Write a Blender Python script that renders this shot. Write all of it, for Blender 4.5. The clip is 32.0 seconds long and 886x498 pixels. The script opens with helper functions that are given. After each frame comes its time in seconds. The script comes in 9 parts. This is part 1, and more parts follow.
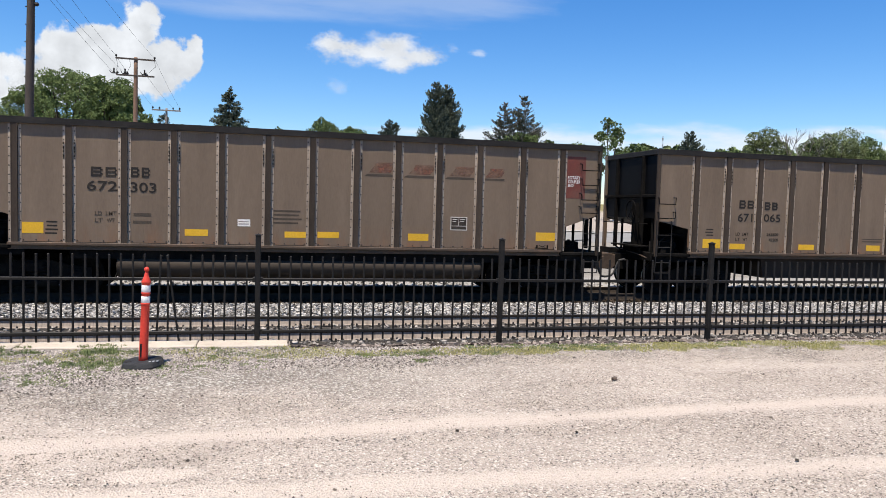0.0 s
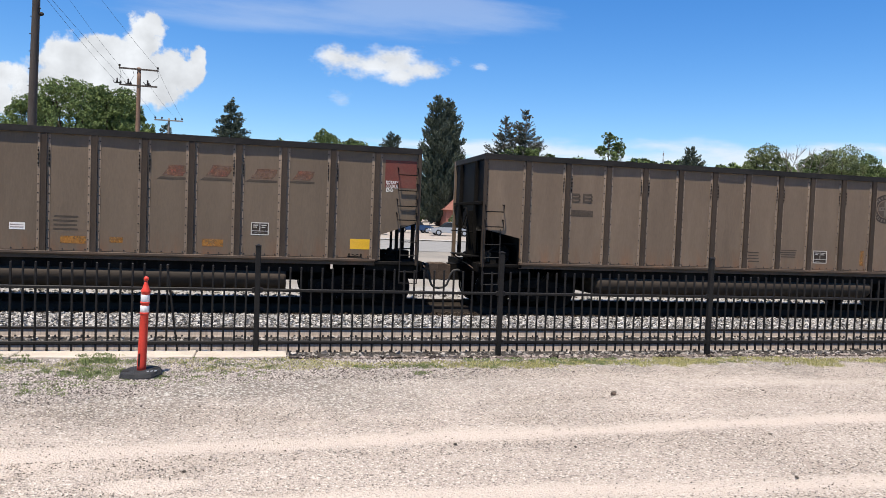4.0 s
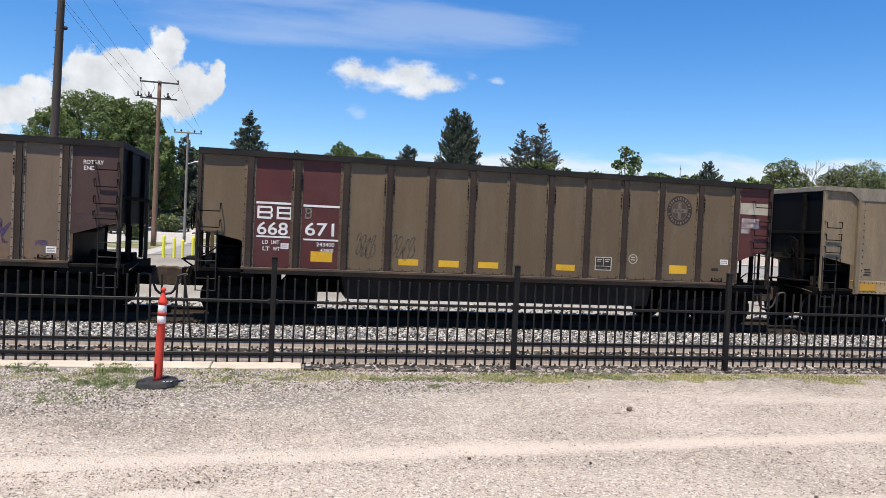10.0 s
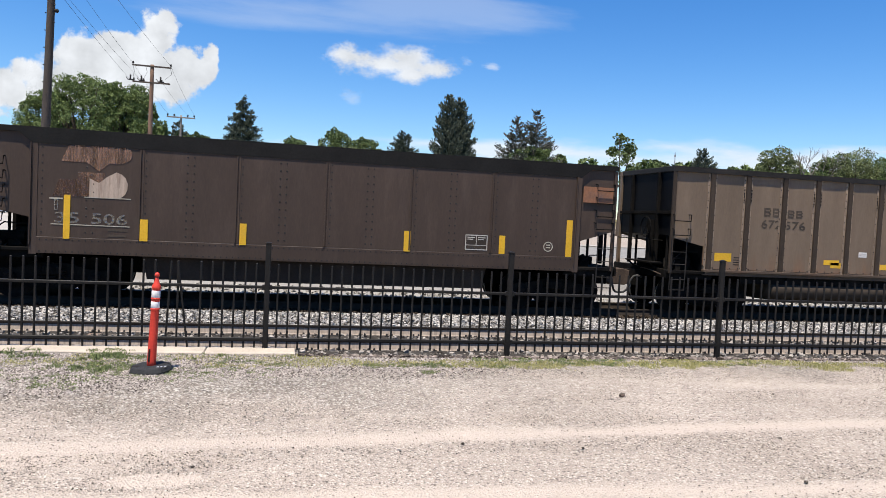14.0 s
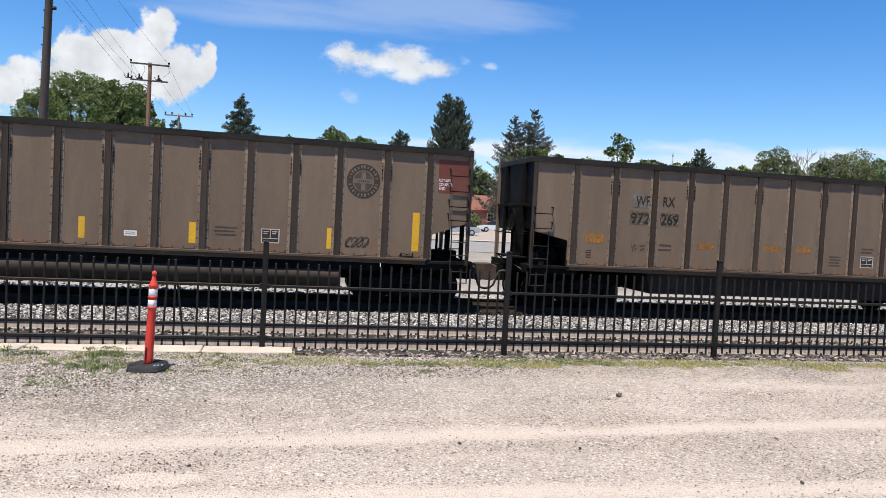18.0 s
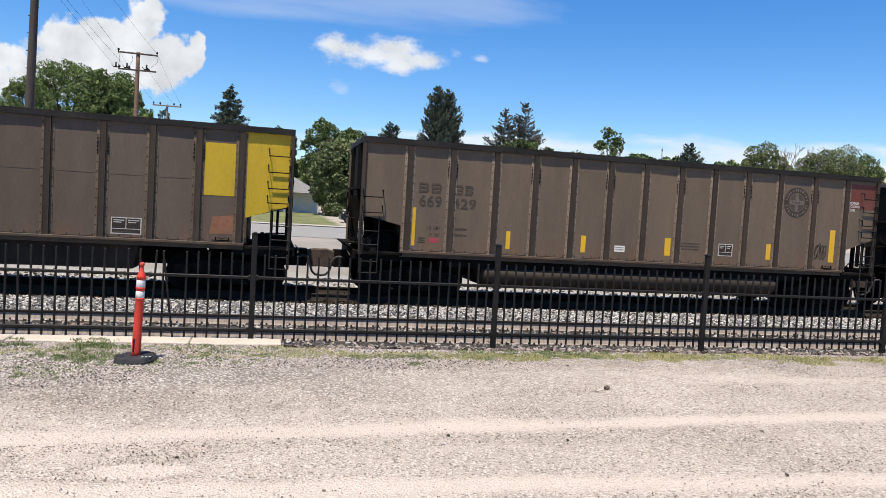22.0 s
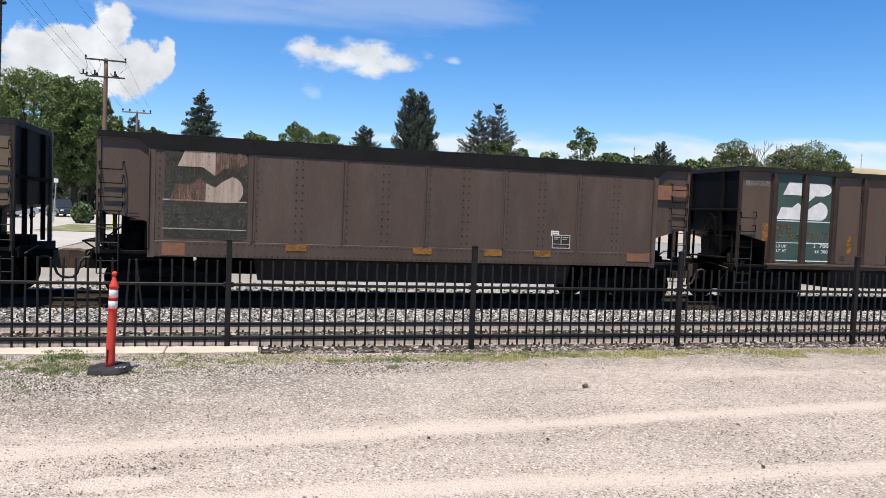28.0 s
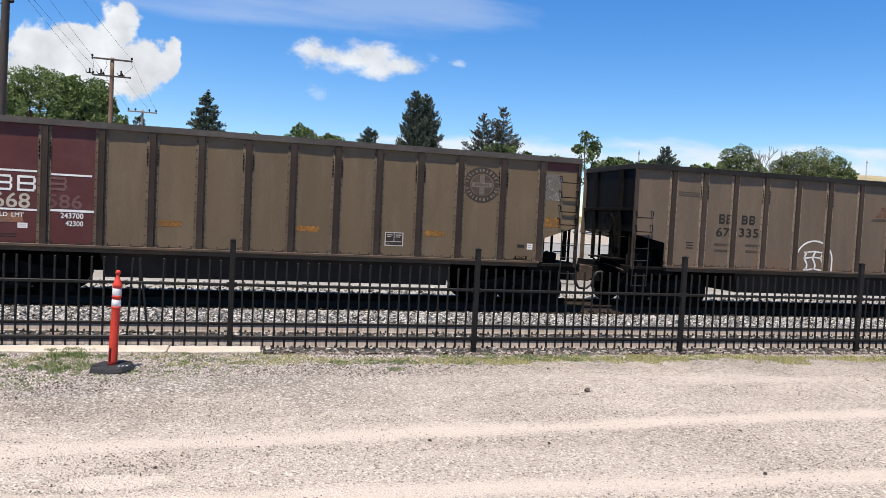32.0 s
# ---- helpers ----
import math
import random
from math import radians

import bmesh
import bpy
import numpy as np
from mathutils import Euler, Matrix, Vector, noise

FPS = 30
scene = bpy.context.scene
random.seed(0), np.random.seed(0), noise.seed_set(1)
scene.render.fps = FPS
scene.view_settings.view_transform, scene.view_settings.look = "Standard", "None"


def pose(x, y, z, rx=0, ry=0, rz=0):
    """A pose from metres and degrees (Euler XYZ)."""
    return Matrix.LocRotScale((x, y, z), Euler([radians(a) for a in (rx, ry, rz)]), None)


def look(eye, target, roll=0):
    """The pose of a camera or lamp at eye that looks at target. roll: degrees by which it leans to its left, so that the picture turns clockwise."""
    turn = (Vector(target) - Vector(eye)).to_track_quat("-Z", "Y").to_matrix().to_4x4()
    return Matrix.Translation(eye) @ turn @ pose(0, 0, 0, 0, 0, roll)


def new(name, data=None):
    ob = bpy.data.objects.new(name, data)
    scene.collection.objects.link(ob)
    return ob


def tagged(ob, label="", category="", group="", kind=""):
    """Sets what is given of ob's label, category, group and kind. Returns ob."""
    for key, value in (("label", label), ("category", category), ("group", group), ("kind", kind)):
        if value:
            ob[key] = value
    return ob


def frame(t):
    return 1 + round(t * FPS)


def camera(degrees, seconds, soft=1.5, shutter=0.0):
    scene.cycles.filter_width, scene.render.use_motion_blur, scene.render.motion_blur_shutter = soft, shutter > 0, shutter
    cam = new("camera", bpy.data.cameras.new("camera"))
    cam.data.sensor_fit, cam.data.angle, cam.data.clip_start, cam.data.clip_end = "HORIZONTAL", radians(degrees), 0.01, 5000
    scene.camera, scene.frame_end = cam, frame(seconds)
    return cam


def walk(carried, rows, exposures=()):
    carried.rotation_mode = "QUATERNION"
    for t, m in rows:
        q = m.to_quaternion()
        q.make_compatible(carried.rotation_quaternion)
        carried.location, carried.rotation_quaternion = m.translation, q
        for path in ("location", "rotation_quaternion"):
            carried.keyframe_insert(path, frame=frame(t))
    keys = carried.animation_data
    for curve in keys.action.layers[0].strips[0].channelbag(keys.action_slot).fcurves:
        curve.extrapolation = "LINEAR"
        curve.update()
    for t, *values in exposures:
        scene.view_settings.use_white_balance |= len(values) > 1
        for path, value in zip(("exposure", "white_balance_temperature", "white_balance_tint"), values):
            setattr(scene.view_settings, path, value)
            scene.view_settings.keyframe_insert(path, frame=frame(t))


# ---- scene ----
EYE = Vector((0.0, 0.0, 1.68))


def view(yaw, pitch, lean):
    """Camera pose at the standing point: degrees right of the track's normal, up, and lean to the left."""
    y, p = radians(yaw), radians(pitch)
    ahead = Vector((math.sin(y) * math.cos(p), math.cos(y) * math.cos(p), math.sin(p)))
    return look(EYE, EYE + ahead, lean)


cam = camera(63.21, 32.0, soft=0.6)
walk(cam, [
    (0, view(13.22, -3.37, 1.65)), (0.5, view(13.27, -3.12, 1.79)), (1, view(13.36, -2.92, 1.82)), (1.5, view(13.47, -2.79, 1.81)),
    (2, view(13.51, -2.72, 1.87)), (2.5, view(13.49, -2.62, 1.92)), (3, view(13.43, -2.56, 1.93)), (3.5, view(13.37, -2.45, 2.11)),
    (5.5, view(12.53, -2.12, 2.44)), (6, view(12.37, -1.89, 2.45)), (6.5, view(12.16, -1.65, 2.45)), (7, view(12.02, -1.49, 2.42)),
    (7.5, view(11.92, -1.38, 2.43)), (8, view(11.85, -1.35, 2.59)), (8.5, view(11.81, -1.37, 2.64)), (9, view(11.81, -1.36, 2.73)),
    (9.5, view(11.84, -1.34, 2.67)), (10, view(11.91, -1.39, 2.63)), (10.5, view(12.00, -1.44, 2.65)), (11, view(12.11, -1.55, 2.68)),
    (11.5, view(12.22, -1.76, 2.77)), (12, view(12.30, -1.98, 2.76)), (12.5, view(12.37, -2.18, 2.80)), (13, view(12.41, -2.35, 2.77)),
    (13.5, view(12.48, -2.43, 2.82)), (14, view(12.42, -2.46, 2.84)), (14.5, view(12.37, -2.44, 2.78)), (16.5, view(12.52, -2.39, 3.00)),
    (17, view(12.57, -2.45, 2.96)), (17.5, view(12.59, -2.47, 3.03)), (18, view(12.61, -2.50, 3.06)), (18.5, view(12.60, -2.54, 3.08)),
    (19, view(12.62, -2.59, 3.16)), (19.5, view(12.67, -2.60, 3.21)), (20, view(12.75, -2.62, 3.30)), (20.5, view(12.91, -2.68, 3.41)),
    (21, view(13.05, -2.80, 3.44)), (21.5, view(13.26, -2.93, 3.51)), (22, view(13.47, -3.04, 3.41)), (22.5, view(13.72, -3.08, 3.31)),
    (23, view(13.99, -3.05, 2.99)), (23.5, view(14.30, -2.93, 2.71)), (24, view(14.55, -2.85, 2.52)), (24.5, view(14.70, -2.82, 2.45)),
    (25, view(14.84, -2.84, 2.51)), (25.5, view(14.93, -2.93, 2.53)), (27.5, view(15.34, -2.87, 2.28)), (28, view(15.34, -2.77, 2.27)),
    (28.5, view(15.34, -2.80, 2.30)), (29, view(15.37, -2.82, 2.42)), (29.5, view(15.37, -2.85, 2.43)), (30, view(15.39, -2.87, 2.55)),
    (30.5, view(15.40, -2.85, 2.60)), (31, view(15.35, -2.75, 2.63)), (31.5, view(15.25, -2.68, 2.71)), (32, view(15.07, -2.59, 2.89))])


# ---- light ----
SUN_ELEVATION, SUN_BEARING = 72.5, 218.0    # bearing clockwise from +y, the way the camera looks


def sun_and_sky():
    world = bpy.data.worlds.new("sky")
    scene.world = world
    world.use_nodes = True
    nt = world.node_tree
    sky = nt.nodes.new("ShaderNodeTexSky")
    sky.sky_type, sky.sun_disc = "NISHITA", False
    sky.sun_elevation, sky.sun_rotation = radians(SUN_ELEVATION), radians(SUN_BEARING)
    sky.altitude, sky.air_density, sky.dust_density, sky.ozone_density = 900, 1.1, 0.5, 4.5
    back = nt.nodes["Background"]
    back.inputs["Strength"].default_value = 0.108
    rich = nt.nodes.new("ShaderNodeHueSaturation")
    rich.inputs["Saturation"].default_value = 1.32
    rich.inputs["Hue"].default_value = 0.507
    nt.links.new(sky.outputs["Color"], rich.inputs["Color"])
    nt.links.new(rich.outputs["Color"], back.inputs["Color"])
    data = bpy.data.lights.new("sun", "SUN")
    data.energy, data.angle, data.color = 5.0, radians(0.53), (1.0, 0.93, 0.81)
    lamp = new("sun", data)
    e, b = radians(SUN_ELEVATION), radians(SUN_BEARING)
    to_sun = Vector((math.sin(b) * math.cos(e), math.cos(b) * math.cos(e), math.sin(e)))
    lamp.matrix_world = look(to_sun * 60, (0, 0, 0))
    scene.view_settings.exposure = 0.62


sun_and_sky()

# ---- materials ----
MATS = {}


def material(name, color, rough=0.8, metal=0.0, vary=0.12, scale=3.0, fine=40.0, bump=0.0, bump_scale=60.0,
             stretch=(1, 1, 1), stain=None, stain_amount=0.5, stain_scale=1.2, tint=0.0, coords="Object", spec=0.3, rust=None, thin=0.0):
    """A weathered surface: broad and fine mottling of one colour, an optional stain colour, relief, and a tint of its own per piece."""
    if name in MATS:
        return MATS[name]
    m = MATS[name] = bpy.data.materials.new(name)
    m.use_nodes = True
    nt = m.node_tree
    b = nt.nodes["Principled BSDF"]
    N, L = nt.nodes.new, nt.links.new
    tc, mp = N("ShaderNodeTexCoord"), N("ShaderNodeMapping")
    mp.inputs["Scale"].default_value = stretch
    L(tc.outputs[coords], mp.inputs["Vector"])

    def noise_tex(s, detail=4.0, rough_=0.6):
        n = N("ShaderNodeTexNoise")
        n.inputs["Scale"].default_value, n.inputs["Detail"].default_value, n.inputs["Roughness"].default_value = s, detail, rough_
        L(mp.outputs["Vector"], n.inputs["Vector"])
        return n

    big, small = noise_tex(scale), noise_tex(fine, 3.0)

    def ramp(src, lo, hi):
        r = N("ShaderNodeMapRange")
        r.inputs["From Min"].default_value, r.inputs["From Max"].default_value = 0.3, 0.7
        r.inputs["To Min"].default_value, r.inputs["To Max"].default_value = lo, hi
        L(src, r.inputs["Value"])
        return r.outputs["Result"]

    mul = N("ShaderNodeMath")
    mul.operation = "MULTIPLY"
    L(ramp(big.outputs["Fac"], 1 - vary, 1 + vary), mul.inputs[0])
    L(ramp(small.outputs["Fac"], 1 - vary * 0.7, 1 + vary * 0.7), mul.inputs[1])
    value = mul.outputs[0]
    if tint:
        info, m2 = N("ShaderNodeObjectInfo"), N("ShaderNodeMath")
        r = N("ShaderNodeMapRange")
        r.inputs["To Min"].default_value, r.inputs["To Max"].default_value = 1 - tint, 1 + tint
        L(info.outputs["Random"], r.inputs["Value"])
        m2.operation = "MULTIPLY"
        L(value, m2.inputs[0]), L(r.outputs["Result"], m2.inputs[1])
        value = m2.outputs[0]
    base = N("ShaderNodeMix")
    base.data_type = "RGBA"
    base.inputs[0].default_value = 0.0
    base.inputs[6].default_value = (*color, 1)
    if stain:
        base.inputs[7].default_value = (*stain, 1)
        sn = noise_tex(stain_scale, 6.0, 0.65)
        r = N("ShaderNodeMapRange")
        r.inputs["From Min"].default_value, r.inputs["From Max"].default_value = 0.5, 0.72
        r.inputs["To Max"].default_value = stain_amount
        L(sn.outputs["Fac"], r.inputs["Value"]), L(r.outputs["Result"], base.inputs[0])
    colour = base.outputs[2]
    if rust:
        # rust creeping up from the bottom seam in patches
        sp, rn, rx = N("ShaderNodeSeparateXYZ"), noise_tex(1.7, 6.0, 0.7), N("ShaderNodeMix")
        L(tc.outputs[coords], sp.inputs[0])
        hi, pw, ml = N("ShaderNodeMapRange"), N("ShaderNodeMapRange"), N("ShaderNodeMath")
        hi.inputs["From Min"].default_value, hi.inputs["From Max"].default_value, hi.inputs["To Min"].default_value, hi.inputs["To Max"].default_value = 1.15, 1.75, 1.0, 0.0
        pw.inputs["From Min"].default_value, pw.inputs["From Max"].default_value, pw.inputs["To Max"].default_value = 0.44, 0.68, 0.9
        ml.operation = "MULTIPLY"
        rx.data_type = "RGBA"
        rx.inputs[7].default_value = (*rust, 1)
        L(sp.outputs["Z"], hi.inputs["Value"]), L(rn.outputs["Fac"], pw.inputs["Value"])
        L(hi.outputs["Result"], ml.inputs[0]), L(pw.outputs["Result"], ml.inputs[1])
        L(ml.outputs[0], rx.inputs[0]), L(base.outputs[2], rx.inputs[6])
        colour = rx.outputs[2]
    vm = N("ShaderNodeVectorMath")
    vm.operation = "SCALE"
    L(colour, vm.inputs[0]), L(value, vm.inputs["Scale"])
    L(vm.outputs[0], b.inputs["Base Color"])
    b.inputs["Roughness"].default_value, b.inputs["Metallic"].default_value = rough, metal
    b.inputs["Specular IOR Level"].default_value = spec
    if thin:
        # paint worn through in patches
        wear, left = noise_tex(5.0, 7.0, 0.72), N("ShaderNodeMapRange")
        left.inputs["From Min"].default_value, left.inputs["From Max"].default_value = 0.5 - 0.24 * (1 - thin), 0.5 + 0.22
        left.inputs["To Min"].default_value, left.inputs["To Max"].default_value = 0.12, 1.0
        L(wear.outputs["Fac"], left.inputs["Value"]), L(left.outputs["Result"], b.inputs["Alpha"])
    if bump:
        bn, bt = N("ShaderNodeBump"), noise_tex(bump_scale, 4.0)
        bn.inputs["Strength"].default_value, bn.inputs["Distance"].default_value = bump, 0.02
        L(bt.outputs["Fac"], bn.inputs["Height"]), L(bn.outputs["Normal"], b.inputs["Normal"])
    return m


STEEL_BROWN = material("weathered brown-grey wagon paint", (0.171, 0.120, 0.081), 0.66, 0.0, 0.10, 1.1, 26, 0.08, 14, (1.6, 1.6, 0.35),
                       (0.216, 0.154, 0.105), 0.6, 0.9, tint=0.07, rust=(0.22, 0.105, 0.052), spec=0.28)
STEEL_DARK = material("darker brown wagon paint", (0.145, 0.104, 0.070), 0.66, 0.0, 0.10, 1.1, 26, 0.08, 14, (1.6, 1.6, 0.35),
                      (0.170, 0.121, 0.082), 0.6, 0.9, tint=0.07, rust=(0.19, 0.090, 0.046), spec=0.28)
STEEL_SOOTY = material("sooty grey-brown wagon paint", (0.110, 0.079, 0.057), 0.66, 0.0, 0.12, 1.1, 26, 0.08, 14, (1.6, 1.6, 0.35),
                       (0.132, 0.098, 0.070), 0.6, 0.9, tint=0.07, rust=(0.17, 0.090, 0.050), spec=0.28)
RIB_BROWN = material("dull brown rib paint", (0.055, 0.040, 0.030), 0.75, 0.0, 0.18, 2.0, 30, stain=(0.092, 0.069, 0.054), stain_amount=0.6, stretch=(1.5, 1.5, 0.4), tint=0.16, spec=0.12)
RIB_LIGHT = material("dusty light rib paint", (0.098, 0.071, 0.051), 0.75, 0.0, 0.18, 2.0, 30, stain=(0.135, 0.105, 0.085), stain_amount=0.6, stretch=(1.5, 1.5, 0.4), tint=0.14, spec=0.15)
RIB_DARK = material("sooty black-brown rib paint", (0.027, 0.022, 0.019), 0.7, 0.0, 0.2, 2.0, 30, stain=(0.052, 0.042, 0.035), stain_amount=0.5, tint=0.14, spec=0.15)
SILL_BROWN = material("dusty brown sill paint", (0.088, 0.060, 0.041), 0.65, 0.0, 0.15, 2.0, 30, stain=(0.15, 0.075, 0.04), stain_amount=0.6, stain_scale=1.6)
END_BROWN = material("dark red-brown end panel paint", (0.062, 0.034, 0.029), 0.6, 0.0, 0.12, 1.5, 26, 0.06, 14, stain=(0.085, 0.055, 0.045), stain_amount=0.6)
FLANGE = material("dusty light brown flange", (0.25, 0.185, 0.135), 0.75, 0.0, 0.22, 2.5, 30, stain=(0.15, 0.105, 0.072), stain_amount=0.8, stain_scale=2.2, tint=0.14, spec=0.15)
FLANGE_PALE = material("pale dusty flange", (0.38, 0.30, 0.232), 0.75, 0.0, 0.22, 2.5, 30, stain=(0.20, 0.14, 0.096), stain_amount=0.8, stain_scale=2.2, tint=0.14, spec=0.15)
FLANGE_OLIVE = material("dull olive flange", (0.150, 0.112, 0.074), 0.75, 0.0, 0.22, 2.5, 30, stain=(0.085, 0.060, 0.042), stain_amount=0.8, stain_scale=2.2, tint=0.14, spec=0.15)
CHORD = material("soot-dark top chord paint", (0.022, 0.0195, 0.018), 0.65, 0.0, 0.25, 1.5, 25, stain=(0.055, 0.047, 0.041), stain_amount=0.6, stretch=(0.4, 1, 1), spec=0.15)
CHORD_WORN = material("worn grey-brown top chord paint", (0.075, 0.062, 0.053), 0.65, 0.0, 0.25, 1.5, 25, stain=(0.13, 0.11, 0.095), stain_amount=0.6, stretch=(0.4, 1, 1), spec=0.3)
PAN = material("sooty brown pan steel", (0.034, 0.024, 0.018), 0.85, 0.0, 0.25, 1.5, 25, stain=(0.05, 0.034, 0.025), stain_amount=0.6, spec=0.15)
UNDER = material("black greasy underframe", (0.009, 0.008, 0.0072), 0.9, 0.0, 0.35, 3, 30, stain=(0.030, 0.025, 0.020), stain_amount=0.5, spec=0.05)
TUB = material("grimy brown tub steel", (0.036, 0.026, 0.018), 0.75, 0.0, 0.18, 1.2, 25, stain=(0.060, 0.041, 0.027), stain_amount=0.5, stretch=(0.5, 1, 1.5), spec=0.25)
END_BLACK = material("near-black, faintly blue end sheet steel", (0.0032, 0.0034, 0.0044), 0.6, 0.0, 0.25, 1.2, 20, spec=0.10)
BOLT = material("dark bolt head steel", (0.022, 0.019, 0.017), 0.65, 0.0, 0.2, spec=0.3)
BLACK_PAINT = material("satin black fence paint", (0.017, 0.0155, 0.0145), 0.5, 0.0, 0.25, 4, 40, stain=(0.026, 0.022, 0.019), stain_amount=0.35, stain_scale=3, spec=0.12)
CONCRETE = material("weathered pale concrete", (0.44, 0.375, 0.305), 0.9, 0, 0.14, 2.0, 50, 0.3, 70, stain=(0.30, 0.27, 0.22), stain_amount=0.6, stain_scale=2.5)
ORANGE = material("faded orange-red plastic", (0.60, 0.050, 0.030), 0.45, 0, 0.10, 6, 40, stain=(0.45, 0.06, 0.03), stain_amount=0.4)
REFLECT_WHITE = material("scuffed white reflective band", (0.72, 0.70, 0.68), 0.4, 0, 0.12, 8, 60, stain=(0.35, 0.28, 0.25), stain_amount=0.5, stain_scale=6)
RUBBER = material("black recycled rubber", (0.022, 0.022, 0.023), 0.75, 0, 0.3, 12, 90, 0.4, 60)
RAIL_DARK = material("dark rust rail head side", (0.034, 0.027, 0.022), 0.9, 0.0, 0.2, 3, 50, spec=0.05)
RAIL_SIDE = material("dusty rusted rail steel", (0.28, 0.228, 0.185), 0.9, 0.0, 0.25, 3, 50, 0.1, 40, (9, 1, 1), spec=0.1, stain=(0.11, 0.075, 0.05), stain_amount=0.5)
RAIL_TOP = material("polished rail head", (0.38, 0.37, 0.36), 0.35, 0.9, 0.1, 3, 40)
TIE = material("grey weathered tie wood", (0.15, 0.115, 0.09), 0.9, 0, 0.25, 3, 40, 0.4, 40, (1, 6, 6), stain=(0.25, 0.13, 0.09), stain_amount=0.5, tint=0.3)
GREY_BARK = material("grey dead wood", (0.20, 0.178, 0.155), 0.9, 0, 0.2)
BARK = material("dark conifer bark", (0.07, 0.052, 0.040), 0.95, 0, 0.3, 4, 30, 0.6, 20)
POLE_WOOD = material("creosoted pole wood", (0.070, 0.056, 0.047), 0.9, 0, 0.25, 2, 30, 0.4, 30, (4, 4, 0.5), stain=(0.055, 0.042, 0.035), stain_amount=0.7)
POLE_RED = material("sun-bleached reddish pole wood", (0.185, 0.112, 0.075), 0.9, 0, 0.2, 2, 30, 0.3, 30, (4, 4, 0.5))
GALVANISED = material("galvanised steel", (0.45, 0.46, 0.47), 0.5, 0.6, 0.1, 5, 40)
CABLE = material("black cable", (0.02, 0.02, 0.02), 0.6)
YELLOW = material("faded yellow reflective sheeting", (0.72, 0.40, 0.025), 0.45, 0, 0.12, 3, 30, stain=(0.45, 0.26, 0.05), stain_amount=0.5, stain_scale=3, tint=0.08)
AMBER = material("dusty amber reflective sheeting", (0.50, 0.255, 0.035), 0.5, 0, 0.12, 3, 30, stain=(0.36, 0.20, 0.06), stain_amount=0.5, stain_scale=3)
HOSE = material("dusty grey rubber hose", (0.045, 0.042, 0.040), 0.7, 0, 0.25, 6, 40)
# tie colour with the train's shade already in it
TIE_SHADED = material("tie wood darkened as train shade", (0.055, 0.044, 0.035), 0.95, 0, 0.3, 3, 40, spec=0.05)
ORANGE_DULL = material("dirty orange reflective sheeting", (0.40, 0.17, 0.03), 0.55, 0, 0.15, 3, 30, stain=(0.22, 0.12, 0.05), stain_amount=0.6, stain_scale=3, tint=0.15, thin=0.03)
WHITE_PAINT = material("stencil white", (0.76, 0.72, 0.67), 0.6, 0, 0.12, 5, 40)
DARK_LETTER = material("faded dark lettering", (0.030, 0.025, 0.021), 0.7, 0, 0.2, 4, 30, stain=(0.07, 0.05, 0.036), stain_amount=0.5, spec=0.15)
DIM_LETTER = material("dust-covered lettering", (0.072, 0.054, 0.040), 0.7, 0, 0.2, 4, 30, stain=(0.12, 0.085, 0.058), stain_amount=0.5, spec=0.2)
RED_PATCH = material("faded red-brown end patch", (0.15, 0.040, 0.028), 0.6, 0, 0.15, 1.5, 30, stain=(0.13, 0.075, 0.055), stain_amount=0.7)
RED_MARK = material("faded red marking", (0.222, 0.090, 0.060), 0.7, 0, 0.2, 2, 30, stain=(0.18, 0.118, 0.080), stain_amount=1.0, stain_scale=2.6, spec=0.2, thin=0.5)

# ---- mesh helpers ----
def finish(bm, name, mat, smooth=False):
    me = bpy.data.meshes.new(name)
    bm.to_mesh(me)
    bm.free()
    me.materials.append(mat)
    if smooth:
        me.polygons.foreach_set("use_smooth", [True] * len(me.polygons))
    return me


def add_box(bm, x0, x1, y0, y1, z0, z1):
    v = [bm.verts.new(p) for p in ((x0, y0, z0), (x1, y0, z0), (x1, y1, z0), (x0, y1, z0), (x0, y0, z1), (x1, y0, z1), (x1, y1, z1), (x0, y1, z1))]
    for f in ((3, 2, 1, 0), (4, 5, 6, 7), (0, 1, 5, 4), (1, 2, 6, 5), (2, 3, 7, 6), (3, 0, 4, 7)):
        bm.faces.new([v[i] for i in f])
    return v


def add_tube(bm, path, r, sides=6, close=True):
    """A round bar swept along a polyline; r is one radius or one per point."""
    pts = [Vector(p) for p in path]
    rads = [r] * len(pts) if not isinstance(r, (list, tuple)) else r
    rings, side = [], None
    for i, p in enumerate(pts):
        d = (pts[min(i + 1, len(pts) - 1)] - pts[max(i - 1, 0)]).normalized()
        if side is None or abs(side.dot(d)) > 0.95:
            side = d.orthogonal().normalized()
        side = (side - d * side.dot(d)).normalized()
        up = d.cross(side)
        rings.append([bm.verts.new(p + (side * math.cos(a) + up * math.sin(a)) * rads[i]) for a in [2 * math.pi * k / sides for k in range(sides)]])
    for a, b in zip(rings, rings[1:]):
        for k in range(sides):
            bm.faces.new((a[k], a[(k + 1) % sides], b[(k + 1) % sides], b[k]))
    if close:
        bm.faces.new(rings[0][::-1])
        bm.faces.new(rings[-1])
    return rings


def add_prism(bm, outline, y0, y1):
    """An outline in the x-z plane (anticlockwise seen from -y), from y0 to y1 > y0."""
    a = [bm.verts.new((x, y0, z)) for x, z in outline]
    b = [bm.verts.new((x, y1, z)) for x, z in outline]
    n = len(a)
    bm.faces.new(a)
    bm.faces.new(b[::-1])
    for i in range(n):
        bm.faces.new((a[(i + 1) % n], a[i], b[i], b[(i + 1) % n]))


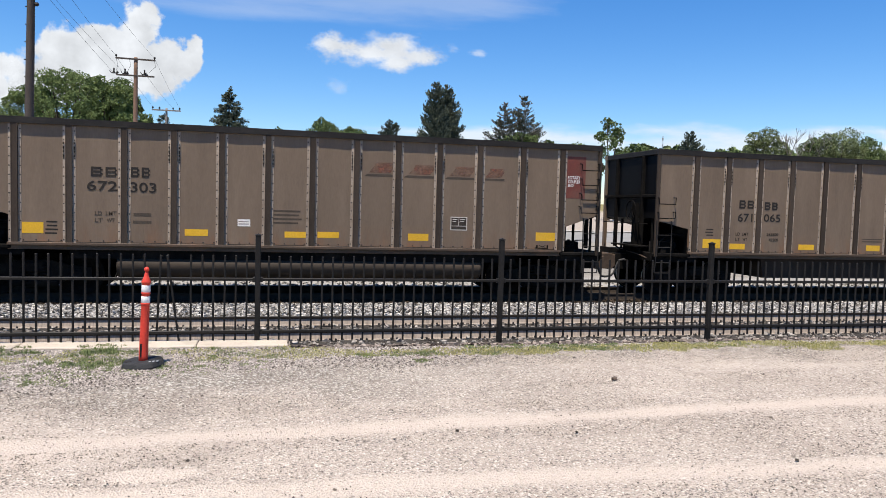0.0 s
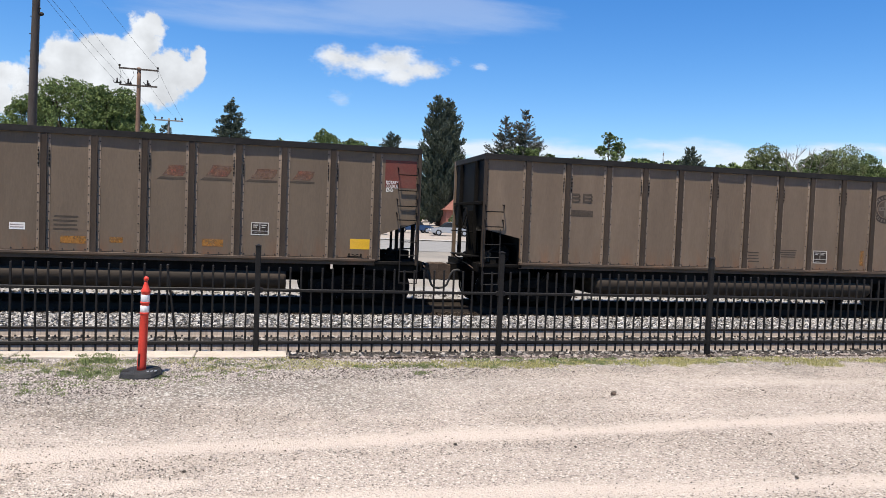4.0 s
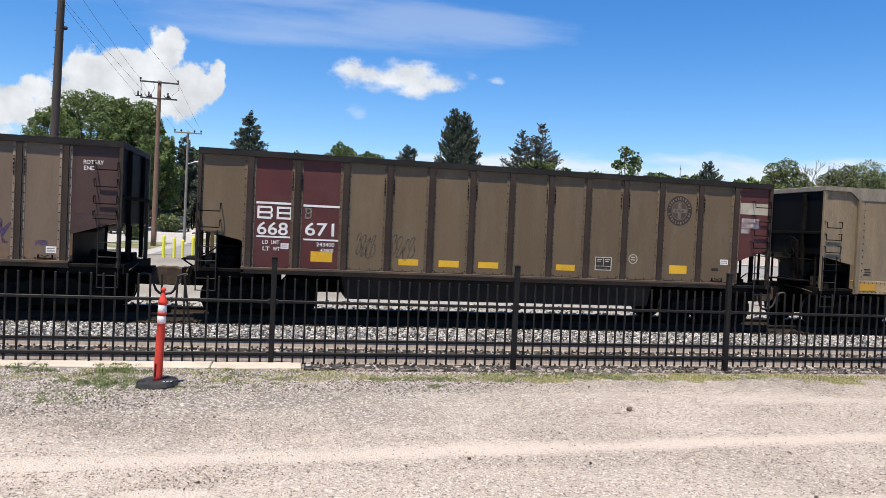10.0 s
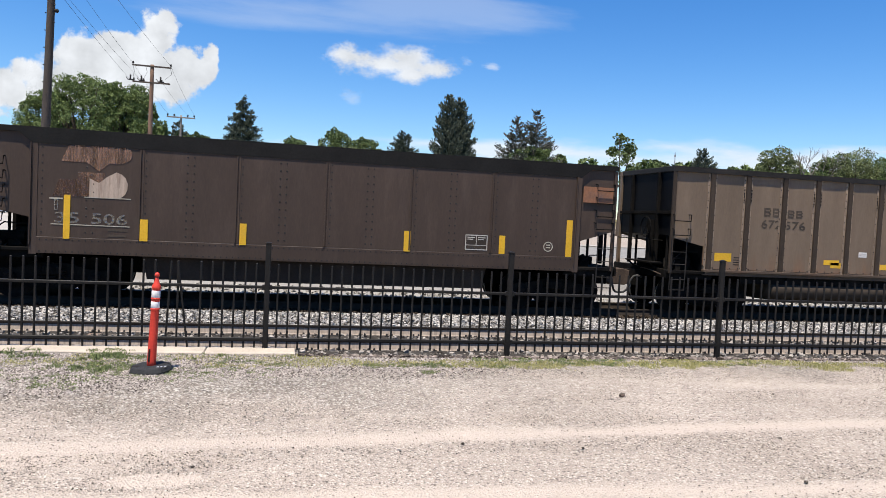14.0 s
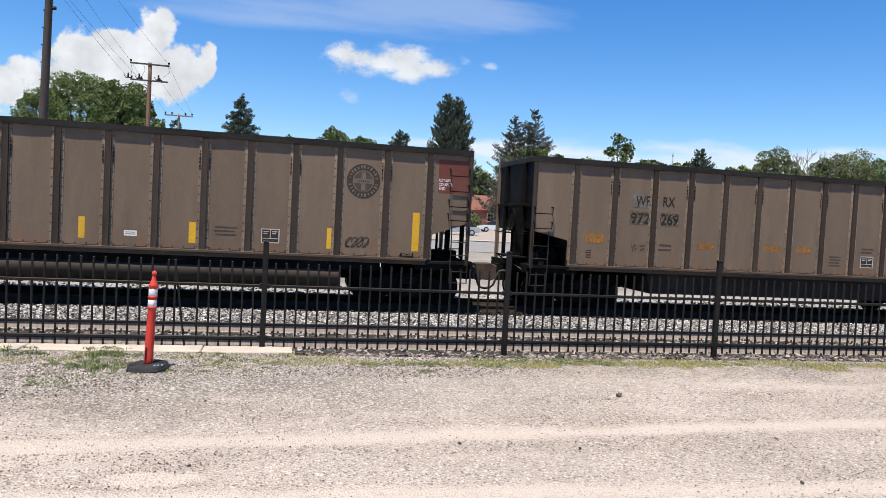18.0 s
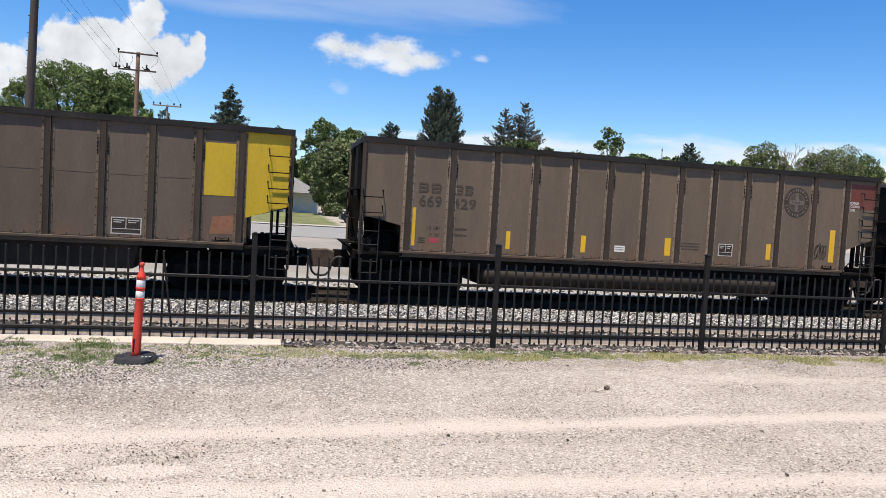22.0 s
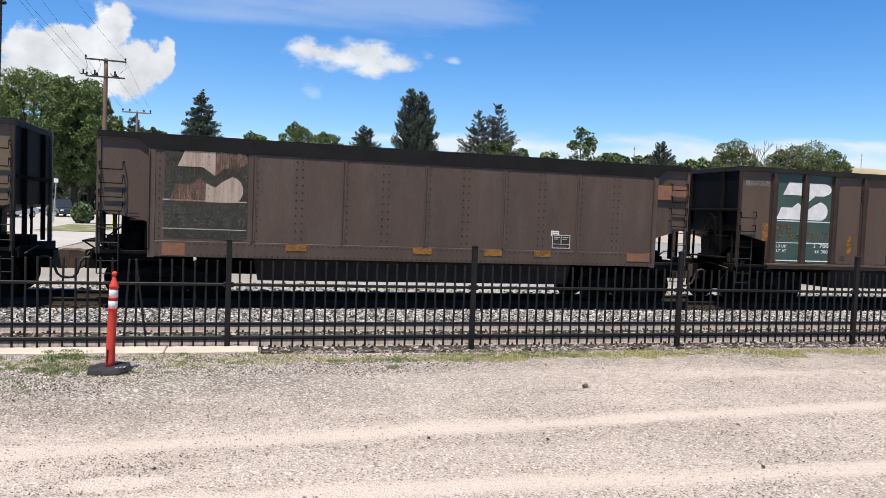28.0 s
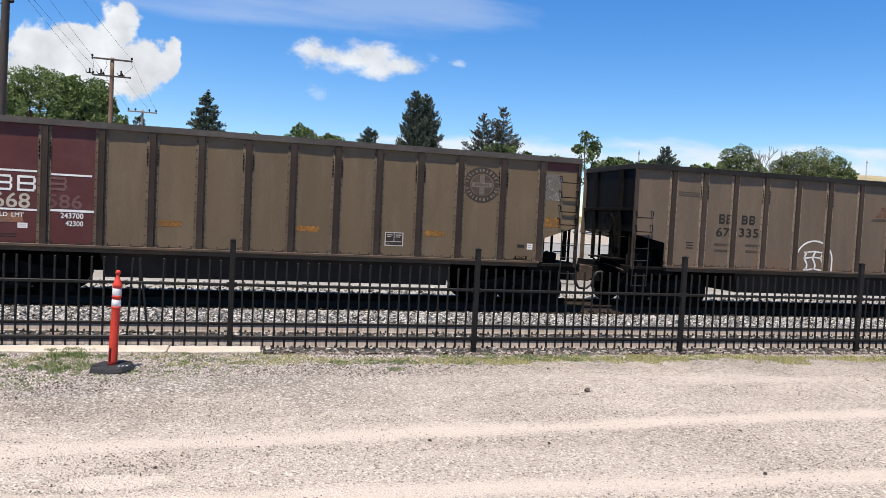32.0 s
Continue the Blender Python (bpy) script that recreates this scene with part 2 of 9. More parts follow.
def add_lathe(bm, profile, axis="z", sides=16, center=(0, 0, 0)):
    """A profile of (radius, height) turned about an axis."""
    rings = []
    for r, h in profile:
        ring = []
        for k in range(sides):
            c, s = r * math.cos(2 * math.pi * k / sides), r * math.sin(2 * math.pi * k / sides)
            p = (c, s, h) if axis == "z" else ((c, -h, s) if axis == "y" else (h, c, s))
            ring.append(bm.verts.new((p[0] + center[0], p[1] + center[1], p[2] + center[2])))
        rings.append(ring)
    for a, b in zip(rings, rings[1:]):
        for k in range(sides):
            bm.faces.new((a[k], a[(k + 1) % sides], b[(k + 1) % sides], b[k]))
    bm.faces.new(rings[0][::-1])
    bm.faces.new(rings[-1])


def bevelled(bm, width=0.01, segments=1):
    bmesh.ops.bevel(bm, geom=list(bm.edges), offset=width, segments=segments, affect="EDGES", clamp_overlap=True)
    return bm


MESHES = {}


def shared(key, mat, build, smooth=False):
    """A mesh made once for each key and material."""
    k = (key, mat.name)
    if k not in MESHES:
        bm = bmesh.new()
        build(bm)
        MESHES[k] = finish(bm, str(key), mat, smooth)
    return MESHES[k]


def put(name, me, parent=None, at=(0, 0, 0), label=""):
    ob = new(name, me)
    ob.parent = parent
    ob.location = at
    if label:
        ob["label"] = label
    return ob


def part(name, bm, mat, parent, label="", at=(0, 0, 0), smooth=False):
    return put(name, finish(bm, name, mat, smooth), parent, at, label)


def empty(name, at=(0, 0, 0), **tags):
    ob = new(name)
    ob.empty_display_size = 0.2
    ob.location = at
    return tagged(ob, **tags)


def box_mesh(sx, sy, sz, mat, bevel=0.008):
    """A box on its base centre."""
    def build(bm):
        add_box(bm, -sx / 2, sx / 2, -sy / 2, sy / 2, 0, sz)
        if bevel:
            bevelled(bm, min(bevel, sx / 4, sy / 4, sz / 4))
    return shared(("box", round(sx, 3), round(sy, 3), round(sz, 3), bevel), mat, build)

# ---- ground ----
RAIL_Z = -0.52          # head of the rails that carry the train
TRACK_Y = 18.516
NEAR_Y, NEAR_Z = 12.92, -0.45


def ground_height(y, x=9.0):
    """Lot, ditch behind the fence (its edge nearer where no kerb holds it), two track beds, and the rising land beyond."""
    edge = ((9.02, 0), (9.12, -0.10)) if x < 0.2 else ((8.34, 0), (8.55, -0.035), (8.88, -0.11), (9.12, -0.20))
    pts = ((-60, 0), *edge, (9.6, -0.38), (11.2, -0.62), (14.6, -0.64), (15.4, -0.62), (16.6, -0.66), (17.2, -0.70), (21.0, -0.70), (22.6, -0.66), (45, -0.6), (105, 0.3), (400, 4), (900, 12))
    for (a, za), (b, zb) in zip(pts, pts[1:]):
        if a <= y <= b:
            return za + (zb - za) * (y - a) / (b - a)
    return pts[-1][1] if y > 0 else 0.0


def ground_material():
    """Pale gravelly dirt, with tyre-packed bands, grey gravel near the fence, pale ballast, and grass and asphalt further off."""
    m = bpy.data.materials.new("gravel and dirt")
    m.use_nodes = True
    nt = m.node_tree
    b = nt.nodes["Principled BSDF"]
    N, L = nt.nodes.new, nt.links.new
    tc = N("ShaderNodeTexCoord")
    sep = N("ShaderNodeSeparateXYZ")
    L(tc.outputs["Object"], sep.inputs[0])

    def tex(s, detail=5, rough=0.65, stretch=None):
        n = N("ShaderNodeTexNoise")
        n.inputs["Scale"].default_value, n.inputs["Detail"].default_value, n.inputs["Roughness"].default_value = s, detail, rough
        if stretch:
            mp = N("ShaderNodeMapping")
            mp.inputs["Scale"].default_value = stretch
            mp.inputs["Rotation"].default_value = (0, 0, radians(4))
            L(tc.outputs["Object"], mp.inputs[0]), L(mp.outputs[0], n.inputs["Vector"])
        else:
            L(tc.outputs["Object"], n.inputs["Vector"])
        return n.outputs["Fac"]

    def ramp(src, a, c, lo=0.0, hi=1.0):
        r = N("ShaderNodeMapRange")
        r.inputs["From Min"].default_value, r.inputs["From Max"].default_value = a, c
        r.inputs["To Min"].default_value, r.inputs["To Max"].default_value = lo, hi
        L(src, r.inputs["Value"])
        return r.outputs["Result"]

    def mix(fac, c1, c2):
        x = N("ShaderNodeMix")
        x.data_type = "RGBA"
        for s, v in ((0, fac), (6, c1), (7, c2)):
            if isinstance(v, tuple):
                x.inputs[s].default_value = (*v, 1)
            elif isinstance(v, float):
                x.inputs[s].default_value = v
            else:
                L(v, x.inputs[s])
        return x.outputs[2]

    def math_(op, a, c):
        x = N("ShaderNodeMath")
        x.operation = op
        for i, v in enumerate((a, c)):
            if isinstance(v, (int, float)):
                x.inputs[i].default_value = v
            else:
                L(v, x.inputs[i])
        return x.outputs[0]

    # pale packed lanes, loose gravel between them, grey stones towards the fence
    fray = math_("MULTIPLY", math_("SUBTRACT", tex(1.6, 6, 0.7, (0.5, 1.3, 1)), 0.5), 1.5)

    def lane_at(y0, slope, half):
        line = math_("ADD", math_("MULTIPLY", sep.outputs["X"], slope), y0)
        off = math_("ABSOLUTE", math_("SUBTRACT", sep.outputs["Y"], line), 0.0)
        return ramp(math_("ADD", off, math_("MULTIPLY", fray, half * 1.3)), half * 1.25, half * 0.35)

    lanes = math_("MAXIMUM", lane_at(5.30, 0.045, 0.17), lane_at(4.22, -0.04, 0.16))
    lanes = math_("MAXIMUM", lanes, math_("MULTIPLY", lane_at(5.10, 0.0, 0.45), ramp(sep.outputs["X"], 0.3, -1.5)))
    packed = math_("MAXIMUM", lanes, ramp(math_("ADD", tex(0.8, 5, 0.6, (0.25, 1.0, 1)), math_("MULTIPLY", fray, 0.12)), 0.56, 0.70, 0.0, 0.8))
    # a bare spot worn smooth among coarse stones
    bx = math_("DIVIDE", math_("ADD", sep.outputs["X"], 0.73), 0.30)
    by = math_("DIVIDE", math_("SUBTRACT", sep.outputs["Y"], 4.57), 0.13)
    bare = math_("ADD", math_("ADD", math_("MULTIPLY", bx, bx), math_("MULTIPLY", by, by)), math_("MULTIPLY", math_("SUBTRACT", tex(7.0, 5, 0.7), 0.5), 2.4))
    packed = math_("MAXIMUM", packed, ramp(bare, 1.3, 0.6))
    loose = mix(ramp(tex(0.9), 0.35, 0.65), (0.47, 0.395, 0.335), (0.385, 0.32, 0.27))
    col = mix(packed, loose, (0.545, 0.458, 0.388))
    wob = math_("ADD", sep.outputs["Y"], math_("MULTIPLY", math_("SUBTRACT", tex(0.9, 7, 0.72), 0.5), 3.4))
    side = math_("ADD", sep.outputs["X"], math_("MULTIPLY", math_("SUBTRACT", tex(0.7), 0.5), 3.0))
    lane = math_("MULTIPLY", ramp(wob, 5.6, 6.9), ramp(side, 3.4, -0.2))
    strip = ramp(wob, 7.4, 8.2)
    rough = math_("MAXIMUM", lane, strip)
    grey = mix(ramp(tex(1.1), 0.35, 0.65), (0.26, 0.225, 0.19), (0.165, 0.14, 0.12))
    col = mix(rough, col, grey)
    # single stones: three sizes, fewer where the dirt is packed
    def stones(scale, seed):
        v = N("ShaderNodeTexVoronoi")
        v.inputs["Scale"].default_value = scale
        mp = N("ShaderNodeMapping")
        mp.inputs["Location"].default_value = (seed, seed * 1.7, 0)
        L(tc.outputs["Object"], mp.inputs[0]), L(mp.outputs[0], v.inputs["Vector"])
        c = N("ShaderNodeSeparateColor")
        L(v.outputs["Color"], c.inputs[0])
        return v.outputs["Distance"], c
    free = math_("SUBTRACT", 1.0, math_("MULTIPLY", packed, 0.75))
    free = math_("MAXIMUM", free, rough)
    d1, c1 = stones(70, 0)
    d2, c2 = stones(48, 5)
    d3, c3 = stones(150, 9)
    col = mix(math_("MULTIPLY", ramp(c3.outputs["Red"], 0.68, 0.90, 0, 0.6), free), col, (0.20, 0.168, 0.14))
    col = mix(math_("MULTIPLY", ramp(c3.outputs["Green"], 0.74, 0.92, 0, 0.4), free), col, (0.68, 0.60, 0.52))
    col = mix(math_("MULTIPLY", ramp(c1.outputs["Red"], 0.84, 0.90, 0, 0.75), free), col, (0.14, 0.12, 0.105))
    col = mix(math_("MULTIPLY", ramp(c1.outputs["Green"], 0.80, 0.92, 0, 0.6), free), col, (0.74, 0.67, 0.58))
    col = mix(math_("MULTIPLY", ramp(c2.outputs["Green"], 0.80, 0.88, 0, 0.6), rough), col, (0.66, 0.62, 0.56))
    col = mix(math_("MULTIPLY", ramp(c2.outputs["Red"], 0.80, 0.90, 0, 0.65), rough), col, (0.10, 0.09, 0.08))
    # the track beds and what lies beyond
    bed = mix(ramp(tex(2.0), 0.35, 0.65), (0.075, 0.067, 0.06), (0.045, 0.04, 0.036))
    col = mix(ramp(sep.outputs["Y"], 9.08, 9.25), col, bed)
    # the train's shade, put into the colour of the bed beneath it
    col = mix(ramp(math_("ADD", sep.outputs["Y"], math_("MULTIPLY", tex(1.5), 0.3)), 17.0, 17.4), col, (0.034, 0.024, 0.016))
    far = mix(ramp(tex(0.12, 4), 0.4, 0.6), (0.30, 0.27, 0.235), (0.235, 0.215, 0.19))
    col = mix(ramp(math_("ADD", sep.outputs["Y"], math_("MULTIPLY", tex(1.5), 0.3)), 20.5, 20.8), col, mix(ramp(math_("ADD", sep.outputs["Y"], math_("MULTIPLY", tex(0.4), 3.0)), 24.5, 26.0), (0.33, 0.31, 0.29), far))
    lawn = mix(ramp(tex(0.5, 6), 0.35, 0.65), (0.098, 0.118, 0.050), (0.200, 0.192, 0.105))
    col = mix(ramp(math_("ADD", sep.outputs["Y"], math_("MULTIPLY", tex(0.2), 3.0)), 66.5, 67.0), col, mix(ramp(math_("ADD", sep.outputs["X"], math_("MULTIPLY", tex(0.3), 2.5)), -8.5, -7.5), (0.42, 0.39, 0.35), mix(ramp(math_("ADD", sep.outputs["X"], math_("MULTIPLY", tex(0.3), 2.5)), 7.0, 8.0), lawn, (0.33, 0.285, 0.245))))
    col = mix(ramp(math_("ADD", sep.outputs["Y"], math_("MULTIPLY", tex(0.02), 30.0)), 190.0, 260.0), col, (0.20, 0.17, 0.085))
    L(col, b.inputs["Base Color"])
    b.inputs["Roughness"].default_value = 0.95
    b.inputs["Specular IOR Level"].default_value = 0.0
    bn = N("ShaderNodeBump")
    bn.inputs["Strength"].default_value, bn.inputs["Distance"].default_value = 0.9, 0.02
    L(math_("ADD", math_("MULTIPLY", d1, 0.9), math_("MULTIPLY", tex(28, 6, 0.7), 0.8)), bn.inputs["Height"])
    L(bn.outputs["Normal"], b.inputs["Normal"])
    return m


def build_ground():
    """One sheet from behind the viewer to the horizon; finer where the viewer stands."""
    xs = [-1500, -700, -350, -180, -100, -60, -35] + [x * 0.25 for x in range(-80, 121)] + [45, 70, 110, 180, 350, 700, 1500]
    ys = [-900, -300, -100, -40, -15, -6] + [y * 0.2 for y in range(-15, 45)] + [8.84, 8.92, 9.02, 9.12, 9.35, 9.6, 10.4, 11.2, 12, 13, 13.8, 14.6, 15.4, 16, 16.6, 17.2, 18.5, 20, 21, 21.8, 22.6, 25, 30, 37, 45, 55, 70, 71.5, 85, 105, 140, 200, 300, 400, 650, 900, 2500]
    verts, faces = [], []
    for y in ys:
        for x in xs:
            z = ground_height(y, x)
            if -12 < y < 8.4:
                z += 0.020 * (noise.noise(Vector((x * 0.5, y * 0.8, 0))) + 0.6 * noise.noise(Vector((x * 1.7, y * 2.2, 3))))
                z -= 0.020 * max(0, noise.noise(Vector((x * 0.08, y * 1.1, 7))))
            elif y > 400:
                z += 10 * noise.noise(Vector((x * 0.003, y * 0.003, 1)))
            verts.append((x, y, z))
    w = len(xs)
    for j in range(len(ys) - 1):
        for i in range(w - 1):
            faces.append((j * w + i, j * w + i + 1, (j + 1) * w + i + 1, (j + 1) * w + i))
    me = bpy.data.meshes.new("ground")
    me.from_pydata(verts, [], faces)
    me.polygons.foreach_set("use_smooth", [True] * len(faces))
    me.materials.append(ground_material())
    tagged(new("ground", me), "pale gravelly dirt lot running on to track beds and fields", "ground", kind="structure")


build_ground()


def stone_shape(bm, r, seed, flat=0.7):
    """A broken, angular stone."""
    rng = random.Random(seed)
    bmesh.ops.create_icosphere(bm, subdivisions=1, radius=r)
    for v in bm.verts:
        v.co *= rng.uniform(0.72, 1.18)
        v.co.z *= flat


def chip_shape(bm, seed, flat, fine):
    """A crushed chip: a knocked-about block, or a coarser one for the smallest."""
    rng = random.Random(seed)
    if fine:
        v = [bm.verts.new((x * rng.uniform(0.7, 1.3), y * rng.uniform(0.7, 1.3), z * flat * rng.uniform(0.7, 1.2))) for x, y, z in ((1, 0, -0.35), (0, 1, -0.35), (-1, 0, -0.35), (0, -1, -0.35), (0.2, 0, 1))]
        for i in range(4):
            bm.faces.new((v[i], v[(i + 1) % 4], v[4]))
        return
    bmesh.ops.create_cube(bm, size=1.35)
    for w in bm.verts:
        w.co = Vector((w.co.x * rng.uniform(0.65, 1.25), w.co.y * rng.uniform(0.65, 1.25), w.co.z * flat * rng.uniform(0.6, 1.3)))
        w.co += Vector((rng.uniform(-0.25, 0.25), rng.uniform(-0.25, 0.25), 0))
    bmesh.ops.rotate(bm, verts=bm.verts, cent=(0, 0, 0), matrix=Matrix.Rotation(rng.uniform(-0.6, 0.6), 3, "X"))
    bmesh.ops.delete(bm, geom=[min(bm.faces, key=lambda f: f.calc_center_median().z)], context="FACES")
    bmesh.ops.triangulate(bm, faces=bm.faces)


def scatter(name, label, category, mat, count, seed, area, size, low=0.0, hole=None, fine=False):
    """Loose stones on the ground, all in one mesh."""
    rng = random.Random(seed)
    shapes = []
    for k in range(8):
        bm = bmesh.new()
        chip_shape(bm, seed * 10 + k, rng.uniform(0.5, 0.85), fine)
        bm.verts.index_update()
        shapes.append((np.array([v.co[:] for v in bm.verts]), np.array([[v.index for v in f.verts] for f in bm.faces])))
        bm.free()
    vs, fs, n = [], [], 0
    while len(vs) < count:
        x, y = rng.uniform(area[0], area[1]), rng.uniform(area[2], area[3])
        if hole and hole(x, y, rng):
            continue
        s = size[0] + (size[1] - size[0]) * rng.random() ** 2.2
        sv, sf = shapes[rng.randrange(8)]
        a = rng.uniform(0, 6.28)
        c, d = math.cos(a), math.sin(a)
        v = sv * s
        vs.append(np.column_stack((v[:, 0] * c - v[:, 1] * d + x, v[:, 0] * d + v[:, 1] * c + y, v[:, 2] + ground_height(y, x) + s * (0.25 - low))))
        fs.append(sf + n)
        n += len(sv)
    V, F = np.concatenate(vs), np.concatenate(fs)
    me = bpy.data.meshes.new(name)
    me.from_pydata(V.tolist(), [], F.tolist())
    me.materials.append(mat)
    return tagged(new(name, me), label, category, kind="stuff")


def stone_material(name, light, dark):
    """Stones that differ one from the next."""
    m = bpy.data.materials.new(name)
    m.use_nodes = True
    nt = m.node_tree
    b = nt.nodes["Principled BSDF"]
    geo, mix, nz, tc = nt.nodes.new("ShaderNodeNewGeometry"), nt.nodes.new("ShaderNodeMix"), nt.nodes.new("ShaderNodeTexNoise"), nt.nodes.new("ShaderNodeTexCoord")
    mix.data_type = "RGBA"
    mix.inputs[6].default_value, mix.inputs[7].default_value = (*dark, 1), (*light, 1)
    nz.inputs["Scale"].default_value = 35
    add = nt.nodes.new("ShaderNodeMath")
    add.operation = "MULTIPLY_ADD"
    nt.links.new(tc.outputs["Object"], nz.inputs["Vector"])
    nt.links.new(nz.outputs["Fac"], add.inputs[0])
    add.inputs[1].default_value = 0.5
    sub = nt.nodes.new("ShaderNodeMath")
    sub.operation = "SUBTRACT"
    nt.links.new(geo.outputs["Random Per Island"], sub.inputs[0])
    sub.inputs[1].default_value = 0.25
    nt.links.new(sub.outputs[0], add.inputs[2])
    nt.links.new(add.outputs[0], mix.inputs[0])
    nt.links.new(mix.outputs[2], b.inputs["Base Color"])
    b.inputs["Roughness"].default_value = 0.95
    b.inputs["Specular IOR Level"].default_value = 0.05
    return m


BALLAST = stone_material("crushed pale ballast stone", (0.51, 0.475, 0.435), (0.030, 0.026, 0.022))
DULL_BALLAST = stone_material("dusty brown-grey ballast stone", (0.36, 0.32, 0.28), (0.05, 0.042, 0.035))
SHADED_BALLAST = stone_material("ballast stone darkened as train shade", (0.060, 0.044, 0.032), (0.012, 0.009, 0.006))
RUBBLE = stone_material("broken grey and red-brown rubble", (0.34, 0.28, 0.24), (0.03, 0.022, 0.018))
GRAVEL = stone_material("grey crushed gravel", (0.50, 0.44, 0.39), (0.045, 0.036, 0.031))
PEBBLE = stone_material("dusty lot pebbles", (0.50, 0.42, 0.35), (0.036, 0.030, 0.025))
scatter("track_ballast", "pale crushed stone ballast between two tracks", "ballast", BALLAST, 33000, 3, (-8, 22, 13.9, 17.0), (0.019, 0.050))
# stones under the train: darker colour in place of its shade
scatter("coaled_ballast", "ballast under the train, darkened as its shade", "ballast", SHADED_BALLAST, 4500, 8, (-9, 24, 16.95, 17.8), (0.026, 0.055))
scatter("near_ballast", "dusty crushed stone round the empty track", "ballast", DULL_BALLAST, 9000, 4, (-6.5, 15, 9.10, 14.0), (0.02, 0.055))
scatter("far_ballast", "pale crushed stone beyond the train", "ballast", BALLAST, 2500, 5, (-12, 28, 20.7, 22.6), (0.03, 0.06))


def lot_gap(x, y, rng):
    """Stones lie in streaks along the wheel lanes, and thicker towards the fence."""
    n = noise.noise(Vector((x * 0.30, y * 1.9, 2.0))) + 0.6 * noise.noise(Vector((x * 1.2, y * 4.5, 7.0)))
    for y0, slope, half in ((5.30, 0.045, 0.16), (4.22, -0.04, 0.15)):
        if abs(y - y0 - slope * x) < half:
            n -= 0.8
    bare = math.hypot((x + 0.73) / 0.26, (y - 4.57) / 0.11) + 0.5 * noise.noise(Vector((x * 6, y * 9, 3)))
    if bare < 1:
        n -= 0.9
    elif math.hypot((x + 0.83) / 0.62, (y - 4.75) / 0.36) < 1:
        n += 0.4
    if y > 7.3:
        n += 0.25
    elif y < 5.6:
        n -= 0.12
    return rng.random() > max(0.10, min(1.0, 0.45 + 0.8 * n))


def heap_gap(x, y, rng):
    """Thick before the kerb on the left, thinning to the right and towards the lot."""
    edge = 6.55 + 0.16 * (x + 2) + 0.6 * noise.noise(Vector((x * 0.9, y * 0.6, 4))) + rng.uniform(0, 0.45)
    return y < edge or rng.random() > max(0.05, min(1.0, 1.1 - (x + 0.6) / 3.2))


def rubble_gap(x, y, rng):
    return rng.random() > (0.45 if y < 8.60 else 1.0)


scatter("lot_pebbles", "small dusty pebbles strewn over the lot", "gravel", PEBBLE, 110000, 6, (-3.6, 9.5, 3.2, 8.95), (0.003, 0.0088), hole=lot_gap, fine=True)
scatter("coarse_gravel", "coarse grey gravel heaped round the marker", "gravel", GRAVEL, 52000, 13, (-4.2, 3.0, 6.2, 8.47), (0.006, 0.017), hole=heap_gap, fine=True)
scatter("edge_rubble", "broken rubble along the lot's edge under the fence", "rubble", RUBBLE, 5200, 14, (0.22, 12.0, 8.42, 9.30), (0.016, 0.050), hole=rubble_gap)
scatter("lot_stones", "larger loose stones on the lot", "gravel", PEBBLE, 300, 7, (-6.2, 9.5, 2.6, 8.95), (0.008, 0.017), hole=lot_gap)


def loose_stone():
    bm = bmesh.new()
    stone_shape(bm, 0.034, 3, 0.75)
    bmesh.ops.subdivide_edges(bm, edges=bm.edges, cuts=1, use_grid_fill=True)
    for v in bm.verts:
        v.co *= 1 + 0.10 * noise.noise(v.co * 60)
    ob = part("loose_stone", bm, TIE, None, "", (3.32, 6.51, 0.018))
    tagged(ob, "single dark fist-sized stone on the lot", "stone")


loose_stone()


def blade_field(name, label, count, seed, place, height, mat):
    """Grass blades: narrow bent triangles, all in one mesh."""
    rng = random.Random(seed)
    verts, faces = [], []
    while len(faces) < count * 2:
        p = place(rng)
        if p is None:
            continue
        x, y, k = p
        h = rng.uniform(*height) * k
        a, lean = rng.uniform(0, 6.28), rng.uniform(0.1, 0.7) * h
        w = 0.0035 + 0.0025 * rng.random()
        c, s = math.cos(a), math.sin(a)
        z = ground_height(y, x) - 0.005
        n = len(verts)
        b = rng.uniform(0, 6.28)
        lx, ly = math.cos(b) * lean, math.sin(b) * lean
        verts += [(x - c * w, y - s * w, z), (x + c * w, y + s * w, z), (x + c * w * 0.8 + lx * 0.35, y + s * w * 0.8 + ly * 0.35, z + h * 0.6),
                  (x - c * w * 0.8 + lx * 0.35, y - s * w * 0.8 + ly * 0.35, z + h * 0.6), (x + lx, y + ly, z + h)]
        faces += [(n, n + 1, n + 2, n + 3), (n + 3, n + 2, n + 4)]
    me = bpy.data.meshes.new(name)
    me.from_pydata(verts, [], faces)
    me.materials.append(mat)
    return tagged(new(name, me), label, "grass", kind="stuff")


def verge(rng):
    x, y = rng.uniform(-6.0, 10.5), rng.uniform(7.6, 8.85)
    middle = 8.14 if x > 0.4 else 8.05
    m = noise.noise(Vector((x * 1.1, y * 2.2, 5))) + 0.5 * noise.noise(Vector((x * 4.0, y * 6.0, 1))) + 0.45 - 1.9 * abs(y - middle) - (0.35 if x < -2.2 else (-0.12 if x < 0.5 else 0.0))
    return (x, y, 0.5 + 0.5 * rng.random()) if m > rng.uniform(0.02, 0.66) and not (-1.55 < x < -0.98 and 7.35 < y < 7.9) else None


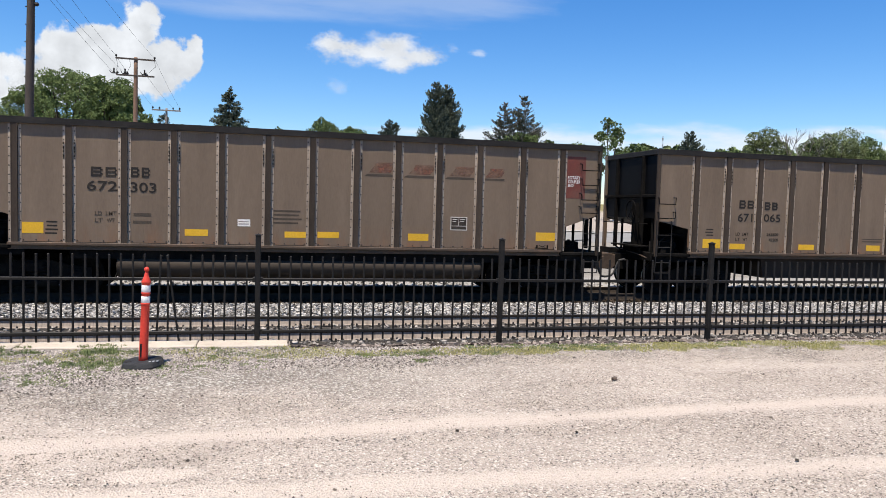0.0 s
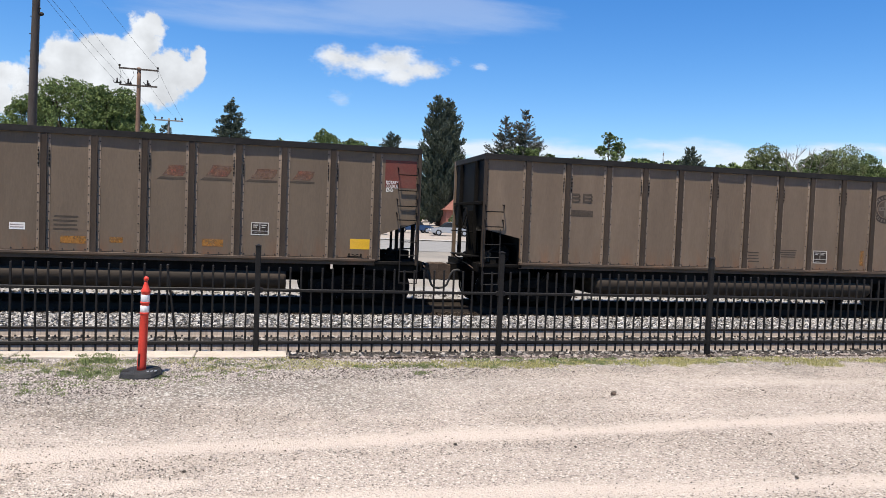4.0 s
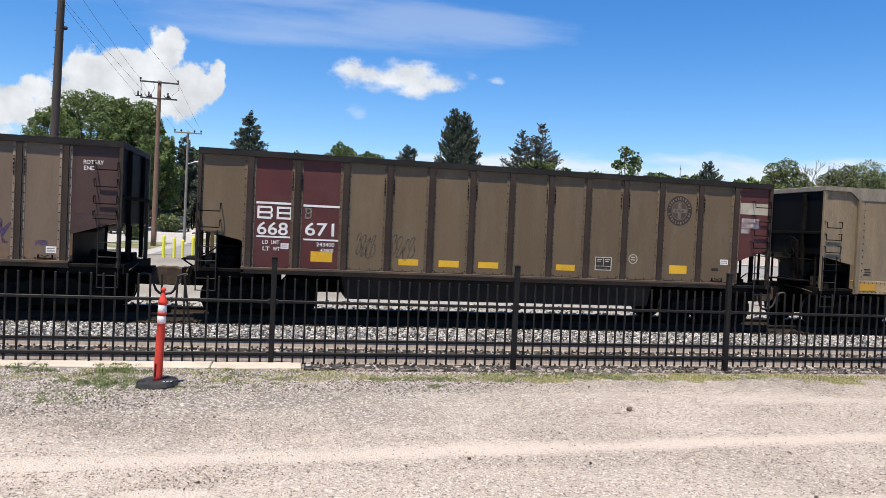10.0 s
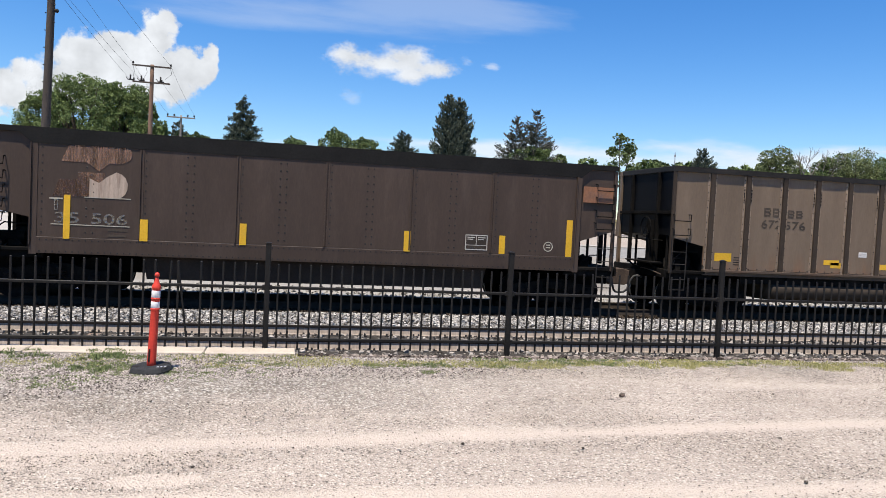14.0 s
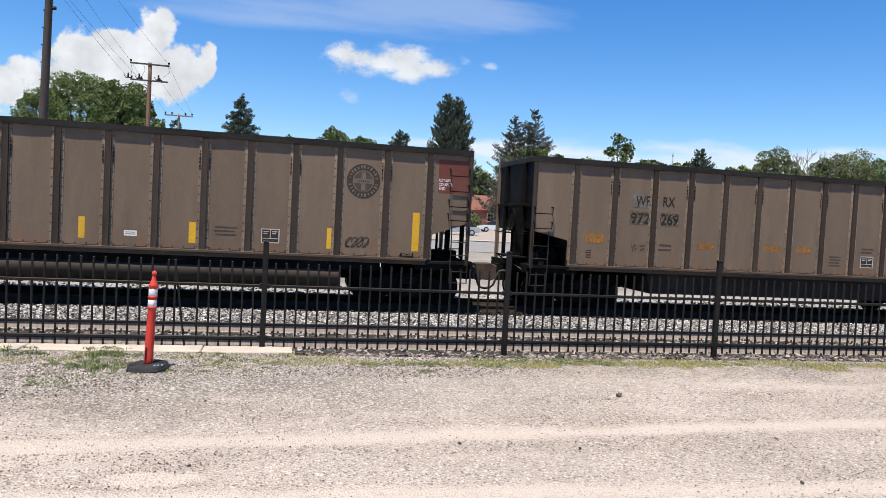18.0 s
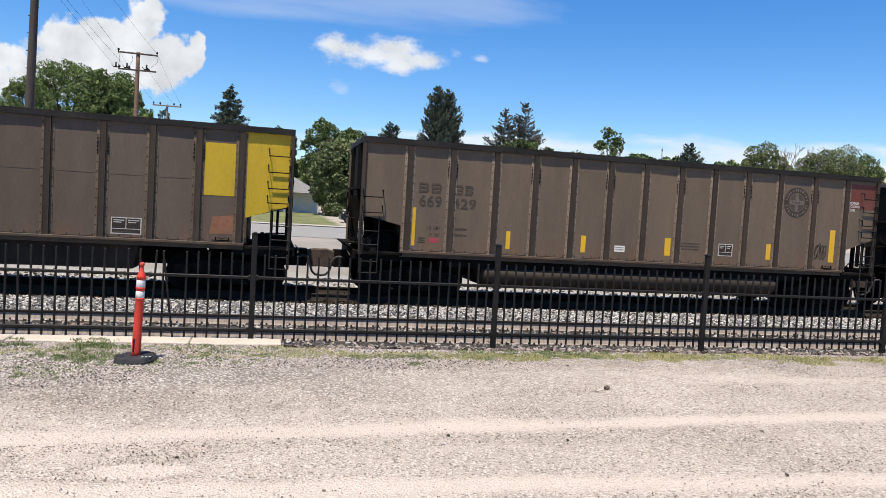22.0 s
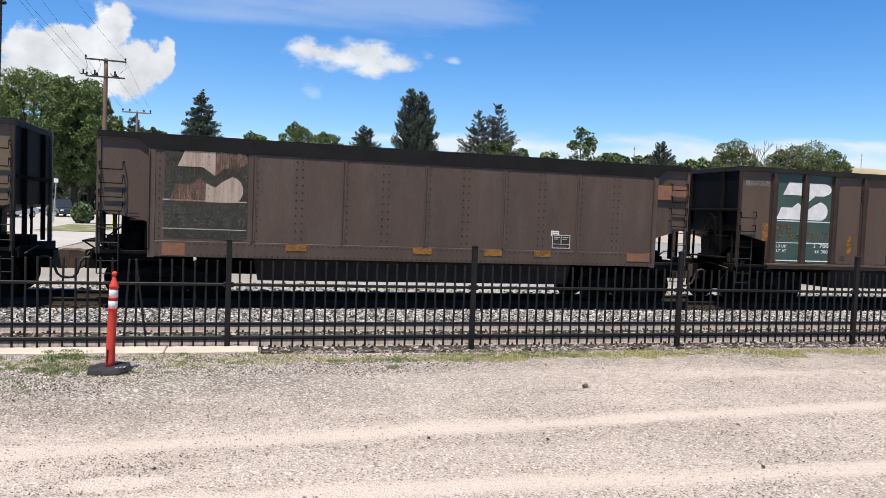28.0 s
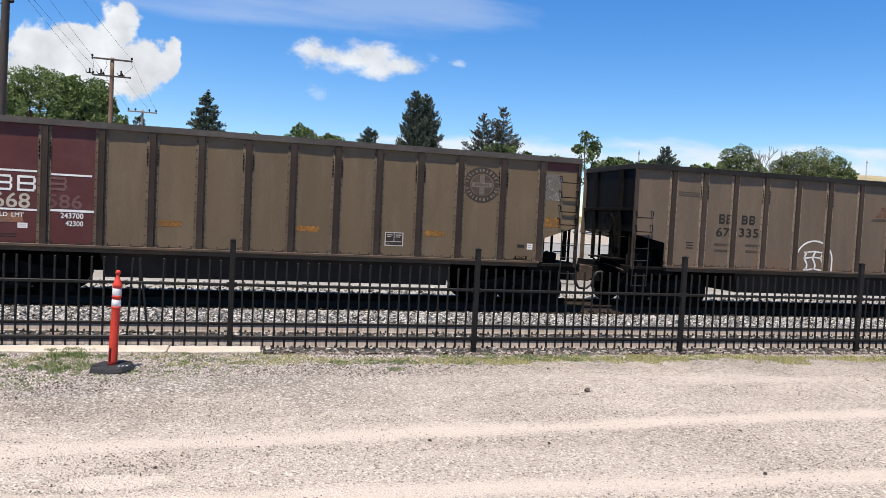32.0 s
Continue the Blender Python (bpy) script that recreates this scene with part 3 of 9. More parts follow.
TUFTS = ((-2.85, 8.42, 0.20, 1.9), (-1.86, 7.80, 0.20, 1.1), (-1.72, 7.62, 0.16, 1.1), (-1.80, 8.30, 0.10, 1.6), (-0.75, 7.35, 0.30, 0.7), (-0.9, 7.75, 0.26, 0.9), (-2.0, 7.2, 0.2, 0.8), (-2.0, 7.86, 0.26, 1.1), (-1.62, 7.75, 0.2, 1.3), (-1.9, 7.3, 0.3, 0.7), (-0.6, 7.5, 0.35, 0.7), (-1.85, 8.55, 0.14, 1.2), (-1.72, 8.25, 0.16, 1.4), (-1.95, 6.95, 0.12, 0.7), (-0.5, 7.80, 0.34, 0.8), (-0.85, 8.15, 0.34, 1.0), (-0.15, 8.1, 0.32, 0.9), (-1.0, 7.45, 0.3, 0.6), (-2.3, 7.6, 0.3, 0.7), (-2.5, 8.1, 0.25, 0.9),
         (0.35, 8.2, 0.14, 0.8), (1.0, 7.9, 0.06, 1.2), (1.35, 7.95, 0.09, 1.2), (1.74, 7.95, 0.10, 1.4), (2.38, 7.95, 0.12, 1.1), (2.6, 8.25, 0.25, 1.4), (3.3, 8.2, 0.22, 1.4), (4.05, 8.15, 0.20, 1.5), (3.7, 8.4, 0.3, 1.0), (5.6, 8.3, 0.25, 0.9), (1.6, 7.6, 0.05, 1.0))


def tufts(rng):
    """Little plants: a few rosettes about each spot."""
    k = rng.randrange(len(TUFTS))
    x, y, r, tall = TUFTS[k]
    sub_ = random.Random(k * 100 + rng.randrange(26))
    a, q = sub_.uniform(0, 6.28), r * math.sqrt(sub_.random())
    tall *= sub_.uniform(0.5, 1.3) * (0.6 if x > 0 else 1.0)
    b, w = rng.uniform(0, 6.28), 0.055 * math.sqrt(rng.random())
    return x + 2.0 * q * math.cos(a) + w * math.cos(b), y + 1.1 * q * math.sin(a) + w * math.sin(b), tall * (1.15 - 8 * w)


def grass_material(name, a, b):
    m = stone_material(name, b, a)
    m.node_tree.nodes["Principled BSDF"].inputs["Roughness"].default_value = 0.7
    return m


blade_field("verge_grass", "thin dry yellow-green grass along the fence", 24000, 11, verge, (0.010, 0.036), grass_material("dry yellow-green grass", (0.22, 0.215, 0.075), (0.50, 0.45, 0.19)))
blade_field("weed_tufts", "small green weed tufts in the gravel", 31000, 12, tufts, (0.010, 0.036), grass_material("fresh weed green", (0.095, 0.122, 0.048), (0.255, 0.29, 0.125)))


# ---- rails and ties ----
def rail_profile(h=0.18):
    return ((-0.075, 0), (0.075, 0), (0.075, 0.014), (0.048, 0.030), (0.022, 0.088), (0.022, h - 0.05), (0.034, h - 0.038), (0.036, h - 0.008), (0.028, h),
            (-0.028, h), (-0.036, h - 0.008), (-0.034, h - 0.038), (-0.022, h - 0.05), (-0.022, 0.088), (-0.048, 0.030), (-0.075, 0.014))


def lay_track(name, label, yc, z_head, x0, x1, steel=None, wood=None):
    track = empty(name, (0, yc, z_head), label=label, category="railway track", kind="structure")
    for side in (-1, 1):
        bm = bmesh.new()
        prof = rail_profile()
        a = [bm.verts.new((x0, side * 0.7525 + y, z - 0.18)) for y, z in prof]
        b = [bm.verts.new((x1, side * 0.7525 + y, z - 0.18)) for y, z in prof]
        for i in range(len(prof)):
            j = (i + 1) % len(prof)
            f = bm.faces.new((a[i], b[i], b[j], a[j]))
            f.material_index = (2 if steel else 1) if i == 8 else (2 if i in (5, 6, 7, 9, 10, 11) else 0)
        rail = part("rail", bm, steel or RAIL_SIDE, track)
        rail.data.materials.append(RAIL_TOP)
        rail.data.materials.append(RAIL_DARK)
    tie = box_mesh(0.22, 2.55, 0.16, wood or TIE, 0.015)
    rng = random.Random(int(yc * 10))

    def clip_shape(bm):
        for s in (-1, 1):
            add_box(bm, -0.09, 0.09, s * 0.7525 - 0.17, s * 0.7525 + 0.17, 0, 0.018)
            for e in (-0.115, 0.115):
                for q in (-0.05, 0.05):
                    add_lathe(bm, ((0.018, 0), (0.018, 0.03), (0.009, 0.042)), "z", 6, (q, s * 0.7525 + e, 0.018))
    clip = shared(("tie_plate", yc), wood or BOLT, clip_shape)
    n = 0
    x = x0 + 0.3
    while x < x1:
        if -9 < x < 26:
            t = put("tie", tie, track, (x + rng.uniform(-0.02, 0.02), rng.uniform(-0.03, 0.03), -0.345 + rng.uniform(-0.008, 0.004)))
            t.rotation_euler.z = rng.uniform(-0.02, 0.02)
            put("tie_plate", clip, track, (x, 0, -0.185))
            n += 1
        x += 0.52
    return track


lay_track("near_track", "empty railway track with dusty rails and worn ties", NEAR_Y, NEAR_Z, -160, 220)
# rails and ties darkened here to carry the train's shade
lay_track("far_track", "railway track under a moving coal train", TRACK_Y, RAIL_Z, -420, 480, RAIL_DARK, TIE_SHADED)


# ---- fence ----
FENCE_Y, POST_X, STEP = 8.87, -0.185, 3.05


def build_fence():
    fence = empty("fence", (0, FENCE_Y, 0), label="black steel picket fence with square posts along the track", category="fence", kind="structure")
    post = box_mesh(0.064, 0.064, 1.58, BLACK_PAINT, 0.006)

    def cap_shape(bm):
        add_box(bm, -0.036, 0.036, -0.036, 0.036, 0, 0.012)
        v = [bm.verts.new(p) for p in ((-0.032, -0.032, 0.012), (0.032, -0.032, 0.012), (0.032, 0.032, 0.012), (-0.032, 0.032, 0.012), (0, 0, 0.028))]
        for i in range(4):
            bm.faces.new((v[i], v[(i + 1) % 4], v[4]))
    cap = shared("post_cap", BLACK_PAINT, cap_shape)
    picket = box_mesh(0.0225, 0.0225, 1.035, BLACK_PAINT, 0.004)
    rail = box_mesh(STEP - 0.064, 0.036, 0.036, BLACK_PAINT, 0.006)
    bracket = box_mesh(0.03, 0.05, 0.06, BLACK_PAINT, 0.005)
    rng = random.Random(5)
    for k in range(-3, 7):
        x = POST_X + k * STEP
        p = put("post", post, fence, (x, 0, -0.31))
        put("post_cap", cap, p, (0, 0, 1.58))
        if k == 6:
            break
        for z in (0.098, 0.727):
            put("rail", rail, fence, (x + STEP / 2, 0, z))
            for s in (0.045, STEP - 0.045):
                put("bracket", bracket, fence, (x + s, 0, z - 0.012))
        for j in range(1, 24):
            ob = put("picket", picket, fence, (x + STEP * j / 24, 0, -0.005 + rng.uniform(-0.006, 0.006)))
            lean = rng.uniform(-0.004, 0.004)
            if k == -1 and j in (15, 17):
                lean = (0.05, -0.13)[j == 17]
            ob.rotation_euler = (rng.uniform(-0.006, 0.006), lean, 0)
    return fence


build_fence()


def build_curb():
    """A low concrete strip under the left part of the fence, cracked into lengths."""
    curb = empty("concrete_curb", (0, FENCE_Y, 0), label="low weathered concrete strip under the fence, cracked", category="curb", kind="structure")
    for k, (a, b) in enumerate(((-5.9, -2.74), (-2.73, -0.86), (-0.85, 0.17))):
        bm = bmesh.new()
        add_box(bm, a, b, -0.36, 0.045, -0.45, 0.022 - 0.005 * k)
        bmesh.ops.subdivide_edges(bm, edges=[e for e in bm.edges if abs(e.verts[0].co.x - e.verts[1].co.x) > 0.5], cuts=10)
        for v in bm.verts:
            v.co.y += 0.012 * noise.noise(Vector((v.co.x * 2.2, v.co.y * 9, k)))
            v.co.z += 0.008 * noise.noise(Vector((v.co.x * 3.1, v.co.y * 7, k + 5)))
        part("slab", bevelled(bm, 0.008), CONCRETE, curb)


build_curb()


def build_marker():
    """A tubular traffic marker on a rubber foot."""
    m = empty("traffic_marker", (-1.262, 7.62, 0.0), label="scuffed orange tubular traffic marker on black rubber base", category="traffic marker")
    bm = bmesh.new()
    add_prism(bm, [(0.25 * math.cos(math.pi * (k + 0.5) / 4) * (1.0 if k % 2 else 0.94), 0.25 * math.sin(math.pi * (k + 0.5) / 4)) for k in range(8)], 0, 0.05)
    bmesh.ops.rotate(bm, verts=bm.verts, cent=(0, 0, 0), matrix=Matrix.Rotation(radians(90), 3, "X"))
    for v in bm.verts:
        if v.co.z > 0.02:
            v.co.x *= 0.86
            v.co.y *= 0.86
    bevelled(bm, 0.008)
    bmesh.ops.scale(bm, vec=(0.90, 0.90, 1), verts=bm.verts)
    bmesh.ops.rotate(bm, verts=bm.verts, cent=(0, 0, 0), matrix=Matrix.Rotation(radians(11), 3, "Z"))
    foot = part("base", bm, RUBBER, m, "black recycled rubber foot")
    foot.rotation_euler = (radians(2), radians(-3), 0)
    foot.location.z = 0.012
    for k in range(3):
        bm = bmesh.new()
        add_box(bm, 0.07 + 0.035 * k, 0.09 + 0.035 * k, -0.11, -0.075, 0.0475, 0.0515)
        part("label_bar", bm, GALVANISED, foot, "pale worn label")
    for s in (-1, 1):
        bm = bmesh.new()
        add_lathe(bm, ((0.035, 0), (0.035, 0.006), (0.02, 0.008)), "z", 8)
        part("handle_hole", bm, CHORD, foot, "", (s * 0.135, 0.03 * s, 0.048))
    bm = bmesh.new()
    add_lathe(bm, ((0.046, 0.03), (0.044, 0.10), (0.041, 0.45), (0.039, 0.83), (0.046, 0.84), (0.046, 0.852), (0.030, 0.885), (0.019, 0.925), (0.013, 0.955)), "z", 20)
    tube = part("tube", bm, ORANGE, m, "", smooth=True)
    tube.rotation_euler.y = radians(1.8)
    for z0, z1 in ((0.640, 0.705), (0.745, 0.815)):
        bm = bmesh.new()
        add_lathe(bm, ((0.0405, z0), (0.0425, z0 + 0.003), (0.0425, z1 - 0.003), (0.0405, z1)), "z", 20)
        part("reflective_band", bm, REFLECT_WHITE, tube, "white reflective band", smooth=True)
        bm = bmesh.new()
        add_lathe(bm, ((0.040, z0 - 0.022), (0.0455, z0 - 0.018), (0.0455, z0 - 0.004), (0.040, z0)), "z", 20)
        part("ridge", bm, ORANGE, tube, smooth=True)
    bm = bmesh.new()
    bmesh.ops.create_uvsphere(bm, u_segments=14, v_segments=8, radius=0.025)
    part("knob", bm, ORANGE, tube, "", (0, 0, 0.972), True)
    bm = bmesh.new()
    add_box(bm, -0.008, 0.008, -0.004, 0.004, 0, 0.13)
    part("slot", bm, CHORD, tube, "", (-0.020, -0.041, 0.10))
    return m


build_marker()

# ---- the train ----
PITCH, BODY, HALF = 16.18, 14.61, 1.58
TOP, SILL = 3.85, 1.135
STAKES_A = (1.14, 2.20, 3.31, 4.34, 5.36, 6.37, 7.37, 8.39, 9.38, 10.39, 11.40, 12.51, 13.55)
STAKES_B = (1.15, 2.10, 3.07, 4.06, 5.12, 6.20, 7.28, 8.36, 9.44, 10.53, 11.54, 12.52, 13.44)
STAKES_C = (1.16, 2.20, 3.24, 4.27, 5.31, 6.35, 7.38, 8.41, 9.45, 10.48, 11.52, 12.55, 13.57)
PANEL_Y = -1.478
PLATE_Y = -1.515        # flat sides of the riveted wagons


def build_panel(bm, x0, x1, outline=None):
    """One side sheet with a slightly dished face."""
    if outline:
        add_prism(bm, outline, PANEL_Y, PANEL_Y + 0.012)
        return
    n = 4
    front, back = [], []
    for j in range(n + 1):
        for i in range(n + 1):
            u, v = i / n, j / n
            x, z = x0 + (x1 - x0) * u, SILL + 0.07 + (TOP - 0.07 - SILL - 0.07) * v
            d = 0.0015 * math.sin(math.pi * u) * math.sin(math.pi * v)
            front.append(bm.verts.new((x, PANEL_Y + d, z)))
    for j in range(n):
        for i in range(n):
            k = j * (n + 1) + i
            bm.faces.new((front[k], front[k + 1], front[k + n + 2], front[k + n + 1]))


def rib_shape(bm):
    """A hat-section side stake with riveted flanges, on x = 0."""
    z0, z1 = SILL + 0.02, TOP - 0.13
    for s in (-1, 1):
        add_box(bm, s * 0.059 - 0.006, s * 0.059 + 0.006, -1.527, PANEL_Y + 0.005, z0, z1)
    add_box(bm, -0.065, 0.065, -1.532, -1.527, z0, z1)
    for s in (-1, 1):
        add_box(bm, s * 0.055 - 0.010, s * 0.055 + 0.010, -1.537, -1.532, z0, z1)


def flange_shape(bm):
    z0, z1 = SILL + 0.03, TOP - 0.16
    for s in (-1, 1):
        add_box(bm, s * 0.096 - 0.031, s * 0.096 + 0.031, PANEL_Y - 0.010, PANEL_Y + 0.002, z0, z1)


def bolts_shape(bm):
    for s in (-1, 1):
        for k in range(13):
            add_lathe(bm, ((0.016, 0), (0.015, 0.005), (0.008, 0.008)), "y", 6, (s * 0.107, PANEL_Y - 0.009, SILL + 0.12 + k * 0.195))


def top_bolts_shape(bm):
    """Four heavy nuts near the top of every other stake."""
    for s in (-1, 1):
        for k in range(4):
            add_box(bm, s * 0.108 - 0.011, s * 0.108 + 0.011, PANEL_Y - 0.030, PANEL_Y - 0.012, 3.04 + k * 0.09, 3.085 + k * 0.09)


def sill_shape(bm):
    """The side sill: a channel with a flat top edge."""
    add_box(bm, 1.0, BODY - 1.05, -1.56, -1.40, SILL - 0.005, SILL + 0.055)
    add_box(bm, 1.0, BODY - 1.05, -1.49, -1.38, SILL - 0.10, SILL)
    bevelled(bm, 0.006)


def sill_bolts_shape(bm, stakes):
    for a, b in zip(stakes, stakes[1:]):
        for k in range(4):
            add_lathe(bm, ((0.017, 0), (0.014, 0.008)), "y", 6, (a + 0.16 + (b - a - 0.32) * k / 3, PANEL_Y - 0.002, SILL + 0.10))


def chord_shape(bm):
    """Top chord: a square tube, sagged and dented along the way."""
    add_box(bm, 0, BODY, -1.541, -1.43, TOP - 0.135, TOP)
    bmesh.ops.subdivide_edges(bm, edges=[e for e in bm.edges if abs(e.verts[0].co.x - e.verts[1].co.x) > 1], cuts=30)
    for v in bm.verts:
        v.co.y += 0.011 * noise.noise(Vector((v.co.x * 1.6, 0, v.co.z)))
        v.co.z += 0.006 * noise.noise(Vector((v.co.x * 1.1, 4, 0)))


def end_chord_shape(bm):
    add_box(bm, 0.0, 0.16, -1.43, 1.43, TOP - 0.135, TOP)
    bevelled(bm, 0.01)


def corner_post_shape(bm):
    add_box(bm, 0, 0.085, -1.535, -1.46, SILL - 0.08, TOP - 0.135)
    bevelled(bm, 0.008)
    for k in range(12):
        add_lathe(bm, ((0.015, 0), (0.015, 0.010), (0.008, 0.017)), "y", 5, (0.105, PANEL_Y - 0.002, 1.95 + k * 0.15))


def end_sheet_shape(bm, high, depth):
    """End wall: upright above, sloped in below, as the hopper end of a coal car."""
    o = ((0.05, TOP - 0.13), (0.05, high), (depth, SILL + 0.66), (depth, SILL - 0.05), (depth + 0.02, SILL - 0.05), (depth + 0.02, SILL + 0.67), (0.075, high + 0.01), (0.075, TOP - 0.13))
    a = [bm.verts.new((x, -1.44, z)) for x, z in o]
    b = [bm.verts.new((x, 1.44, z)) for x, z in o]
    for i in range(len(o)):
        j = (i + 1) % len(o)
        bm.faces.new((a[j], a[i], b[i], b[j]))
    bm.faces.new(a)
    bm.faces.new(b[::-1])


def end_post_shape(bm):
    add_box(bm, -0.03, 0.06, -0.05, 0.05, 1.2, TOP - 0.14)
    bevelled(bm, 0.01)


def end_beam_shape(bm):
    add_box(bm, -0.025, 0.055, -1.44, 1.44, 2.60, 2.68)
    bevelled(bm, 0.01)


def platform_shape(bm):
    """End deck over the truck, with its draft sill."""
    add_box(bm, -0.06, 1.06, -1.52, 1.5, SILL - 0.075, SILL)
    add_box(bm, -0.10, -0.05, -1.52, 1.5, SILL - 0.20, SILL + 0.02)
    bevelled(bm, 0.01)
    add_box(bm, -0.45, 1.9, -0.24, 0.24, 0.62, SILL - 0.09)
    add_box(bm, -0.07, 1.3, -1.45, -1.38, SILL - 0.22, SILL - 0.08)


def upright_shape(bm):
    add_tube(bm, [(0, 0, SILL - 0.02), (0, 0, 2.06)], 0.035, 6)


def pipe_shape(bm):
    add_tube(bm, [(0.12, -1.3, SILL + 0.32), (0.55, -1.3, SILL + 0.30), (0.9, -1.25, SILL - 0.02)], 0.016, 5)


def valve_shape(bm):
    add_box(bm, 0.52, 0.78, -1.2, -0.95, SILL - 0.01, SILL + 0.16)
    bevelled(bm, 0.02)
    add_lathe(bm, ((0.05, 0), (0.08, 0.02), (0.08, 0.12), (0.03, 0.16)), "z", 8, (0.65, -1.08, SILL + 0.15))


def draft_box_shape(bm):
    add_box(bm, 0.0, 0.9, -0.25, 0.25, SILL - 0.01, SILL + 0.22)
    bevelled(bm, 0.02)


def reservoir_shape(bm):
    add_lathe(bm, ((0.06, -0.32), (0.13, -0.28), (0.14, 0), (0.13, 0.28), (0.06, 0.32)), "x", 12, (0.55, -1.05, SILL + 0.2))
    add_box(bm, 0.3, 0.45, -1.32, -1.15, SILL, SILL + 0.13)


def dark_backing_shape(bm):
    """Dark plate on the deck, added behind the brake gear to black the opening."""
    add_box(bm, 0.30, 0.99, 0.02, 0.06, SILL - 0.01, 1.93)
    for x in (0.32, 0.62, 0.92):
        add_box(bm, x, x + 0.05, -0.05, 0.02, SILL - 0.01, 1.88)


def air_tank_shape(bm):
    add_lathe(bm, ((0.05, -0.46), (0.16, -0.40), (0.195, -0.30), (0.195, 0.30), (0.16, 0.40), (0.05, 0.46)), "y", 14)
    for h in (-0.25, 0.25):
        add_lathe(bm, ((0.205, h - 0.02), (0.205, h + 0.02)), "y", 14)


def control_valve_shape(bm):
    add_box(bm, -0.10, 0.10, -0.12, 0.12, 0, 0.30)
    bevelled(bm, 0.03)
    for z in (0.10, 0.22):
        add_lathe(bm, ((0.075, 0.10), (0.085, 0.12), (0.085, 0.17), (0.05, 0.19)), "y", 10, (0, 0, z))
    add_tube(bm, [(0.08, -0.1, 0.05), (0.20, -0.16, 0.0), (0.26, -0.18, -0.1)], 0.018, 5)


def brake_rod_shape(bm):
    add_tube(bm, [(0.16, -1.38, SILL + 0.02), (0.22, -1.36, SILL + 0.30), (0.50, -1.34, SILL + 0.52), (0.94, -1.30, SILL + 0.50)], 0.018, 5)


def grab_shape(bm):
    """A U-shaped grab iron, 0.46 wide."""
    add_tube(bm, [(0, -1.47, 0), (0, -1.60, -0.02), (0.01, -1.605, -0.17), (0.47, -1.605, -0.17), (0.48, -1.60, -0.0), (0.48, -1.47, 0)], 0.014, 6)


def ladder_shape(bm):
    """The lower ladder and sill step at a corner."""
    for x in (0.03, 0.46):
        add_tube(bm, [(x, -1.54, 2.0), (x, -1.555, 1.5), (x, -1.555, SILL - 0.05), (x, -1.53, 0.62)], 0.016, 5)
    for z in (1.62, 1.30, 0.90, 0.63):
        add_tube(bm, [(0.03, -1.55, z), (0.46, -1.55, z)], 0.012, 5)


def lock_shape(bm):
    """A small hook bracket low on the last sheet but one."""
    add_box(bm, 12.92, 13.24, PANEL_Y - 0.03, PANEL_Y + 0.002, SILL + 0.085, SILL + 0.105)
    for x in (12.93, 13.21):
        add_box(bm, x, x + 0.03, PANEL_Y - 0.025, PANEL_Y + 0.002, SILL + 0.09, SILL + 0.17)
    add_tube(bm, [(13.0, PANEL_Y - 0.03, SILL + 0.16), (13.08, PANEL_Y - 0.045, SILL + 0.13), (13.16, PANEL_Y - 0.03, SILL + 0.16)], 0.010, 5)


def tub_shape(bm, x0=3.15, x1=BODY - 3.1, low=0.40):
    """The sunken tub between the trucks: rounded below."""
    half = ((1.30, 0.85), (1.40, 0.84), (1.46, 0.81), (1.50, 0.75), (1.51, 0.68), (1.49, 0.58), (1.42, 0.49), (1.28, low + 0.02), (0.9, low))
    prof = [(-y, z) for y, z in half] + [(y, z) for y, z in half[::-1]]
    xs = (x0, x0 + 0.05, x1 - 0.05, x1)
    rings = [[bm.verts.new((x, y * (0.985 if i in (0, 3) else 1), z)) for y, z in prof] for i, x in enumerate(xs)]
    for a, b in zip(rings, rings[1:]):
        for i in range(len(prof) - 1):
            bm.faces.new((a[i + 1], a[i], b[i], b[i + 1]))
    bm.faces.new(rings[0])
    bm.faces.new(rings[-1][::-1])


def deep_tub_shape(bm):
    """A tub that hangs straight from the side sill."""
    half = ((1.49, 1.015), (1.49, 0.70), (1.46, 0.58), (1.38, 0.48), (1.25, 0.41), (0.9, 0.40))
    prof = [(-y, z) for y, z in half] + [(y, z) for y, z in half[::-1]]
    rings = [[bm.verts.new((x, y, z)) for y, z in prof] for x in (2.75, BODY - 2.75)]
    for i in range(len(prof) - 1):
        bm.faces.new((rings[0][i + 1], rings[0][i], rings[1][i], rings[1][i + 1]))
    bm.faces.new(rings[0])
    bm.faces.new(rings[1][::-1])


def shallow_tub_shape(bm):
    """A flat-sided centre pan of the wagons without a sunken tub."""
    x0, x1 = 3.3, BODY - 3.3
    add_prism(bm, [(x0, SILL - 0.09), (x0 + 0.12, 0.50), (x1 - 0.12, 0.50), (x1, SILL - 0.09)], -1.36, 1.36)


def tub_band_shape(bm):
    add_box(bm, 2.2, BODY - 2.2, -1.40, -1.34, 0.84, SILL - 0.10)
    for k in range(9):
        add_box(bm, 3.6 + k * 0.93, 3.63 + k * 0.93, -1.43, -1.40, 0.84, SILL - 0.10)


def floor_shape(bm):
    add_box(bm, 0.98, BODY - 1.03, -1.42, 1.42, SILL - 0.04, SILL + 0.02)
    add_box(bm, 2.0, BODY - 2.0, -0.3, 0.3, 0.55, SILL - 0.05)


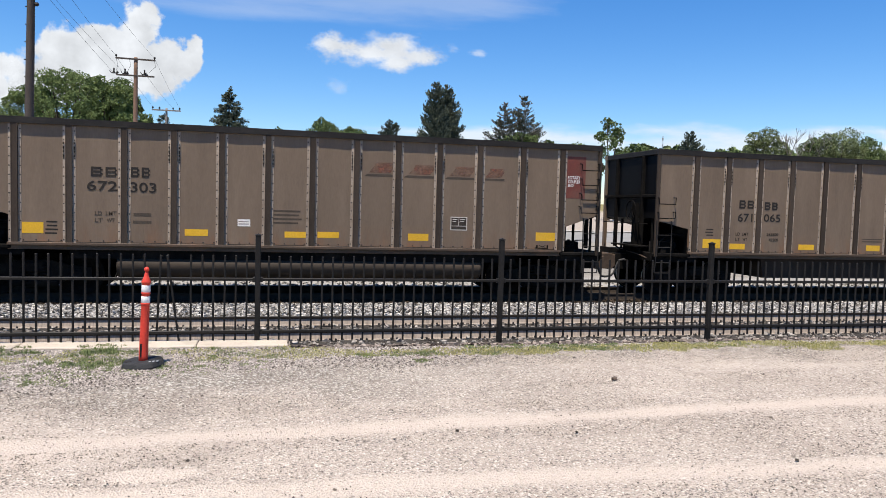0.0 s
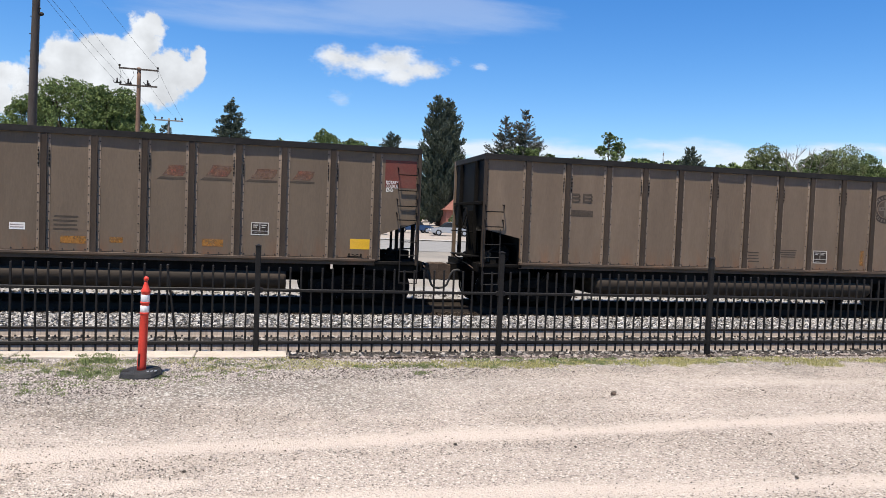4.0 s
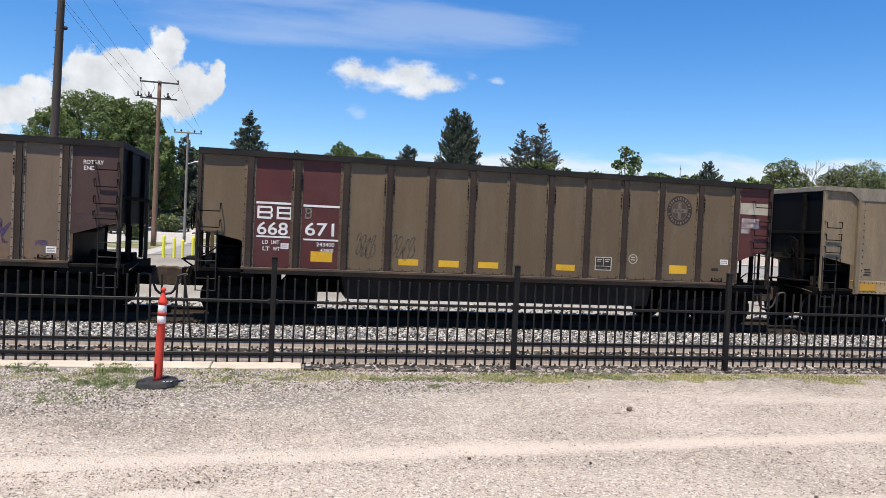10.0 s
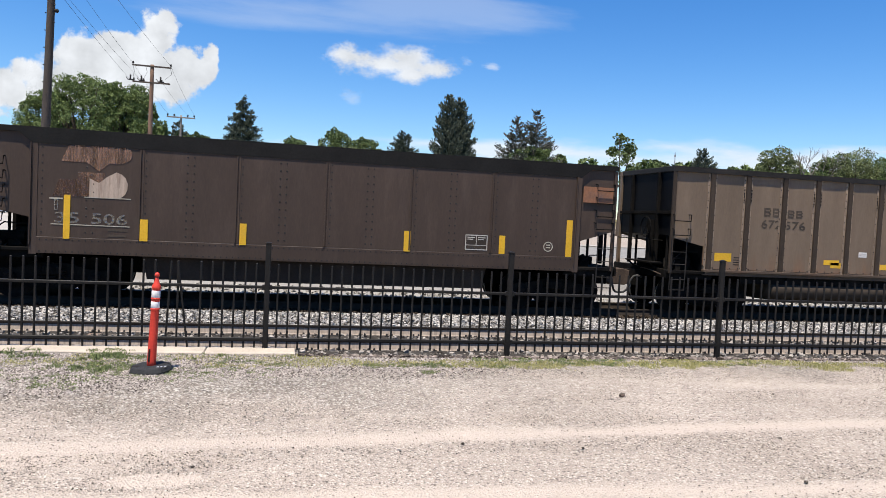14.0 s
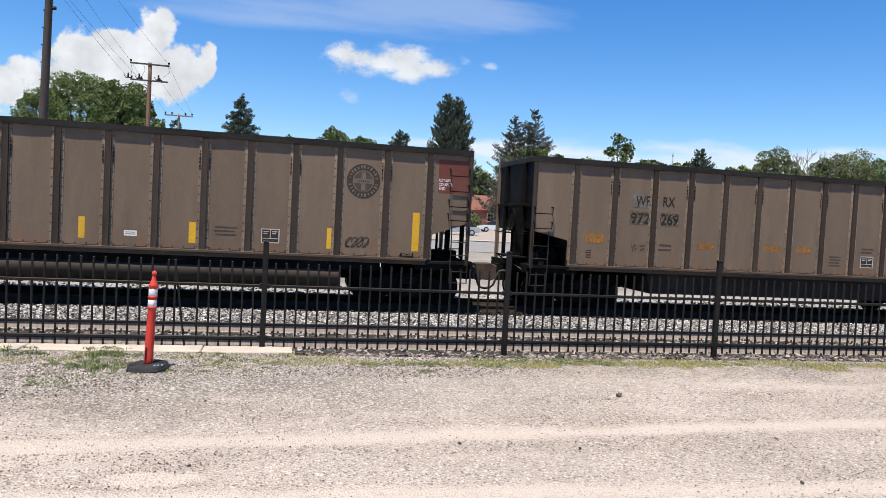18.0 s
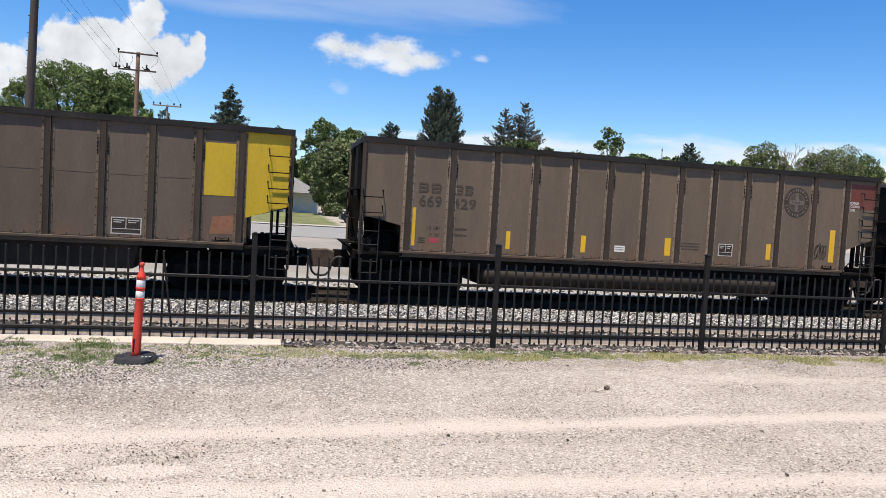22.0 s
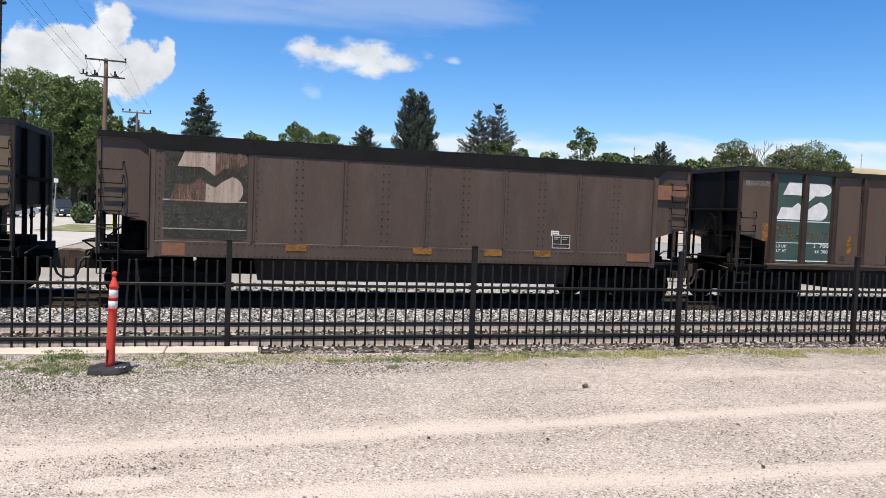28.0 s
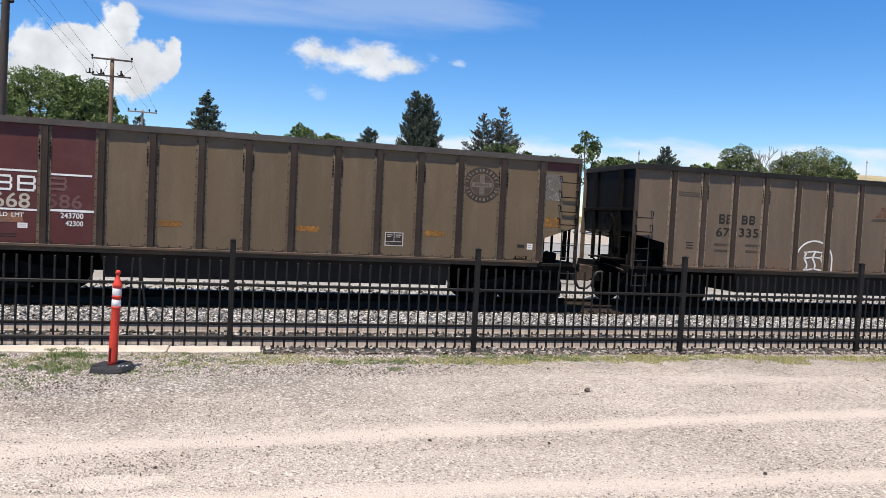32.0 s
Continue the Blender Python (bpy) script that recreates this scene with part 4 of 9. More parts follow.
def far_side_shape(bm, stakes):
    """The far wall with its stakes."""
    add_prism(bm, [(0.07, 2.0), (0.95, 1.8), (1.0, SILL), (BODY - 1.05, SILL), (BODY - 1.0, 1.8), (BODY - 0.07, 2.05), (BODY - 0.07, TOP - 0.1), (0.07, TOP - 0.1)], 1.455, 1.47)
    for x in stakes:
        add_box(bm, x - 0.06, x + 0.06, 1.47, 1.56, SILL + 0.02, TOP - 0.13)
    add_box(bm, 0, BODY, 1.43, 1.585, TOP - 0.135, TOP)
    add_box(bm, 1.0, BODY - 1.05, 1.40, 1.56, SILL - 0.1, SILL + 0.05)
    for x in (0.0, BODY - 0.09):
        add_box(bm, x, x + 0.09, 1.46, 1.565, SILL - 0.08, TOP - 0.135)


def side_frame_shape(bm):
    """Cast side frame with spring nest, on the truck centre."""
    add_prism(bm, [(-1.15, 0.40), (-1.15, 0.62), (-0.70, 0.66), (-0.30, 0.78), (0.30, 0.78), (0.70, 0.66), (1.15, 0.62), (1.15, 0.40), (0.75, 0.42), (0.42, 0.20), (-0.42, 0.20), (-0.75, 0.42)], -1.13, -0.98)
    for x in (-0.87, 0.87):
        add_lathe(bm, ((0.12, 0), (0.13, 0.03), (0.13, 0.15), (0.08, 0.19)), "y", 10, (x, -1.10, 0.46))
    for x in (-0.2, 0, 0.2):
        for k in range(5):
            add_lathe(bm, ((0.075, 0), (0.085, 0.02), (0.075, 0.04)), "z", 8, (x, -1.17, 0.30 + k * 0.075))
    add_box(bm, -0.45, 0.45, -1.2, -0.95, 0.25, 0.31)


def side_frame_far_shape(bm):
    side_frame_shape(bm)
    for v in bm.verts:
        v.co.y = -v.co.y
    bmesh.ops.reverse_faces(bm, faces=bm.faces)


def bolster_shape(bm):
    add_box(bm, -0.2, 0.2, -1.25, 1.25, 0.52, 0.74)
    bevelled(bm, 0.03)


def wheelset_shape(bm):
    """Axle and two flanged wheels, turning on y."""
    for s in (-1, 1):
        prof = [(0.12, -0.09), (0.30, -0.03), (0.40, -0.05), (0.457, -0.05), (0.457, 0.05), (0.487, 0.06), (0.487, 0.085), (0.40, 0.09), (0.30, 0.05), (0.12, 0.07)]
        add_lathe(bm, [(r, -h * s) for r, h in (prof if s < 0 else prof)] if s > 0 else prof[::1], "y", 28, (0, s * 0.755, 0))
    for f in bm.faces:
        if len(f.verts) == 4 and all(abs(math.hypot(v.co.x, v.co.z) - 0.457) < 0.001 for v in f.verts):
            f.material_index = 1
    add_lathe(bm, ((0.085, -1.1), (0.085, 1.1)), "y", 10)
    for s in (-1, 1):
        for k in range(6):
            a = k * math.pi / 3
            add_box(bm, 0.26 * math.cos(a) - 0.03, 0.26 * math.cos(a) + 0.03, s * 0.80 - 0.02, s * 0.80 + 0.02, 0.26 * math.sin(a) - 0.03, 0.26 * math.sin(a) + 0.03)


def coupler_shape(bm):
    """Knuckle coupler: shank, head and hook, its pulling face at x = -0.785."""
    add_box(bm, -0.42, 0.2, -0.09, 0.09, 0.76, 0.94)
    add_prism(bm, [(-0.80, 0.62), (-0.55, 0.60), (-0.40, 0.72), (-0.40, 1.00), (-0.62, 1.06), (-0.80, 1.05)], -0.22, 0.14)
    add_box(bm, -0.90, -0.76, 0.02, 0.17, 0.70, 1.0)
    bevelled(bm, 0.02)
    add_tube(bm, [(-0.15, -0.3, 1.12), (-0.20, -0.9, 1.10), (-0.18, -1.45, 1.02)], 0.015, 5)


def brake_platform_shape(bm):
    add_box(bm, -0.34, 0.06, -1.15, 0.30, 1.285, 1.32)
    for y in (-1.05, 0.2):
        add_tube(bm, [(-0.30, y, 1.28), (0.05, y, 1.05)], 0.02, 5)


def brake_staff_shape(bm):
    """Hand brake: an upright housing and a spoked wheel facing the gap."""
    add_box(bm, -0.12, 0.0, -0.62, -0.46, 1.31, 2.45)
    n = 14
    ring = [(-0.20, -0.54 + 0.27 * math.cos(6.2832 * i / n), 2.25 + 0.27 * math.sin(6.2832 * i / n)) for i in range(n + 1)]
    add_tube(bm, ring, 0.016, 5)
    for i in range(0, n, 3):
        add_tube(bm, [(-0.18, -0.54, 2.25), ring[i]], 0.011, 4)
    add_tube(bm, [(-0.10, -1.30, 1.90), (-0.10, 1.30, 1.90)], 0.015, 5)


def hose_shape(bm):
    add_tube(bm, [(-0.20, -0.48, 0.86), (-0.32, -0.48, 0.90), (-0.43, -0.47, 0.88), (-0.50, -0.46, 0.78), (-0.535, -0.44, 0.64), (-0.58, -0.42, 0.51), (-0.66, -0.38, 0.43), (-0.785, -0.34, 0.41)], 0.030, 7)


def cut_outlines(stakes):
    """The end sheets, cut away below along the slope of the hopper end."""
    a, b = stakes[0] - 0.06, stakes[-1] + 0.06
    left = [(0.07, 1.99), (0.95, 1.80), (a, 1.74), (a, TOP - 0.07), (0.07, TOP - 0.07)]
    right = [(b, 1.74), (b + 0.10, 1.78), (BODY - 0.07, 2.08), (BODY - 0.07, TOP - 0.07), (b, TOP - 0.07)]
    return left, right


def mirror_x(fn):
    def build(bm, *a):
        fn(bm, *a)
        for v in bm.verts:
            v.co.x = BODY - v.co.x
        bmesh.ops.reverse_faces(bm, faces=bm.faces)
    return build


WAGONS, WHEELS = [], []
TREAD = material("worn bright wheel tread", (0.30, 0.27, 0.24), 0.5, 0.5, 0.2, 4, 30)
DUSTY_GEAR = material("dusty cast iron brake gear", (0.045, 0.037, 0.030), 0.8, 0, 0.3, 5, 30, stain=(0.11, 0.09, 0.07), stain_amount=0.6, stain_scale=5, spec=0.2)
COUPLER_STEEL = material("rusty brown coupler casting", (0.085, 0.060, 0.045), 0.85, 0, 0.25, 4, 30, stain=(0.04, 0.028, 0.02), stain_amount=0.6, spec=0.15)


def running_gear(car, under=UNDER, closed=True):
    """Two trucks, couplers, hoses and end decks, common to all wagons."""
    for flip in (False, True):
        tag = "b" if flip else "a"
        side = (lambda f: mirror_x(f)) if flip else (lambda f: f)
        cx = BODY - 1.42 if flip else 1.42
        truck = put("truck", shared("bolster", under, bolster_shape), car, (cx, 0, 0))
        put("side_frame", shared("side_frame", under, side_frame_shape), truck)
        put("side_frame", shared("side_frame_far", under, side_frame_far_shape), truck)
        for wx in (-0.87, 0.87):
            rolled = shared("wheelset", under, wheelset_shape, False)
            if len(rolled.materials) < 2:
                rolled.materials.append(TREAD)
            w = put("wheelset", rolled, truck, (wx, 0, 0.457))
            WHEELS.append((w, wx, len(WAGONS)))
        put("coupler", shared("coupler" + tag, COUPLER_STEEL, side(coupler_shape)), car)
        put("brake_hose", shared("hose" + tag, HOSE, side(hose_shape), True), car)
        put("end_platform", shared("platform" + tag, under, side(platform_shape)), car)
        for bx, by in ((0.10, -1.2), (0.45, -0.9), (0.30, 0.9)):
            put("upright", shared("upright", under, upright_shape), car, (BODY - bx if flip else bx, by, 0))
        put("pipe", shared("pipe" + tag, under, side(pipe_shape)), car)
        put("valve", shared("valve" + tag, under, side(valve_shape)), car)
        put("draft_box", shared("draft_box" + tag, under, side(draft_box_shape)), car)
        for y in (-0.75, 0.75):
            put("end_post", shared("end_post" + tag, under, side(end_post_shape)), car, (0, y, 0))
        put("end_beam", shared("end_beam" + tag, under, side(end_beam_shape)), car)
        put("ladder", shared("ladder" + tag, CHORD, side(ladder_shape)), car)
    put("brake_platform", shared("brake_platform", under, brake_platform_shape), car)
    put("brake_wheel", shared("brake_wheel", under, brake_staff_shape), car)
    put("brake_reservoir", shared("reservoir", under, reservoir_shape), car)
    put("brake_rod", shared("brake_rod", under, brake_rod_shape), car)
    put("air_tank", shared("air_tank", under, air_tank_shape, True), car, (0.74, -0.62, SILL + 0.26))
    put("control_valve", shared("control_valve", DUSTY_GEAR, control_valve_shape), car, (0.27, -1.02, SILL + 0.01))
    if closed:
        put("gear_plate", shared("gear_plate", under, dark_backing_shape), car)


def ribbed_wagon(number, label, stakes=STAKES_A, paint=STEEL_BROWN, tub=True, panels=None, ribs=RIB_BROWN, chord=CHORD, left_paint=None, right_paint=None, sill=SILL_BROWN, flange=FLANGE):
    """A coal wagon with thirteen stakes a side. panels: paints of single side sheets, by their place from the front."""
    car = empty("coal_wagon", (0, 0, 0), label=label, category="coal wagon", group="wagons of the coal train")
    panels = panels or {}
    left, right = cut_outlines(stakes)
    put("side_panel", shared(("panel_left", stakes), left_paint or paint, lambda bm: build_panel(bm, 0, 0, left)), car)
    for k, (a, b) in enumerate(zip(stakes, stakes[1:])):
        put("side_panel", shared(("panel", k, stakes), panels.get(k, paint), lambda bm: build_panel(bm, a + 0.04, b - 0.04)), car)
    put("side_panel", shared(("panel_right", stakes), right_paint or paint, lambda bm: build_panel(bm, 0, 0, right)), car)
    for x in stakes:
        r = put("rib", shared("rib", ribs, rib_shape), car, (x, 0, 0))
        put("flange", shared("flange", flange, flange_shape), r)
        tagged(put("rivets", shared("bolts", BOLT, bolts_shape), r), kind="stuff")
        if stakes.index(x) % 2:
            tagged(put("nut_row", shared("top_bolts", UNDER, top_bolts_shape), r), kind="stuff")
    put("side_sill", shared("sill", sill, sill_shape), car)
    tagged(put("sill_rivets", shared(("sill_bolts", stakes), BOLT, lambda bm: sill_bolts_shape(bm, stakes)), car), kind="stuff")
    put("top_chord", shared("chord", chord, chord_shape), car)
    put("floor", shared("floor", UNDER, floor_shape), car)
    put("far_side", shared(("far_side", stakes), paint, lambda bm: far_side_shape(bm, stakes)), car)
    if tub:
        put("tub", shared("tub", TUB, tub_shape, True), car)
        put("tub_band", shared("tub_band", UNDER, tub_band_shape), car)
    else:
        put("tub", shared("shallow_tub", PAN, lambda bm: shallow_tub_shape(bm)), car)
    for flip in (False, True):
        tag = "b" if flip else "a"
        side = (lambda f: mirror_x(f)) if flip else (lambda f: f)
        put("end_chord", shared("end_chord" + tag, chord, side(end_chord_shape)), car)
        put("corner_post", shared("corner_post" + tag, ribs, side(corner_post_shape)), car)
        put("end_sheet", shared("end_sheet" + tag, END_BLACK, side(lambda bm: end_sheet_shape(bm, 2.05, 0.98))), car)
    put("lock_bracket", shared("lock_bracket", UNDER, lock_shape), car)
    grab = shared("grab", UNDER, grab_shape)
    for z in (2.60, 2.23):
        put("grab_iron", grab, car, (0.04, 0, z))
    for z in (3.38, 3.01, 2.64, 2.31):
        put("grab_iron", grab, car, (BODY - 0.57, 0, z))
    running_gear(car, closed=number not in (12, 17))
    WAGONS.append((car, number))
    return car


SEAMS = (3.28, 5.33, 7.33, 9.34, 11.35)


def riveted_wagon(number, label, paint, top, chord, band, ends=None):
    """An older coal wagon: flat riveted side plates, a deep top girder with sloped ends, and a deep side sill."""
    car = empty("coal_wagon", (0, 0, 0), label=label, category="coal wagon", group="wagons of the coal train")
    y = PLATE_Y - 0.025
    xs = (1.19, *SEAMS, 13.50)
    for k, (a, b) in enumerate(zip(xs, xs[1:])):
        put("side_plate", shared(("plate", k, top), paint, lambda bm: add_box(bm, a + 0.004, b - 0.004, y, y + 0.012, 1.38, top - 0.30)), car)

        def rivets(bm):
            for q in (-0.07, 0.07):
                for j in range(11):
                    add_lathe(bm, ((0.022, 0), (0.014, 0.008)), "y", 6, ((a + b) / 2 + q, y, 1.50 + j * (top - 1.95) / 10))
            for j in range(12):
                add_lathe(bm, ((0.020, 0), (0.017, 0.007)), "y", 5, (a + 0.09, y, 1.48 + j * (top - 1.90) / 11))
            for j in range(16):
                u = a + (b - a) * (j + 0.5) / 16
                add_lathe(bm, ((0.020, 0), (0.017, 0.007)), "y", 5, (u, y, top - 0.335))
                add_lathe(bm, ((0.020, 0), (0.017, 0.007)), "y", 5, (u, y - 0.006, 1.32))
                add_lathe(bm, ((0.020, 0), (0.017, 0.007)), "y", 5, (u, y - 0.006, 1.07))
        tagged(put("rivets", shared(("plate_rivets", k, top), BOLT, rivets), car), kind="stuff")
    batten = shared(("batten", top), paint, lambda bm: (add_box(bm, -0.045, -0.015, y - 0.03, y + 0.004, 1.40, top - 0.36), add_box(bm, 0.015, 0.045, y - 0.012, y + 0.004, 1.40, top - 0.36)))
    for x in SEAMS:
        put("batten", batten, car, (x, 0, 0))
        if top > 3.8:
            put("bracket", shared("batten_foot", band, lambda bm: (add_box(bm, -0.24, 0.24, y - 0.022, y + 0.004, 1.352, 1.380), bevelled(bm, 0.006))), car, (x, 0, 0))
    for x in (1.12, 13.57):
        put("corner_angle", shared(("angle", top), paint, lambda bm: (add_box(bm, -0.07, 0.07, y - 0.012, y + 0.02, 1.0, top - 0.30), add_box(bm, -0.07, -0.05, y - 0.05, y, 1.2, top - 0.33))), car, (x, 0, 0))

    def girder(bm):
        t = top
        add_prism(bm, [(0.0, t - 0.12), (0.80, t - 0.12), (1.08, t - 0.34), (13.62, t - 0.34), (13.90, t - 0.12), (BODY, t - 0.12), (BODY, t), (0.0, t)], -1.556, -1.42)
    put("top_girder", shared(("girder", top), chord, girder), car)
    put("side_sill", shared("deep_sill", band, lambda bm: (add_box(bm, 1.05, 13.64, y - 0.008, -1.36, 1.02, 1.375), bevelled(bm, 0.006))), car)
    left = [(0.07, 1.99), (0.98, 1.80), (1.06, 1.76), (1.06, top - 0.1), (0.07, top - 0.1)]
    right = [(13.62, 1.76), (13.72, 1.80), (BODY - 0.07, 2.05), (BODY - 0.07, top - 0.1), (13.62, top - 0.1)]
    for o in (left, right):
        put("end_panel", shared(("end_panel", o[0][0], top), ends or paint, lambda bm: add_prism(bm, o, PLATE_Y + 0.02, PLATE_Y + 0.032)), car)
    put("far_side", shared(("far_plain", top), paint, lambda bm: (add_prism(bm, [(0.07, 2.0), (0.95, 1.8), (1.0, 1.02), (13.6, 1.02), (13.65, 1.8), (BODY - 0.07, 2.05), (BODY - 0.07, top - 0.02), (0.07, top - 0.02)], 1.46, 1.50), add_box(bm, 0, BODY, 1.42, 1.585, top - 0.2, top))), car)
    put("floor", shared("floor", UNDER, floor_shape), car)
    put("tub", shared(("deep_tub", top), DEEP_TUB if top > 3.8 else PAN, deep_tub_shape if top > 3.8 else shallow_tub_shape), car)
    low = TOP - top
    for flip in (False, True):
        tag = "b" if flip else "a"
        side = (lambda f: mirror_x(f)) if flip else (lambda f: f)

        def lowered(fn, *a):
            def build(bm):
                side(fn)(bm, *a)
                for v in bm.verts:
                    if v.co.z > 3.2:
                        v.co.z -= low
            return build
        put("end_chord", shared(("end_chord", tag, top), chord, lowered(end_chord_shape)), car)
        put("corner_post", shared(("corner_post", tag, top), paint, lowered(corner_post_shape)), car)
        put("end_sheet", shared(("end_sheet", tag, top), END_BLACK, lowered(lambda bm: end_sheet_shape(bm, 2.05, 0.98))), car)
    grab = shared("grab", UNDER, grab_shape)
    for z in (3.06, 2.76, 2.46, 2.16, 1.86) if top < 3.8 else (2.95, 2.62, 2.28, 1.95):
        put("grab_iron", grab, car, (0.06, 0, z))
    for z in (3.25, 2.93, 2.60, 2.28):
        put("grab_iron", grab, car, (BODY - 0.57, 0, z))
    running_gear(car, closed=top < 3.8)
    WAGONS.append((car, number))
    return car


def patch(car, x0, x1, z0, z1, mat, name="painted_patch", label="", lift=0.004):
    """A painted rectangle on the side sheet."""
    bm = bmesh.new()
    y = FACE_OF.get(car.name, FACE) - 0.3 * lift
    add_box(bm, x0, x1, y - 0.0004, y + 0.003, z0, z1)
    return part(name, bm, mat, car, label)


# ---- markings on the wagon sides ----
STENCIL_BLACK = material("dusty dark stencil field", (0.045, 0.034, 0.027), 0.7, 0, 0.2, 4, 30, spec=0.15)
STENCIL_WHITE = material("dusty stencil white", (0.52, 0.47, 0.41), 0.65, 0, 0.2, 5, 40, stain=(0.2, 0.15, 0.11), stain_amount=0.6, stain_scale=3)
BLACK_MARK = material("black stencil paint", (0.02, 0.02, 0.02), 0.6)
PURPLE_MARK = material("purple spray paint", (0.10, 0.055, 0.16), 0.55, 0, 0.15, thin=0.3)
GHOST_WHITE = material("rubbed pale paint", (0.24, 0.215, 0.185), 0.7, 0, 0.2, 3, 25, stain=(0.16, 0.135, 0.11), stain_amount=0.9, stain_scale=3, thin=0.3)
GHOST_GREEN = material("rubbed greenish white paint", (0.105, 0.105, 0.075), 0.7, 0, 0.2, 3, 25, stain=(0.06, 0.06, 0.045), stain_amount=0.9, stain_scale=3, thin=0.4)
GHOST_RED = material("rubbed pale paint on maroon", (0.15, 0.075, 0.065), 0.7, 0, 0.2, 3, 25)
CREAM_MARK = material("yellowed white paint", (0.46, 0.40, 0.31), 0.6, 0, 0.15, 3, 25, stain=(0.28, 0.22, 0.16), stain_amount=0.6)
PINK_RED = material("dusty pinkish red paint", (0.33, 0.055, 0.065), 0.6, 0, 0.12, 2, 25)
SMEAR_RED = material("run red paint", (0.30, 0.028, 0.042), 0.6, 0, 0.15, 3, 25, thin=0.15)
RED_DIM = material("dull red-brown paint", (0.074, 0.040, 0.033), 0.6, 0, 0.12, 2, 25)
GREEN_PAINT = material("faded dark green wagon paint", (0.050, 0.085, 0.066), 0.55, 0, 0.14, 1.5, 25, stain=(0.085, 0.10, 0.08), stain_amount=0.6)
MAROON = material("faded maroon wagon paint", (0.092, 0.025, 0.022), 0.55, 0, 0.12, 1.5, 25, stain=(0.11, 0.05, 0.045), stain_amount=0.5)
PINK = material("sun-faded pink-red paint", (0.55, 0.135, 0.145), 0.6, 0, 0.08, 1.5, 25, stain=(0.48, 0.17, 0.16), stain_amount=0.5)
FADED_ORANGE = material("rubbed orange-brown paint", (0.26, 0.115, 0.06), 0.65, 0, 0.2, 2.5, 25, stain=(0.10, 0.065, 0.05), stain_amount=0.9, stain_scale=2.5)
CREAM_ORANGE = material("weathered cream-orange wagon paint", (0.52, 0.315, 0.125), 0.6, 0, 0.10, 1.2, 25, stain=(0.58, 0.40, 0.20), stain_amount=0.6, stretch=(1.5, 1.5, 0.4))
BRIGHT_YELLOW = material("weathered yellow wagon paint", (0.52, 0.34, 0.02), 0.55, 0, 0.10, 1.2, 25, stain=(0.40, 0.25, 0.03), stain_amount=0.6, stretch=(1.5, 1.5, 0.4))
DARK_BROWN = material("sooty dark brown wagon paint", (0.060, 0.039, 0.028), 0.58, 0.0, 0.12, 1.0, 25, 0.05, 14, (1.6, 1.6, 0.35), stain=(0.088, 0.060, 0.046), stain_amount=0.6, tint=0.06, spec=0.28)
UMBER = material("dull umber riveted wagon paint", (0.090, 0.060, 0.043), 0.58, 0.0, 0.14, 1.0, 25, 0.05, 14, (1.6, 1.6, 0.35), stain=(0.112, 0.086, 0.068), stain_amount=0.7, tint=0.06, spec=0.28)
MID_BROWN = material("dark brown ribbed wagon paint", (0.103, 0.065, 0.044), 0.56, 0.0, 0.10, 1.0, 25, 0.05, 14, (1.6, 1.6, 0.35), stain=(0.115, 0.088, 0.068), stain_amount=0.5, tint=0.05, spec=0.28)
OLIVE_BROWN = material("olive brown wagon paint", (0.143, 0.098, 0.056), 0.58, 0.0, 0.10, 1.0, 25, 0.05, 14, (1.6, 1.6, 0.35), stain=(0.185, 0.137, 0.086), stain_amount=0.6, tint=0.05, spec=0.28)
ALU_GREY = material("weathered grey-tan wagon plate", (0.225, 0.163, 0.098), 0.62, 0.0, 0.20, 0.9, 22, 0.06, 12, (1.8, 1.8, 0.35), stain=(0.135, 0.112, 0.085), stain_amount=0.8, stain_scale=1.1, tint=0.08, spec=0.3)
TAN_BAND = material("rusty cream sill band", (0.36, 0.25, 0.125), 0.65, 0, 0.15, 2.0, 22, stain=(0.22, 0.12, 0.055), stain_amount=0.8, stain_scale=1.5, stretch=(0.6, 1, 1))
ALU_CHORD = material("dusty grey top girder", (0.235, 0.195, 0.145), 0.65, 0.0, 0.22, 1.2, 22, 0.10, 10, stain=(0.12, 0.105, 0.09), stain_amount=0.7, stain_scale=1.4, stretch=(2.5, 1, 0.7), spec=0.3)
DEEP_TUB = material("grimy lit tub steel", (0.125, 0.092, 0.062), 0.75, 0.0, 0.2, 1.2, 25, stain=(0.075, 0.055, 0.038), stain_amount=0.6, stretch=(0.5, 1, 1.5), spec=0.2)
SOOT_CHORD = material("sooty black top girder", (0.014, 0.013, 0.012), 0.7, 0.0, 0.25, 1.2, 22, spec=0.12)
LIGHT_BROWN = material("dusty light brown wagon paint", (0.260, 0.181, 0.120), 0.66, 0.0, 0.10, 1.0, 25, 0.05, 14, (1.6, 1.6, 0.3), stain=(0.288, 0.211, 0.146), stain_amount=0.6, tint=0.05, spec=0.28)

FACE = PANEL_Y - 0.0012
FACE_OF = {}
ORANGE_GHOST = material("rubbed orange paint on green", (0.185, 0.115, 0.055), 0.7, 0, 0.2, 3, 25, stain=(0.08, 0.085, 0.060), stain_amount=0.9, stain_scale=3, thin=0.4)
EMBLEM_DARK = material("faded dark emblem paint", (0.056, 0.042, 0.034), 0.7, 0, 0.2, 4, 30, stain=(0.095, 0.068, 0.048), stain_amount=0.7, spec=0.15)
EMBLEM_DIM = material("dust-covered emblem paint", (0.082, 0.060, 0.046), 0.7, 0, 0.2, 4, 30, stain=(0.12, 0.085, 0.058), stain_amount=0.7, spec=0.2)
